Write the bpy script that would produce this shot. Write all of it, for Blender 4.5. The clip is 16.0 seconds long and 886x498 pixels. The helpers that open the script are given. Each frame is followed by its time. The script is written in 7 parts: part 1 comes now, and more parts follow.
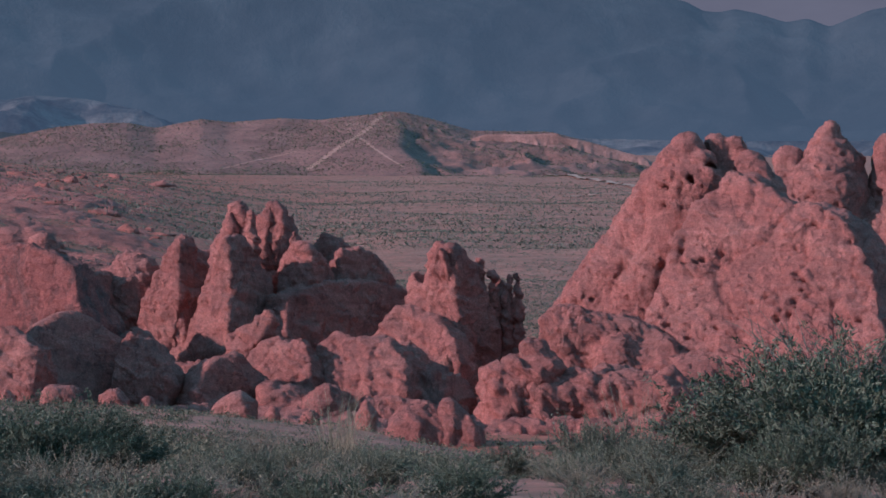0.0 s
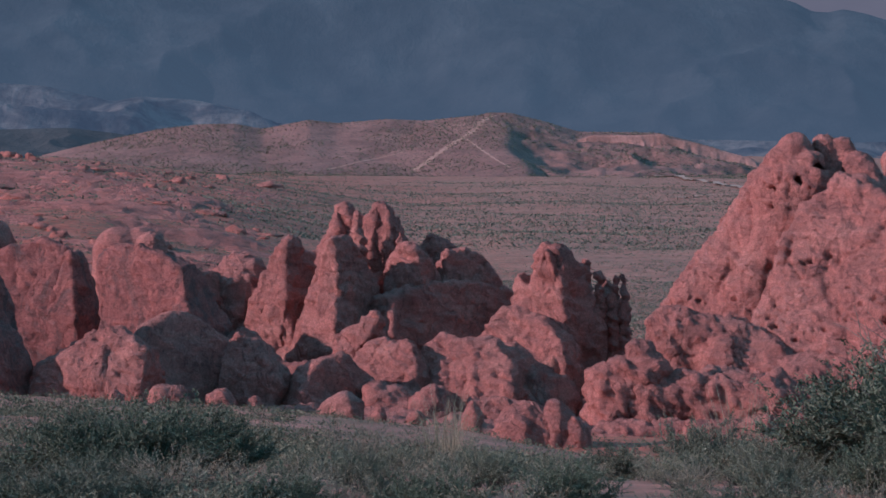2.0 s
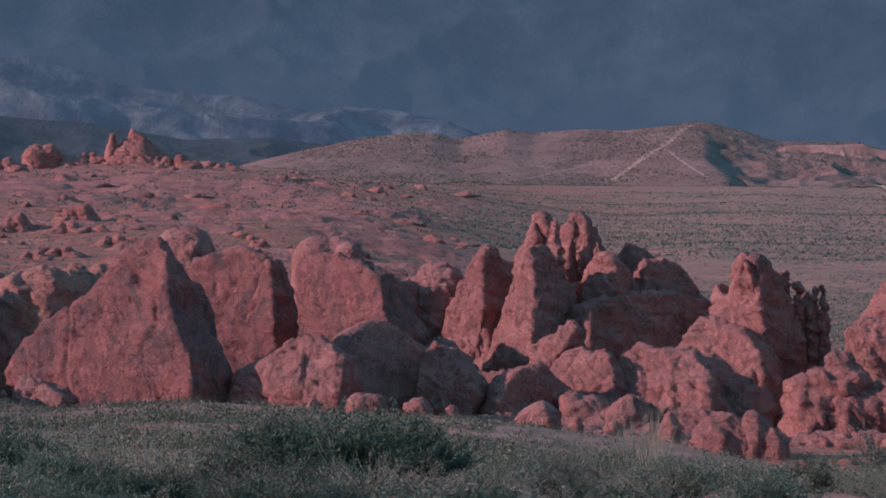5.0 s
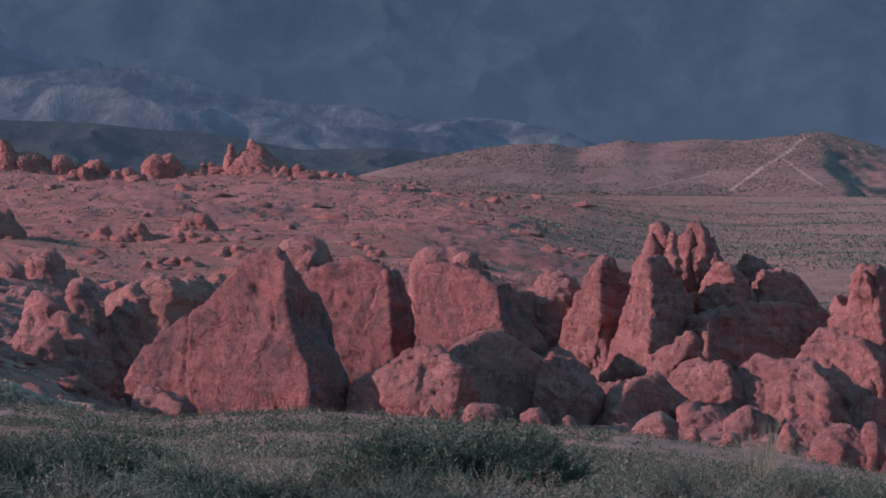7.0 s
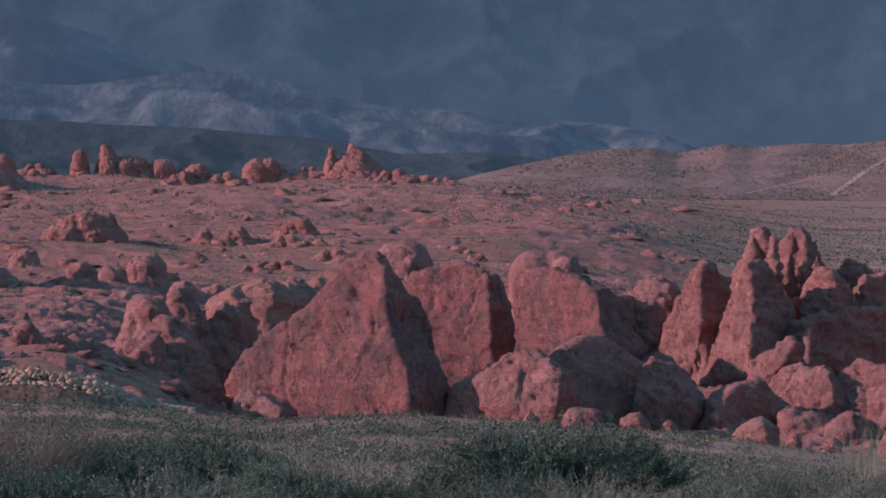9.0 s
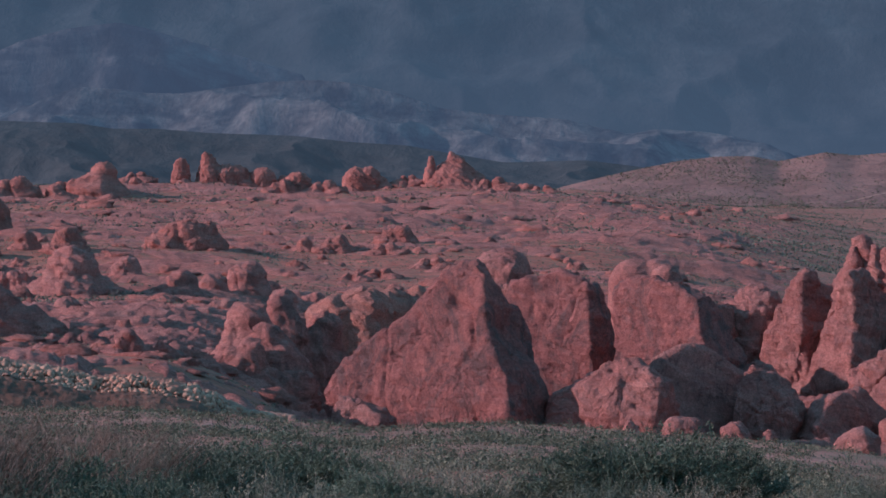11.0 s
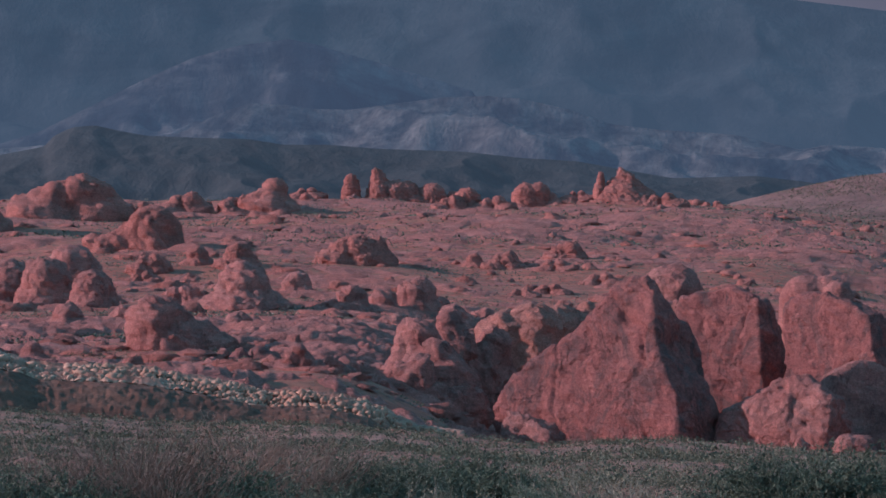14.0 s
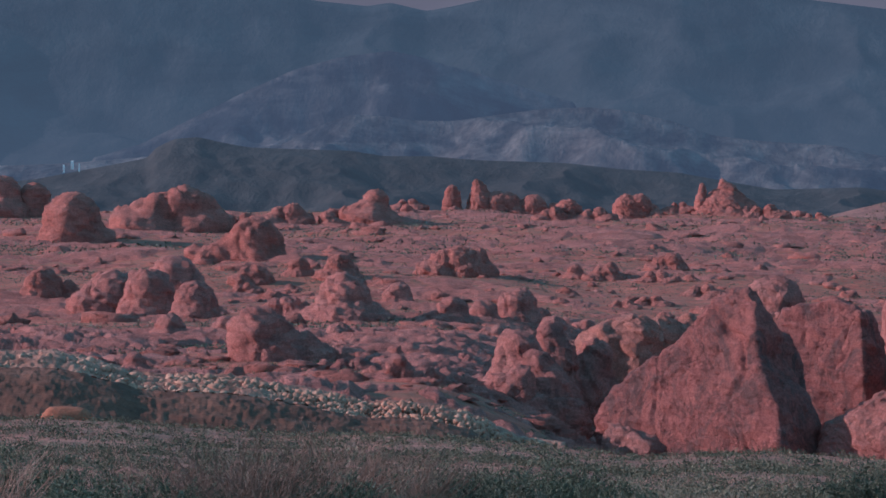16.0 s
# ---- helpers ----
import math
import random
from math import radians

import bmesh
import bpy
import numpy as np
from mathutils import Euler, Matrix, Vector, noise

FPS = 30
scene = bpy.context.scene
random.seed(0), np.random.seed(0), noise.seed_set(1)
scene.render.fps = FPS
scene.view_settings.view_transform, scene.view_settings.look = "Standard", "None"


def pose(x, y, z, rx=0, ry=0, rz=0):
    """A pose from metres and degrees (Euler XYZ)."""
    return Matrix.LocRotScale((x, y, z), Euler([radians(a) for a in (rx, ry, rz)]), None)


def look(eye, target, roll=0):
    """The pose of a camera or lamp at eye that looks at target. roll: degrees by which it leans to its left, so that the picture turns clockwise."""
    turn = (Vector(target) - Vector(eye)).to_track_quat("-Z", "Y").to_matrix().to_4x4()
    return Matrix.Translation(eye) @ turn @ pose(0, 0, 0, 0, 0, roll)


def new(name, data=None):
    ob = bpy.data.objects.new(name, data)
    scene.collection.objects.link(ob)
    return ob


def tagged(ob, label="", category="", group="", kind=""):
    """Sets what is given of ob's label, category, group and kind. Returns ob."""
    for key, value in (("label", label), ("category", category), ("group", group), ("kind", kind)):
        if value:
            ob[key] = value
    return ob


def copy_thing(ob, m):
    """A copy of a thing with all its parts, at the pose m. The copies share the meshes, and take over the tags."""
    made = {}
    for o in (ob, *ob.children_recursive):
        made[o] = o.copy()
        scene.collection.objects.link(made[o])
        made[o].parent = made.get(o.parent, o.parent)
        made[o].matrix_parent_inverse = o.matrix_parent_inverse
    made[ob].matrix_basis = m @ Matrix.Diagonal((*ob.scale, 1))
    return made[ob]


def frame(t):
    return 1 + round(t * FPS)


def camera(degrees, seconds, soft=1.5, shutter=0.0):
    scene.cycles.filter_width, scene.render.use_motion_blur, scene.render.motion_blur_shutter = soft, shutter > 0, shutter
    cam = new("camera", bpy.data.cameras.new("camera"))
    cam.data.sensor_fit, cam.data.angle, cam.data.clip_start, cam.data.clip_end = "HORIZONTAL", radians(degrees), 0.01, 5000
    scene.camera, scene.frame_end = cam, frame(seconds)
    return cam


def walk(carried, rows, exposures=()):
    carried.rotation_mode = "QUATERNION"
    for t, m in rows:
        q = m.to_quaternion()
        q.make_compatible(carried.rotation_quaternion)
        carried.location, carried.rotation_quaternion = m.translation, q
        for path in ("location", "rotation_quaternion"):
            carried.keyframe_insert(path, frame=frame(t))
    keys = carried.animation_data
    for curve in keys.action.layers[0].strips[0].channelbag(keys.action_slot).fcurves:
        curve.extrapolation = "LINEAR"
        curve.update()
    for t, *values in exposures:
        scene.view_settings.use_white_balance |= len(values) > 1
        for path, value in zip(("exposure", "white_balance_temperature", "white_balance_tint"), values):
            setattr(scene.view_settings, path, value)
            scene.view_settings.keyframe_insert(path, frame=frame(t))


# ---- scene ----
LENS = 18.55
cam = camera(LENS, 16.0, soft=1.6)
EYE = 1.7
# seconds, bearing (degrees to the left), pitch
ROWS = [
    (0.0, -0.0, -2.457),
    (0.5, 0.486, -2.455),
    (1.0, 1.072, -2.444),
    (1.5, 1.603, -2.441),
    (2.0, 2.246, -2.439),
    (2.5, 2.849, -2.421),
    (3.0, 3.624, -2.4),
    (3.5, 4.287, -2.379),
    (4.0, 5.04, -2.323),
    (4.5, 5.632, -2.288),
    (5.0, 6.416, -2.232),
    (7.5, 9.459, -1.972),
    (8.0, 10.055, -1.934),
    (10.5, 12.465, -1.858),
    (11.0, 13.109, -1.754),
    (11.5, 13.634, -1.679),
    (12.0, 14.228, -1.605),
    (12.5, 14.828, -1.553),
    (13.0, 15.465, -1.513),
    (13.5, 16.063, -1.458),
    (14.0, 16.684, -1.421),
    (14.5, 17.157, -1.389),
    (15.0, 17.741, -1.301),
    (15.5, 18.218, -1.227),
    (16.0, 18.813, -1.18),
]
SUN_BEARING, SUN_HEIGHT = 106.0, 21.0
walk(cam, [(t, pose(0, 0, EYE, 90 + pitch, 0, yaw)) for t, yaw, pitch in ROWS], exposures=[(0.0, -0.04, 5150, 19.0), (16.0, -0.04, 5150, 19.0)])

# ---- light ----
world = bpy.data.worlds.new("sky")
scene.world = world
world.use_nodes = True
wn = world.node_tree
sky = wn.nodes.new("ShaderNodeTexSky")
sky.sky_type, sky.sun_disc = "NISHITA", False
sky.sun_elevation, sky.sun_rotation = radians(SUN_HEIGHT), radians(-SUN_BEARING)
sky.air_density, sky.dust_density, sky.ozone_density = 1.0, 0.8, 2.0
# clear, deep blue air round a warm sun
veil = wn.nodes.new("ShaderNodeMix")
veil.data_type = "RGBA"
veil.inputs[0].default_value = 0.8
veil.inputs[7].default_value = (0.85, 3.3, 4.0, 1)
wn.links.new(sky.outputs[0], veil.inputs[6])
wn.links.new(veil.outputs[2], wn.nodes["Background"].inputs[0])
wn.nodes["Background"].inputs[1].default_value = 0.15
sun = new("sun", bpy.data.lights.new("sun", "SUN"))
sun.data.energy, sun.data.angle, sun.data.color = 4.5, radians(0.5), (1.0, 0.85, 0.74)
sun.matrix_world = look((-800 * math.sin(radians(SUN_BEARING)), 800 * math.cos(radians(SUN_BEARING)), 800 * math.tan(radians(SUN_HEIGHT))), (0, 0, 0))


# ---- materials ----
class Paint:
    """A node material put together step by step."""

    def __init__(self, name, rough=0.95):
        self.m = bpy.data.materials.new(name)
        self.m.use_nodes = True
        self.t = self.m.node_tree
        self.b = self.t.nodes["Principled BSDF"]
        self.b.inputs["Roughness"].default_value = rough
        self.b.inputs["Specular IOR Level"].default_value = 0.15
        self.place = self.t.nodes.new("ShaderNodeNewGeometry").outputs["Position"]

    def node(self, kind, *links, **values):
        n = self.t.nodes.new("ShaderNode" + kind)
        for k, v in values.items():
            n.inputs[k.replace("_", " ")].default_value = v
        for source, k in links:
            self.t.links.new(source, n.inputs[k])
        return n

    def noise(self, scale, detail=6.0, rough=0.6, stretch=(1, 1, 1), warp=0.0):
        p = self.node("Vector" + "Math", (self.place, 0))
        p.operation = "MULTIPLY"
        p.inputs[1].default_value = stretch
        return self.node("TexNoise", (p.outputs[0], "Vector"), Scale=scale, Detail=detail, Roughness=rough, Distortion=warp).outputs["Fac"]

    def cells(self, scale, stretch=(1, 1, 1), feature="F1"):
        p = self.node("VectorMath", (self.place, 0))
        p.operation = "MULTIPLY"
        p.inputs[1].default_value = stretch
        n = self.node("TexVoronoi", (p.outputs[0], "Vector"), Scale=scale)
        n.feature = feature
        return n.outputs["Distance"]

    def ramp(self, fac, *stops):
        n = self.node("ValToRGB", (fac, "Fac"))
        r = n.color_ramp
        while len(r.elements) < len(stops):
            r.elements.new(0.5)
        for e, (at, c) in zip(r.elements, stops):
            e.position = at
            e.color = (*c, 1) if len(c) == 3 else (c[0], c[0], c[0], 1)
        return n.outputs["Color"]

    def mix(self, fac, a, b, how="MIX"):
        n = self.t.nodes.new("ShaderNodeMix")
        n.data_type, n.blend_type = "RGBA", how
        for k, v in ((0, fac), (6, a), (7, b)):
            if isinstance(v, (int, float)):
                n.inputs[k].default_value = v
            elif isinstance(v, tuple):
                n.inputs[k].default_value = (*v, 1)
            else:
                self.t.links.new(v, n.inputs[k])
        return n.outputs[2]

    def math(self, how, a, b=0.0):
        n = self.t.nodes.new("ShaderNodeMath")
        n.operation = how
        for k, v in ((0, a), (1, b)):
            if isinstance(v, (int, float)):
                n.inputs[k].default_value = v
            else:
                self.t.links.new(v, n.inputs[k])
        return n.outputs[0]

    def done(self, colour, relief=None, depth=0.1, strength=1.0):
        if isinstance(colour, tuple):
            self.b.inputs["Base Color"].default_value = (*colour, 1)
        else:
            self.t.links.new(colour, self.b.inputs["Base Color"])
        if relief is not None:
            n = self.node("Bump", (relief, "Height"), Strength=strength, Distance=depth)
            self.t.links.new(n.outputs[0], self.b.inputs["Normal"])
        return self.m


def sandstone(name, light, mid, dark, varnish=0.3, scale=1.0):
    """Red sandstone: soft blotches, tilted bedding, dark desert varnish, pits."""
    p = Paint(name)
    blotch = p.ramp(p.noise(0.22 * scale, 7, 0.6, warp=0.6), (0.3, dark), (0.5, mid), (0.72, light))
    beds = p.noise(0.9 * scale, 5, 0.65, (0.35, 0.35, 2.6), 0.5)
    c = p.mix(0.45, blotch, p.ramp(beds, (0.32, dark), (0.5, mid), (0.7, light)))
    grain = p.noise(4.0 * scale, 9, 0.75)
    c = p.mix(0.35, c, p.ramp(grain, (0.3, (0.2,)), (0.7, (1.0,))), "OVERLAY")
    stain = p.ramp(p.noise(0.4 * scale, 9, 0.72, (1, 1, 0.6), 1.2), (0.46, (0.0,)), (0.6, (1.0,)))
    c = p.mix(p.math("MULTIPLY", stain, varnish), c, (0.13, 0.075, 0.068))
    pits = p.ramp(p.cells(1.7 * scale, (1, 1, 1.5)), (0.1, (0.0,)), (0.2, (1.0,)))
    thin = p.noise(0.28 * scale, 6, 0.55, (1, 1, 0.7), 0.8)
    crack = p.ramp(p.math("ABSOLUTE", p.math("SUBTRACT", thin, 0.5)), (0.0, (0.0,)), (0.012, (1.0,)))
    c = p.mix(p.math("MULTIPLY", p.math("SUBTRACT", 1.0, crack), 0.45), c, (0.1, 0.05, 0.045))
    # a little shade inside the pits goes into the base colour
    c = p.mix(p.math("MULTIPLY", p.math("SUBTRACT", 1.0, pits), 0.15), c, (0.12, 0.06, 0.05))
    fine = p.noise(7.0 * scale, 9, 0.82)
    c = p.mix(0.5, c, p.ramp(fine, (0.32, (0.12,)), (0.68, (1.0,))), "OVERLAY")
    h = p.math("ADD", p.math("ADD", p.math("MULTIPLY", grain, 0.7), p.math("MULTIPLY", fine, 0.55)), p.math("ADD", p.math("MULTIPLY", beds, 0.6), p.math("ADD", p.math("MULTIPLY", pits, 0.3), p.math("MULTIPLY", crack, 0.25))))
    return p.done(c, h, 0.45 / scale, 0.85)


RED = sandstone("red_sandstone", (0.52, 0.2, 0.156), (0.44, 0.142, 0.112), (0.27, 0.084, 0.069), 0.3)
VARNISHED = sandstone("varnished_sandstone", (0.43, 0.14, 0.112), (0.35, 0.105, 0.086), (0.21, 0.072, 0.062), 0.75)
PALE = sandstone("pale_sandstone", (0.55, 0.205, 0.15), (0.48, 0.158, 0.115), (0.33, 0.105, 0.078), 0.2)
FAR_RED = sandstone("far_sandstone", (0.52, 0.185, 0.142), (0.44, 0.132, 0.1), (0.28, 0.082, 0.062), 0.25, 0.5)


def soil(name, a, b, c, spots, scale=1.0, amount=0.5):
    p = Paint(name)
    base = p.ramp(p.noise(0.05 * scale, 8, 0.62, warp=0.5), (0.34, c), (0.5, a), (0.66, b))
    fine = p.noise(1.3 * scale, 6, 0.7)
    col = p.mix(0.35, base, p.ramp(fine, (0.3, (0.15,)), (0.7, (1.0,))), "OVERLAY")
    tuft = p.ramp(p.noise(0.42 * scale, 4, 0.75), (0.52, (0.0,)), (0.6, (1.0,)))
    col = p.mix(p.math("MULTIPLY", tuft, amount), col, spots)
    return p.done(col, fine, 0.25 / scale, 0.7)


BUSHY = (0.15, 0.15, 0.11)


def bark(name, a, b):
    p = Paint(name)
    return p.done(p.ramp(p.noise(30, 3), (0.35, a), (0.65, b)))


def leafy(name, a, b, c):
    """Leaf colour, changing from leaf to leaf and in larger patches."""
    p = Paint(name, 0.7)
    r = p.t.nodes.new("ShaderNodeNewGeometry").outputs["Random Per Island"]
    col = p.ramp(r, (0.0, a), (0.55, b), (1.0, c))
    col = p.mix(0.55, col, p.ramp(p.noise(0.9, 4), (0.35, (0.2,)), (0.65, (0.9,))), "OVERLAY")
    return p.done(col)


GREEN_LEAF = leafy("green_leaf", (0.06, 0.061, 0.036), (0.1, 0.098, 0.06), (0.185, 0.168, 0.112))
GREY_LEAF = leafy("grey_leaf", (0.085, 0.078, 0.05), (0.14, 0.122, 0.08), (0.25, 0.205, 0.14))
STRAW = leafy("straw", (0.19, 0.13, 0.085), (0.27, 0.19, 0.125), (0.37, 0.275, 0.185))
RUST = leafy("rust_twig", (0.2, 0.1, 0.07), (0.27, 0.15, 0.11), (0.34, 0.2, 0.15))
TWIG = bark("grey_bark", (0.07, 0.058, 0.05), (0.15, 0.125, 0.105))
PALE_TWIG = bark("bleached_bark", (0.16, 0.12, 0.09), (0.26, 0.2, 0.155))
PLAIN_SCRUB = leafy("plain_scrub", (0.105, 0.088, 0.062), (0.14, 0.115, 0.082), (0.185, 0.15, 0.108))
SCRUB = leafy("scrub", (0.075, 0.062, 0.038), (0.115, 0.094, 0.06), (0.22, 0.17, 0.11))


def distant(name, rock, lit, haze, amount, scale, gully_shade=0.5, low=-40.0, high=200.0, thin=1.0):
    """Rock seen through kilometres of blue air, with that haze painted in as emission."""
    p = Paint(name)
    # sunlit patches and gully shade are put into the base colour by noise
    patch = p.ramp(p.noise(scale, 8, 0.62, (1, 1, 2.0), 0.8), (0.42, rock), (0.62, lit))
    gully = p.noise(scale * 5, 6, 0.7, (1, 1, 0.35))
    col = p.mix(gully_shade, patch, p.ramp(gully, (0.3, (0.1,)), (0.7, (1.0,))), "OVERLAY")
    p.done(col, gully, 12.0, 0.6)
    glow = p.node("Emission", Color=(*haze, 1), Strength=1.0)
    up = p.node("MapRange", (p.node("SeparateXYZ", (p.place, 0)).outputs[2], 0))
    # share of haze glow, from amount at low to amount * thin at high
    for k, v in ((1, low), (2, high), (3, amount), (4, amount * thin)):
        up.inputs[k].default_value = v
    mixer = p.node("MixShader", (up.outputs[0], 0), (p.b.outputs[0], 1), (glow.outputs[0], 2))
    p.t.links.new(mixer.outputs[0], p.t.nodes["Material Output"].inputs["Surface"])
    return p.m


# ---- building helpers ----
def mesh_of(name, verts, faces, material, smooth=True):
    me = bpy.data.meshes.new(name)
    verts, faces = np.asarray(verts, np.float32), np.asarray(faces, np.int32)
    n, k = faces.shape
    me.vertices.add(len(verts))
    me.vertices.foreach_set("co", verts.ravel())
    me.loops.add(n * k)
    me.loops.foreach_set("vertex_index", faces.ravel())
    me.polygons.add(n)
    me.polygons.foreach_set("loop_start", np.arange(0, n * k, k, dtype=np.int32))
    me.polygons.foreach_set("loop_total", np.full(n, k, np.int32))
    if smooth:
        me.polygons.foreach_set("use_smooth", np.ones(n, bool))
    me.update(calc_edges=True)
    me.validate()
    me.materials.append(material)
    return me


def thing(name, m, label, category, group="", kind=""):
    ob = new(name)
    ob.matrix_world = m
    return tagged(ob, label, category, group, kind)


def part(name, me, parent, label=""):
    ob = new(name, me)
    ob.parent = parent
    return tagged(ob, label)


def lattice(i, j, k, seed):
    h = (i * 374761393 + j * 668265263 + k * 2147483647 + seed * 1274126177) & 0xFFFFFFFF
    h = ((h ^ (h >> 13)) * 1274126177) & 0xFFFFFFFF
    return ((h ^ (h >> 16)) & 0xFFFF) / 32767.5 - 1.0


def value_noise(p, seed=0):
    """Smooth noise between -1 and 1 at the points p."""
    f = np.floor(p)
    i, j, k = f.astype(np.int64).T
    u, v, w = ((p - f) ** 2 * (3 - 2 * (p - f))).T
    out = 0
    for a in (0, 1):
        for b in (0, 1):
            for c in (0, 1):
                out = out + lattice(i + a, j + b, k + c, seed) * (u if a else 1 - u) * (v if b else 1 - v) * (w if c else 1 - w)
    return out


def fractal(p, size, octaves=4, seed=0, gain=0.5):
    out, amp = 0, 1.0
    for o in range(octaves):
        out = out + amp * value_noise(p / size + 17.3 * o, seed + o)
        size, amp = size * 0.5, amp * gain
    return out


def cell_field(p, size, seed=0):
    """Distances to the nearest and second nearest of scattered points, in units of size, and a random value of the nearest."""
    q = p / size
    f = np.floor(q).astype(np.int64)
    first, second, value = np.full(len(p), 9.0), np.full(len(p), 9.0), np.zeros(len(p))
    for a in (-1, 0, 1):
        for b in (-1, 0, 1):
            for c in (-1, 0, 1):
                i, j, k = (f + (a, b, c)).T
                o = np.stack([lattice(i, j, k, seed + s) * 0.5 + 0.5 for s in (0, 1, 2)], 1)
                d = (((f + (a, b, c)) + o - q) ** 2).sum(1)
                closer = d < first
                second = np.where(closer, first, np.minimum(second, d))
                value = np.where(closer, lattice(i, j, k, seed + 3), value)
                first = np.where(closer, d, first)
    return np.sqrt(first), np.sqrt(second), value


def surface(field, low, step):
    """The zero surface of a field sampled on a grid, as quads (surface nets)."""
    inside = field < 0
    n = np.array(field.shape) - 1
    total, count = np.zeros((*n, 3), np.float32), np.zeros(tuple(n), np.float32)
    for axis in range(3):
        a = [slice(None)] * 3
        b = [slice(None)] * 3
        a[axis], b[axis] = slice(0, -1), slice(1, None)
        fa, fb = field[tuple(a)], field[tuple(b)]
        cross = inside[tuple(a)] != inside[tuple(b)]
        with np.errstate(divide="ignore", invalid="ignore"):
            at = np.where(cross, fa / (fa - fb), 0)
        o1, o2 = [d for d in range(3) if d != axis]
        for s1 in (0, 1):
            for s2 in (0, 1):
                s = [slice(None)] * 3
                s[o1] = slice(s1, s1 + n[o1])
                s[o2] = slice(s2, s2 + n[o2])
                c = cross[tuple(s)]
                count += c
                total[..., axis] += np.where(c, at[tuple(s)], 0)
                total[..., o1] += c * s1
                total[..., o2] += c * s2
    live = count > 0
    index = np.full(tuple(n), -1, np.int64)
    index[live] = np.arange(live.sum())
    cells = np.argwhere(live)
    verts = (cells + total[live] / count[live][:, None]) * step + low
    quads = []
    for axis in range(3):
        o1, o2 = (axis + 1) % 3, (axis + 2) % 3
        a = [slice(1, -1)] * 3
        b = [slice(1, -1)] * 3
        a[axis], b[axis] = slice(0, -1), slice(1, None)
        ia, ib = inside[tuple(a)], inside[tuple(b)]
        spots = np.argwhere(ia != ib)
        off = np.ones(3, int)
        off[axis] = 0
        spots = spots + off
        flip = inside[tuple(spots.T)]
        corner = []
        for s1, s2 in ((0, 0), (1, 0), (1, 1), (0, 1)):
            q = spots.copy()
            q[:, o1] -= 1 - s1
            q[:, o2] -= 1 - s2
            corner.append(index[tuple(q.T)])
        quad = np.stack(corner, 1)
        quad[~flip] = quad[~flip][:, ::-1]
        quads.append(quad)
    return verts, np.concatenate(quads)


def facet_directions(seed, n=13):
    """Directions spread over the sphere, jittered, that bound an angular block."""
    g = np.random.default_rng(seed)
    i = np.arange(n) + 0.5
    z = 1 - 2 * i / n
    a = 2.39996 * i + g.uniform(0, 6.28)
    d = np.stack([np.sqrt(1 - z * z) * np.cos(a), np.sqrt(1 - z * z) * np.sin(a), z], 1) + g.normal(0, 0.16, (n, 3))
    return (d / np.linalg.norm(d, axis=1, keepdims=True)).astype(np.float32)


def outline(x, z, corners):
    """Signed distance to a polygon, negative inside."""
    best = np.full(len(x), 1e9)
    sign = np.ones(len(x))
    for (ax, az), (bx, bz) in zip(corners, corners[-1:] + corners[:-1]):
        ex, ez = bx - ax, bz - az
        wx, wz = x - ax, z - az
        t = np.clip((wx * ex + wz * ez) / max(ex * ex + ez * ez, 1e-9), 0, 1)
        best = np.minimum(best, (wx - t * ex) ** 2 + (wz - t * ez) ** 2)
        c1, c2, c3 = z >= az, z < bz, ex * wz > ez * wx
        flip = (c1 & c2 & c3) | ~(c1 | c2 | c3)
        sign = np.where(flip, -sign, sign)
    return sign * np.sqrt(best)


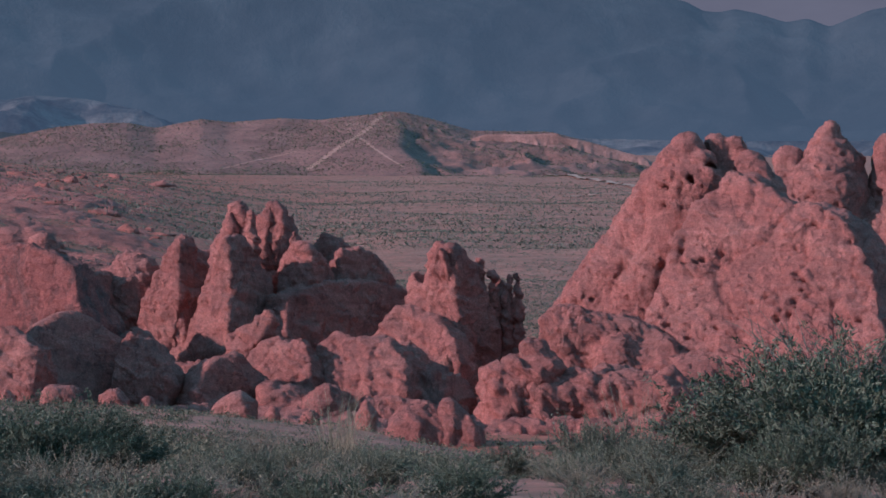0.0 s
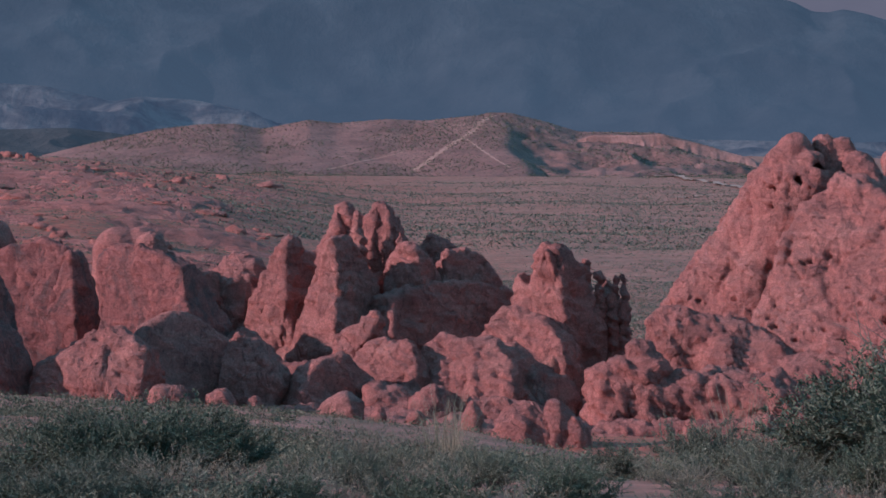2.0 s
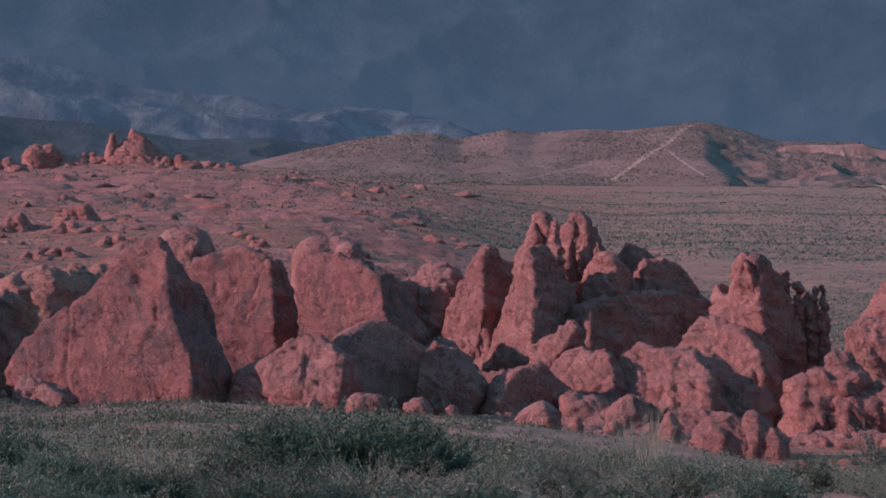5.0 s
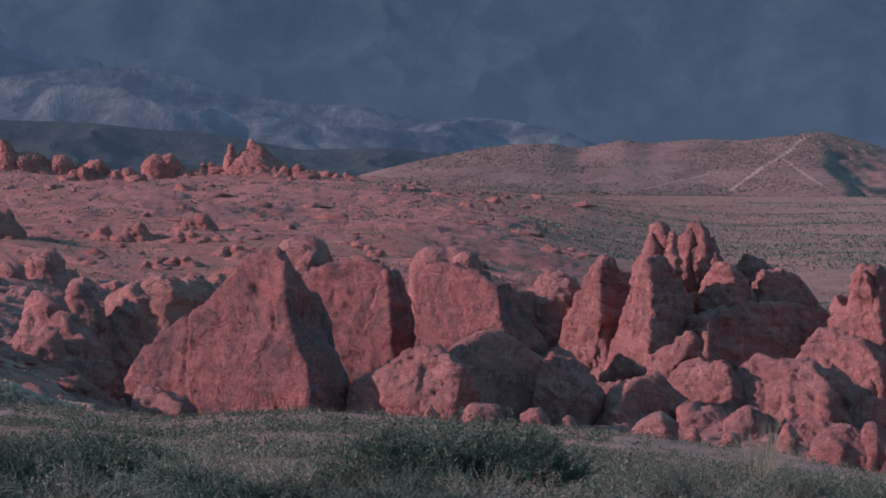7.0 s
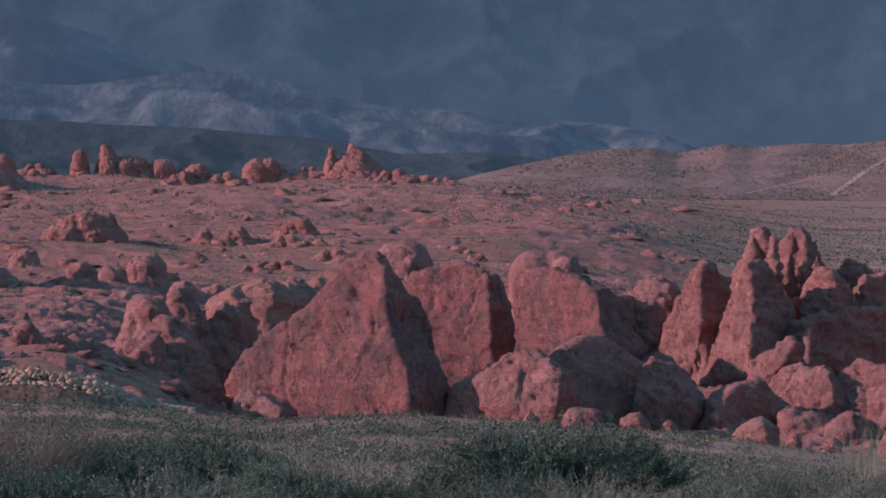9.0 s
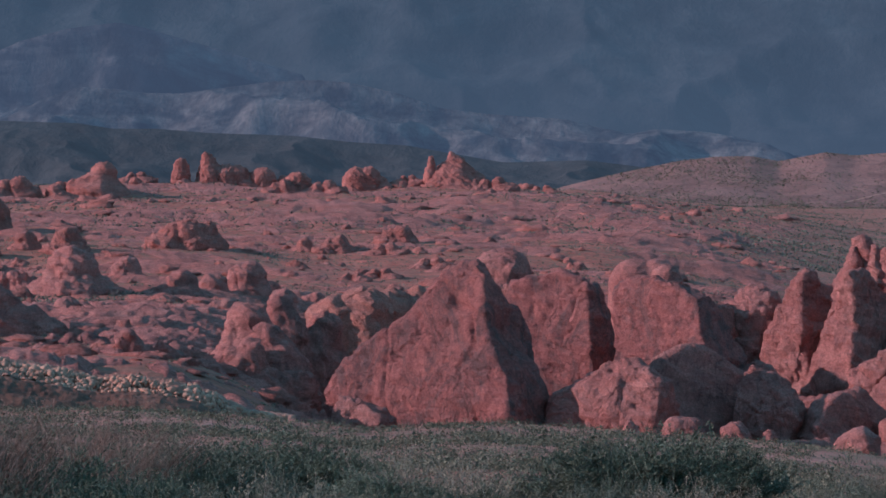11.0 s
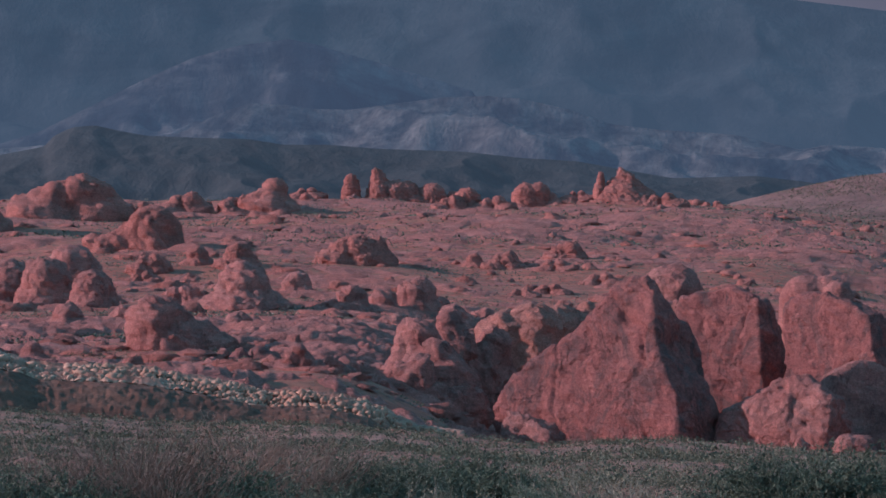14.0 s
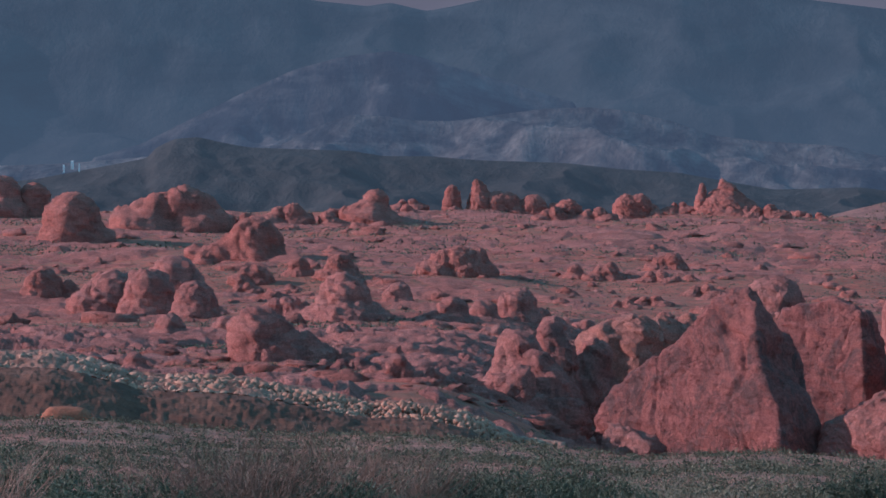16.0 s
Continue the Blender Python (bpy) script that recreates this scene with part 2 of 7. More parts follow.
def rock_mesh(name, lobes, material, step, blend=0.3, rough=0.3, grain=3.0, pits=0.0, cracks=0.2, seed=1, floor=None, beds=0.12, lean=0.6, facet=0.7, blocks=0.12, plates=(), detail=0.1):
    """A weathered rock from angular, tapering lobes: (x, z, radius) of the foot and of the top, depth, and thickness against the radius.
    A lobe with a negative first radius is a hollow cut out of the others. plates: upright slabs (corners, depth, thickness, turn, back):
    the outline of the face, turned by so many degrees to the left, leaning back by so much per metre."""
    solid = [l for l in lobes if l[2] > 0]
    lo, hi = np.full(3, 1e9), np.full(3, -1e9)
    if solid:
        lo = np.array([min(min(l[0] - l[2], l[3] - l[5]) for l in solid), min(l[6] - max(l[2], l[5]) * l[7] for l in solid), min(min(l[1] - l[2], l[4] - l[5]) for l in solid)])
        hi = np.array([max(max(l[0] + l[2], l[3] + l[5]) for l in solid), max(l[6] + max(l[2], l[5]) * l[7] for l in solid), max(max(l[1] + l[2], l[4] + l[5]) for l in solid)])
    for corners, y, thick, turn_by, back in plates:
        c, s = math.cos(radians(turn_by)), math.sin(radians(turn_by))
        xs, zs = [p[0] for p in corners], [p[1] for p in corners]
        half, tall = 0.5 * (max(xs) - min(xs)), max(zs) - min(zs)
        reach = abs(half * s / c) + abs(thick * c) + abs(back * tall)
        lo = np.minimum(lo, (min(xs) - max(0, -thick * s), y - abs(half * s / c) - 1, min(zs) - 2))
        hi = np.maximum(hi, (max(xs) + max(0, (thick + abs(back) * tall) * s), y + reach + 1, max(zs)))
    lo, hi = lo - 4 * step - 1.2 * rough, hi + 4 * step + 1.2 * rough
    if floor is not None:
        lo[2] = max(lo[2], floor)
    coarse = 4
    blocks_n = np.ceil((hi - lo) / (step * coarse)).astype(int)
    sides = [facet_directions(seed * 31 + i) for i in range(len(lobes))]

    def distance(p):
        w = grain * 1.4
        p = p + (0.6 * rough * np.stack([value_noise(p / w + 11.7 * i, seed + 70 + i) + 0.5 * value_noise(p / (0.45 * w) + 5.1 * i, seed + 80 + i) + 0.32 * value_noise(p / (0.2 * w) + 3.3 * i, seed + 84 + i) for i in range(3)], 1)).astype(np.float32)
        out = None
        for cut in (False, True):
            for corners, y, thick, turn_by, back in plates if cut else ():
                c, s = math.cos(radians(turn_by)), math.sin(radians(turn_by))
                xs, zs = [k[0] for k in corners], [k[1] for k in corners]
                xm = 0.5 * (max(xs) + min(xs))
                low = min(zs) + 0.2 * (max(zs) - min(zs))
                z = np.maximum(p[:, 2], low)
                u = (p[:, 0] - xm) * c - (p[:, 1] - y) * s
                n = (p[:, 0] - xm) * s + (p[:, 1] - y) * c - back * (z - low)
                flat2 = outline(u * c + xm + back * s * (z - low), z, corners) / max(c, 0.5) ** 0.5
                deep = np.maximum(-n, n - thick * (1 - 0.85 * np.clip((z - low) / (max(zs) - low), 0, 1) ** 1.3))
                r = min(0.3, 0.1 * thick)
                a, b = np.maximum(flat2 + r, 0), np.maximum(deep + r, 0)
                d = np.sqrt(a * a + b * b) - r + np.minimum(np.maximum(flat2 + r, deep + r), 0)
                out = d if out is None else np.minimum(out, d)
            for (x0, z0, r0, x1, z1, r1, y, flat), dirs in zip(lobes, sides):
                if (r0 < 0) != cut:
                    continue
                r0, r1 = abs(r0), abs(r1)
                ax, az = x1 - x0, z1 - z0
                h = np.clip(((p[:, 0] - x0) * ax + (p[:, 2] - z0) * az) / max(ax * ax + az * az, 1e-6), 0, 1)
                q = np.stack([p[:, 0] - x0 - h * ax, (p[:, 1] - y) / flat, p[:, 2] - z0 - h * az], 1).astype(np.float32)
                d = np.sqrt((q * q).sum(1))
                if facet > 0:
                    d = d * (1 - facet) + facet * 1.1 * (q @ dirs.T).max(1)
                d = (d - (r0 + (r1 - r0) * h)) * min(1.0, flat)
                if out is None:
                    out = d
                elif cut:
                    out = np.maximum(out, -d)
                else:
                    k = np.clip(0.5 + 0.5 * (d - out) / blend, 0, 1)
                    out = d * (1 - k) + out * k - blend * k * (1 - k)
        return out

    mid = np.stack(np.meshgrid(*[lo[i] + (np.arange(blocks_n[i]) + 0.5) * step * coarse for i in range(3)], indexing="ij"), -1).reshape(-1, 3).astype(np.float32)
    at_mid = distance(mid)
    live = np.abs(at_mid) < step * coarse * 1.35 + 0.2 * rough
    shape = blocks_n * coarse
    field = np.repeat(np.repeat(np.repeat(np.where(at_mid < 0, -1.0, 1.0).reshape(blocks_n), coarse, 0), coarse, 1), coarse, 2).astype(np.float32)
    cell = np.argwhere(live.reshape(blocks_n))
    o = np.stack(np.meshgrid(*[np.arange(coarse)] * 3, indexing="ij"), -1).reshape(-1, 3)
    idx = (cell[:, None] * coarse + o[None]).reshape(-1, 3)
    field[tuple(idx.T)] = distance((lo + idx * step).astype(np.float32))
    field[0], field[-1], field[:, 0], field[:, -1], field[:, :, -1] = 1, 1, 1, 1, 1
    if floor is None:
        field[:, :, 0] = 1
    verts, quads = surface(field, lo, step)
    me = mesh_of(name, verts, quads, material)
    nor = np.empty(len(me.vertices) * 3, np.float32)
    me.vertices.foreach_get("co", nor)
    verts = nor.reshape(-1, 3).astype(float)
    nor = np.empty(len(me.vertices) * 3, np.float32)
    me.vertices.foreach_get("normal", nor)
    nor = nor.reshape(-1, 3)
    q = verts + (0, 0, 0)
    q[:, 2] = verts[:, 2] + lean * verts[:, 0]
    push = rough * 0.4 * fractal(verts, grain * 0.7, 5, seed, 0.58)
    push += detail * 1.7 * (np.abs(fractal(q * (0.8, 0.8, 1.2), 1.1, 4, seed + 5, 0.64)) - 0.4)
    pock = np.clip(1 - cell_field(q * (1, 1, 1.5), 0.8, seed + 90)[0] / 0.3, 0, 1)
    push -= detail * 2.2 * pock * np.clip(value_noise(verts / 3.0, seed + 91) + 0.2, 0, 1)
    push += rough * 0.55 * (0.65 - np.abs(fractal(q * (1, 1, 0.6), grain, 4, seed + 9)))
    seam = np.abs(fractal(q * (1, 1, 0.55), grain * 1.5, 3, seed + 14))
    push -= cracks * np.clip(1 - seam / 0.09, 0, 1)
    push += beds * fractal(q * (0.25, 0.25, 2.2), grain * 0.7, 3, seed + 23)
    shelf = fractal(q * (0.2, 0.2, 1.0), 1.5, 3, seed + 27) * 2.5
    push += 0.55 * detail * (np.clip((shelf - np.floor(shelf)) * 3.0, 0, 1) - 0.5)
    if pits > 0:
        wide = np.clip(value_noise(verts / (grain * 1.6), seed + 31) + 0.45, 0, 1)
        for size in (pits, pits * 0.55):
            near, next_near, pick = cell_field(verts * (1, 1, 1.4), size * 3.0, seed + 40)
            hole = np.clip(1 - near / np.clip(0.16 + 0.2 * pick, 0.02, 1), 0, 1)
            push -= size * 2.2 * wide * np.minimum(1, 2.5 * hole)
    if blocks > 0:
        warped = verts + 0.3 * grain * np.stack([value_noise(verts / grain + 7 * i, seed + 50 + i) for i in range(3)], 1)
        near, next_near, step_out = cell_field(warped * (1, 1, 0.7), grain * 0.8, seed + 60)
        push += rough * blocks * (1.2 * step_out - 0.8 * np.clip(0.08 - (next_near - near), 0, 1) / 0.08)
    verts = verts + nor * push[:, None]
    me.vertices.foreach_set("co", verts.astype(np.float32).ravel())
    me.update()
    return me


def spot(bearing, distance):
    b = radians(bearing)
    return -distance * math.sin(b), distance * math.cos(b)


# ---- the ground: one sheet from the viewpoint to the horizon ----
KNOTS = (150, 180, 230, 300, 400, 700, 1000, 1300, 2000, 3000, 4950)
# fall below eye level, as a slope, along three bearings
EAST = (0.1135, 0.1105, 0.1, 0.0875, 0.068, 0.039, 0.0279, 0.0215, 0.014, 0.0095, 0.007)
MIDDLE = (0.1105, 0.1085, 0.092, 0.069, 0.048, 0.0205, 0.009, 0.0125, 0.0135, 0.011, 0.008)
WEST = (0.074, 0.068, 0.06, 0.0525, 0.045, 0.02, 0.0075, 0.0125, 0.0145, 0.012, 0.009)
CREST_BEARINGS = (-8.5, -3.8, -1.4, -0.2, 2.2, 5.8, 8.7, 9.3, 12.2, 13.5, 14.6, 17.0, 19.2, 22.2, 25.8, 28.1)
CREST_FALL = (0.1105, 0.1189, 0.1206, 0.117, 0.109, 0.1018, 0.0987, 0.0973, 0.0955, 0.0957, 0.097, 0.0927, 0.0903, 0.0891, 0.0845, 0.0823)


def smooth(a, b, x):
    t = np.clip((x - a) / (b - a), 0, 1)
    return t * t * (3 - 2 * t)


def ground(x, y):
    """Height of the ground."""
    x, y = np.asarray(x, float), np.asarray(y, float)
    r = np.maximum(np.hypot(x, y), 0.5)
    b = np.degrees(np.arctan2(-x, y))
    lr, lk = np.log(r), np.log(KNOTS)
    e, m, w = (np.interp(lr, lk, v) for v in (EAST, MIDDLE, WEST))
    u1, u2 = smooth(2.5, 11.0, b), smooth(13.5, 19.5, b)
    far = (e * (1 - u1) + m * u1) * (1 - u2) + w * u2
    crest = np.interp(b, CREST_BEARINGS, CREST_FALL)
    edge = 112 + 4 * np.sin(b * 0.9)
    near = 0.136 + (crest - 0.136) * np.clip((lr - math.log(12.5)) / (np.log(edge) - math.log(12.5)), 0, 1) ** 1.0
    drop = crest + np.clip((r - edge) / 30, 0, 1) * np.maximum(far - crest, 0.006)
    fall = np.where(r < edge, near, drop)
    k = smooth(142, 162, r)
    fall = fall * (1 - k) + far * k
    z = EYE - r * fall
    z = np.where(r < 12.5, (EYE - 12.5 * 0.136) * np.clip(r / 12.5, 0, 1), z)
    p = np.stack([x.ravel(), y.ravel(), 0 * x.ravel()], 1)
    rough = fractal(p, 3.5, 3, 5).reshape(x.shape) * 0.1 * smooth(6, 25, r)
    broad = fractal(p, 45.0, 4, 8).reshape(x.shape) * (0.2 + 1.0 * smooth(200, 500, r) + 0.9 * smooth(3, 9, b) * smooth(250, 500, r)) * smooth(120, 320, r)
    return z + rough + broad


def polar_sheet(name, bearings, radii, height, material):
    B, R = np.meshgrid(np.radians(bearings), radii)
    x, y = -R * np.sin(B), R * np.cos(B)
    z = height(x, y)
    n, m = B.shape
    i = np.arange(n * m).reshape(n, m)
    faces = np.stack([i[:-1, :-1], i[1:, :-1], i[1:, 1:], i[:-1, 1:]], -1).reshape(-1, 4)[:, ::-1]
    return mesh_of(name, np.stack([x, y, z], -1).reshape(-1, 3), faces, material)


def ground_material():
    """Dry scrub soil on the rise and the plain, red sand round the rocks, laid out by place."""
    p = Paint("desert_soil")
    fine = p.noise(1.1, 7, 0.7)
    mid = p.noise(0.12, 7, 0.65, warp=0.6)
    sand = p.ramp(mid, (0.32, (0.27, 0.068, 0.046)), (0.5, (0.4, 0.105, 0.07)), (0.7, (0.45, 0.135, 0.09)))
    tan = p.ramp(mid, (0.3, (0.25, 0.092, 0.066)), (0.5, (0.35, 0.132, 0.094)), (0.7, (0.44, 0.18, 0.13)))
    split = p.node("SeparateXYZ", (p.place, 0))
    x, y = split.outputs[0], split.outputs[1]
    r = p.math("SQRT", p.math("ADD", p.math("MULTIPLY", x, x), p.math("MULTIPLY", y, y)))
    b = p.math("ARCTAN2", p.math("MULTIPLY", x, -1.0), y)
    wob = p.math("MULTIPLY", p.math("SUBTRACT", p.noise(0.012, 5), 0.5), 0.16)
    west = p.ramp(p.math("MULTIPLY", p.math("ADD", p.math("ADD", b, wob), 0.3), 1.0), (0.32, (0.0,)), (0.42, (1.0,)))
    near = p.ramp(p.math("DIVIDE", p.math("ADD", r, p.math("MULTIPLY", p.noise(0.06, 4), 40.0)), 1000.0), (0.12, (0.0,)), (0.16, (1.0,)))
    back = p.ramp(p.math("DIVIDE", r, 1000.0), (0.27, (1.0,)), (0.4, (0.0,)))
    red = p.math("MAXIMUM", west, back)
    red = p.math("MULTIPLY", red, near)
    col = p.mix(red, tan, sand)
    col = p.mix(0.4, col, p.ramp(fine, (0.3, (0.15,)), (0.7, (1.0,))), "OVERLAY")
    tuft = p.ramp(p.noise(0.3, 5, 0.75), (0.46, (0.0,)), (0.56, (1.0,)))
    col = p.mix(p.math("MULTIPLY", tuft, p.ramp(red, (0.0, (0.4,)), (1.0, (0.45,)))), col, (0.14, 0.108, 0.07))
    return p.done(col, fine, 0.25, 0.8)


bearings = np.concatenate([np.arange(-180, -16, 4.0), np.arange(-16, 34, 0.14), np.arange(34, 181, 3.5), [180]])
radii = np.concatenate([[0.0, 2, 4, 6, 8, 10], np.geomspace(11, 5000, 400)])
land = new("ground", polar_sheet("ground", bearings, radii, ground, ground_material()))
tagged(land, "dry desert ground with tan soil and red sand", "ground", kind="structure")


# ---- rocks ----
def formation(name, label, category, bearing, distance, group=""):
    """An empty thing at eye level, facing the viewpoint: x to the right, y away, z up."""
    x, y = spot(bearing, distance)
    return thing(name, pose(x, y, EYE, 0, 0, bearing), label, category, group)


def rooted(lobes, m):
    """The lobes with roots under them that reach into the ground."""
    out = list(lobes)
    for x0, z0, r0, x1, z1, r1, y, flat in lobes:
        if r0 <= 0:
            continue
        long = abs(x1 - x0) > 1.5 * abs(z1 - z0)
        for x, z, r in ((x0, z0, r0), (0.5 * (x0 + x1), 0.5 * (z0 + z1), 0.5 * (r0 + r1)), (x1, z1, r1)) if long else ((x0, z0, r0),):
            p = m @ Vector((x, y, 0))
            down = float(ground(p.x, p.y)) - m.translation.z
            if z - 0.4 * r > down:
                out.append((x, down - 0.3 * r, r * 1.15, x, z, r, y, flat))
    return out


def mass(parent, name, lobes, material=RED, step=0.16, **shape):
    lobes = rooted(lobes, parent.matrix_world)
    feet = [(l[0], l[6]) for l in lobes] + [(p[0][0][0], p[1]) for p in shape.get("plates", ())]
    low = min(float(ground(*(parent.matrix_world @ Vector((x, y, 0))).xy)) for x, y in feet) - EYE
    return part(name, rock_mesh(name, lobes, material, step, floor=low - 1.0, **shape), parent)


def boulder(name, label, bearing, distance, lobes, material=RED, step=0.3, group="", **shape):
    """A single rock: one mesh, standing at its bearing."""
    x, y = spot(bearing, distance)
    m = pose(x, y, EYE, 0, 0, bearing)
    if group == "boulders on the plain":
        lobes = [(x0, z0, r0 * 1.25, x1, z1 - 0.25 * r1, r1 * 1.25, d, flat) for x0, z0, r0, x1, z1, r1, d, flat in lobes]
    step *= 1.25
    shape["rough"] = 0.6 * shape.get("rough", 0.3)
    ob = new(name, rock_mesh(name, rooted(lobes, m), material, step, floor=float(ground(x, y)) - EYE - 2.5, **shape))
    ob.matrix_world = m
    return tagged(ob, label, "rock", group)



CUT = soil("cut_earth", (0.17, 0.06, 0.038), (0.22, 0.085, 0.055), (0.11, 0.04, 0.026), (0.09, 0.036, 0.024), 10.0, 0.5)
GRAVEL = soil("pale_gravel", (0.36, 0.14, 0.095), (0.47, 0.21, 0.145), (0.27, 0.095, 0.064), (0.25, 0.088, 0.06), 3.0, 0.7)
ORANGE = soil("orange_sand", (0.36, 0.11, 0.062), (0.42, 0.14, 0.08), (0.3, 0.085, 0.05), (0.22, 0.07, 0.045), 3.0, 0.2)


def rough_ground(name, label, b0, b1, radii, size, rise, seed, material, lift=0.0, ramp=0.06):
    """Bare, broken bedrock that stands out of the sand in low ridges and ledges."""

    def height(x, y):
        r = np.hypot(x, y)
        b = np.degrees(np.arctan2(-x, y))
        p = np.stack([x.ravel(), y.ravel(), 0 * x.ravel()], 1)
        q = p + 0.5 * size * np.stack([value_noise(p / size, seed), value_noise(p / size, seed + 1), 0 * p[:, 0]], 1)
        f = 0.75 - np.abs(fractal(q * (0.55, 1.0, 1), size, 5, seed + 2, 0.58)) + 0.55 * fractal(q, size * 3.5, 2, seed + 6)
        near, next_near, step_out = cell_field(q, size * 0.7, seed + 8)
        f = f.reshape(x.shape) + 0.12 * step_out.reshape(x.shape) - 0.42
        edge = smooth(b0, b0 + 1.5, b) * (1 - smooth(b1 - 1.0, b1, b)) * smooth(radii[0], radii[0] * (1 + ramp), r) * (1 - smooth(radii[-1] * 0.92, radii[-1], r))
        return ground(x, y) + (lift + rise * f) * edge - 0.5 * (1 - edge)

    ob = new(name, polar_sheet(name, np.arange(b0, b1, 0.06), radii, height, material))
    return tagged(ob, label, "bedrock", kind="structure")


rough_ground("bedrock_basin", "broken red bedrock at the foot of the fins and towers", -9.5, 14.0, np.arange(157, 248, 0.7), 4.5, 2.0, 44, RED, 0.75, 0.16)
rough_ground("bedrock_near", "broken red bedrock ledges between the boulders", 13.0, 30.5, np.arange(143, 335, 0.75), 4.6, 1.7, 41, RED)
rough_ground("bedrock_plain", "rough red bedrock and sand of the rising plain", 5.0, 31.0, np.geomspace(310, 1040, 260), 9.0, 1.5, 47, FAR_RED)
BANK = np.array(sorted([(29.49, -0.0598), (27.05, -0.0602), (26.35, -0.0626), (25.70, -0.0654), (25.35, -0.0679), (24.93, -0.0688), (23.99, -0.0696), (23.04, -0.0707), (21.97, -0.0741), (21.07, -0.0771), (20.41, -0.0796), (19.82, -0.0792), (19.10, -0.0801), (18.26, -0.0834), (17.31, -0.0917), (16.23, -0.0954)])).T


def bank(name, label, radii, profile_of, rough, seed, material):
    """A stretch of the bank along the wash, its height given by distance from the viewpoint."""

    def height(x, y):
        r = np.hypot(x, y)
        b = np.degrees(np.arctan2(-x, y))
        p = np.stack([x.ravel(), y.ravel(), 0 * x.ravel()], 1)
        top = EYE + 141 * np.interp(b, BANK[0], BANK[1])
        z = profile_of(r, top)
        n = 0.7 * fractal(p, 1.3, 4, seed, 0.75) + 0.8 * (np.abs(fractal(p * (1, 0.4, 1), 0.8, 3, seed + 5)) - 0.4)
        near, next_near, lift = cell_field(p, 0.4, seed + 9)
        return z + rough * (n + 0.9 * lift + 1.6 * fractal(p * (0.4, 1, 1), 3.0, 3, seed + 20)).reshape(x.shape)

    ob = new(name, polar_sheet(name, np.arange(BANK[0][0], BANK[0][-1], 0.03), radii, height, material))
    return tagged(ob, label, "bank", kind="structure")


bank("gravel_bank", "pale gravel and stone bank along the wash", np.arange(139.4, 151, 0.25), lambda r, top: top - 0.5 * np.clip((142 - r) / 2.2, 0, 1) - 2.2 * smooth(146, 151, r), 0.1, 51, GRAVEL)
bank("cut_face", "brown eroded face below the gravel bank", np.arange(126, 140.6, 0.3), lambda r, top: top - 0.35 - 3.8 * (1 - smooth(122, 139.2, r)) - 0.8 * smooth(139.6, 140.6, r), 0.06, 57, CUT)

tower = formation("rock_tower", "tall pitted red sandstone dome rising from the sand", "rock formation", -5.55, 185)
mass(tower, "summit", [(-1.823, -3.417, 2.021, -1.469, -1.486, 1.293, 9, 1), (-2.904, -4.023, 1.455, -2.59, -2.01, 1.132, 9, 1), (-0.2967, -3.797, 1.608, -0.4228, -2.197, 0.8846, 8, 1), (-1.129, -3.381, -0.32, -0.8905, -3.619, -0.28, 7, 3), (-0.02352, -2.437, -0.3619, 0.296, -2.676, -0.3619, 8, 3)], step=0.17, facet=0.25, rough=0.3, grain=2.6, pits=0.3, seed=2)
mass(tower, "summit", [(1.388, -3.429, 1.381, 0.8543, -0.9266, 0.7313, 10, 1), (1.905, -2.419, 1.056, 1.979, -1.007, 0.8125, 10, 1), (3.78, -4.211, 1.778, 2.974, -2.405, 0.97, 9, 1), (1.443, -1.077, -0.201, 1.483, -1.156, -0.201, 8, 4)], step=0.17, facet=0.25, rough=0.3, grain=2.6, pits=0.28, seed=3)
mass(tower, "shoulder", [(-7.708, -14.091, 3.593, -2.245, -4.063, 2.287, 11, 1), (-9.296, -13.825, 2.193, -5.854, -9.531, 2.193, 10, 1), (-4.801, -14.333, 3.637, -2.008, -7.446, 2.263, 9, 1), (-4.652, -7.779, -0.24, -4.612, -7.899, -0.24, 7, 4), (-6.525, -10.531, -0.279, -6.326, -10.655, -0.279, 6, 4), (-2.751, -8.086, -0.554, -3.061, -9.669, -0.633, 5, 3)], step=0.14, facet=0.25, rough=0.36, grain=2.6, pits=0.3, cracks=0.12, seed=4)
mass(tower, "dome", [(3.19, -16.04, 3.979, 3.152, -8.105, 2.388, 6, 0.8)], step=0.17, facet=0.25, rough=0.3, grain=2.6, pits=0.34, cracks=0.25, detail=0.13, plates=[([(-5.13, -17.35), (-4.76, -13.99), (-3.35, -10.62), (-1.94, -6.71), (-0.16, -4.36), (1.46, -2.8), (2.93, -3.02), (4.22, -3.92), (5.51, -4.89), (6.98, -4.74), (8.44, -5.19), (9.46, -6.16), (10.34, -8.03), (10.92, -9.9), (11.36, -13.63), (11.36, -17.37)], -6, 8, 24, 0.62)], seed=5)
mass(tower, "knob", [(8.854, -9.458, 2.493, 8.457, -7.139, 1.714, 2, 0.7), (7.559, -5.696, -0.2683, 7.597, -5.734, -0.2683, -1, 4), (8.316, -6.264, -0.2683, 8.354, -6.302, -0.2683, -1, 4), (9.072, -6.718, -0.2683, 9.11, -6.756, -0.2683, -1, 4)], step=0.14, facet=0.25, rough=0.3, grain=2.6, pits=0.34, seed=6)
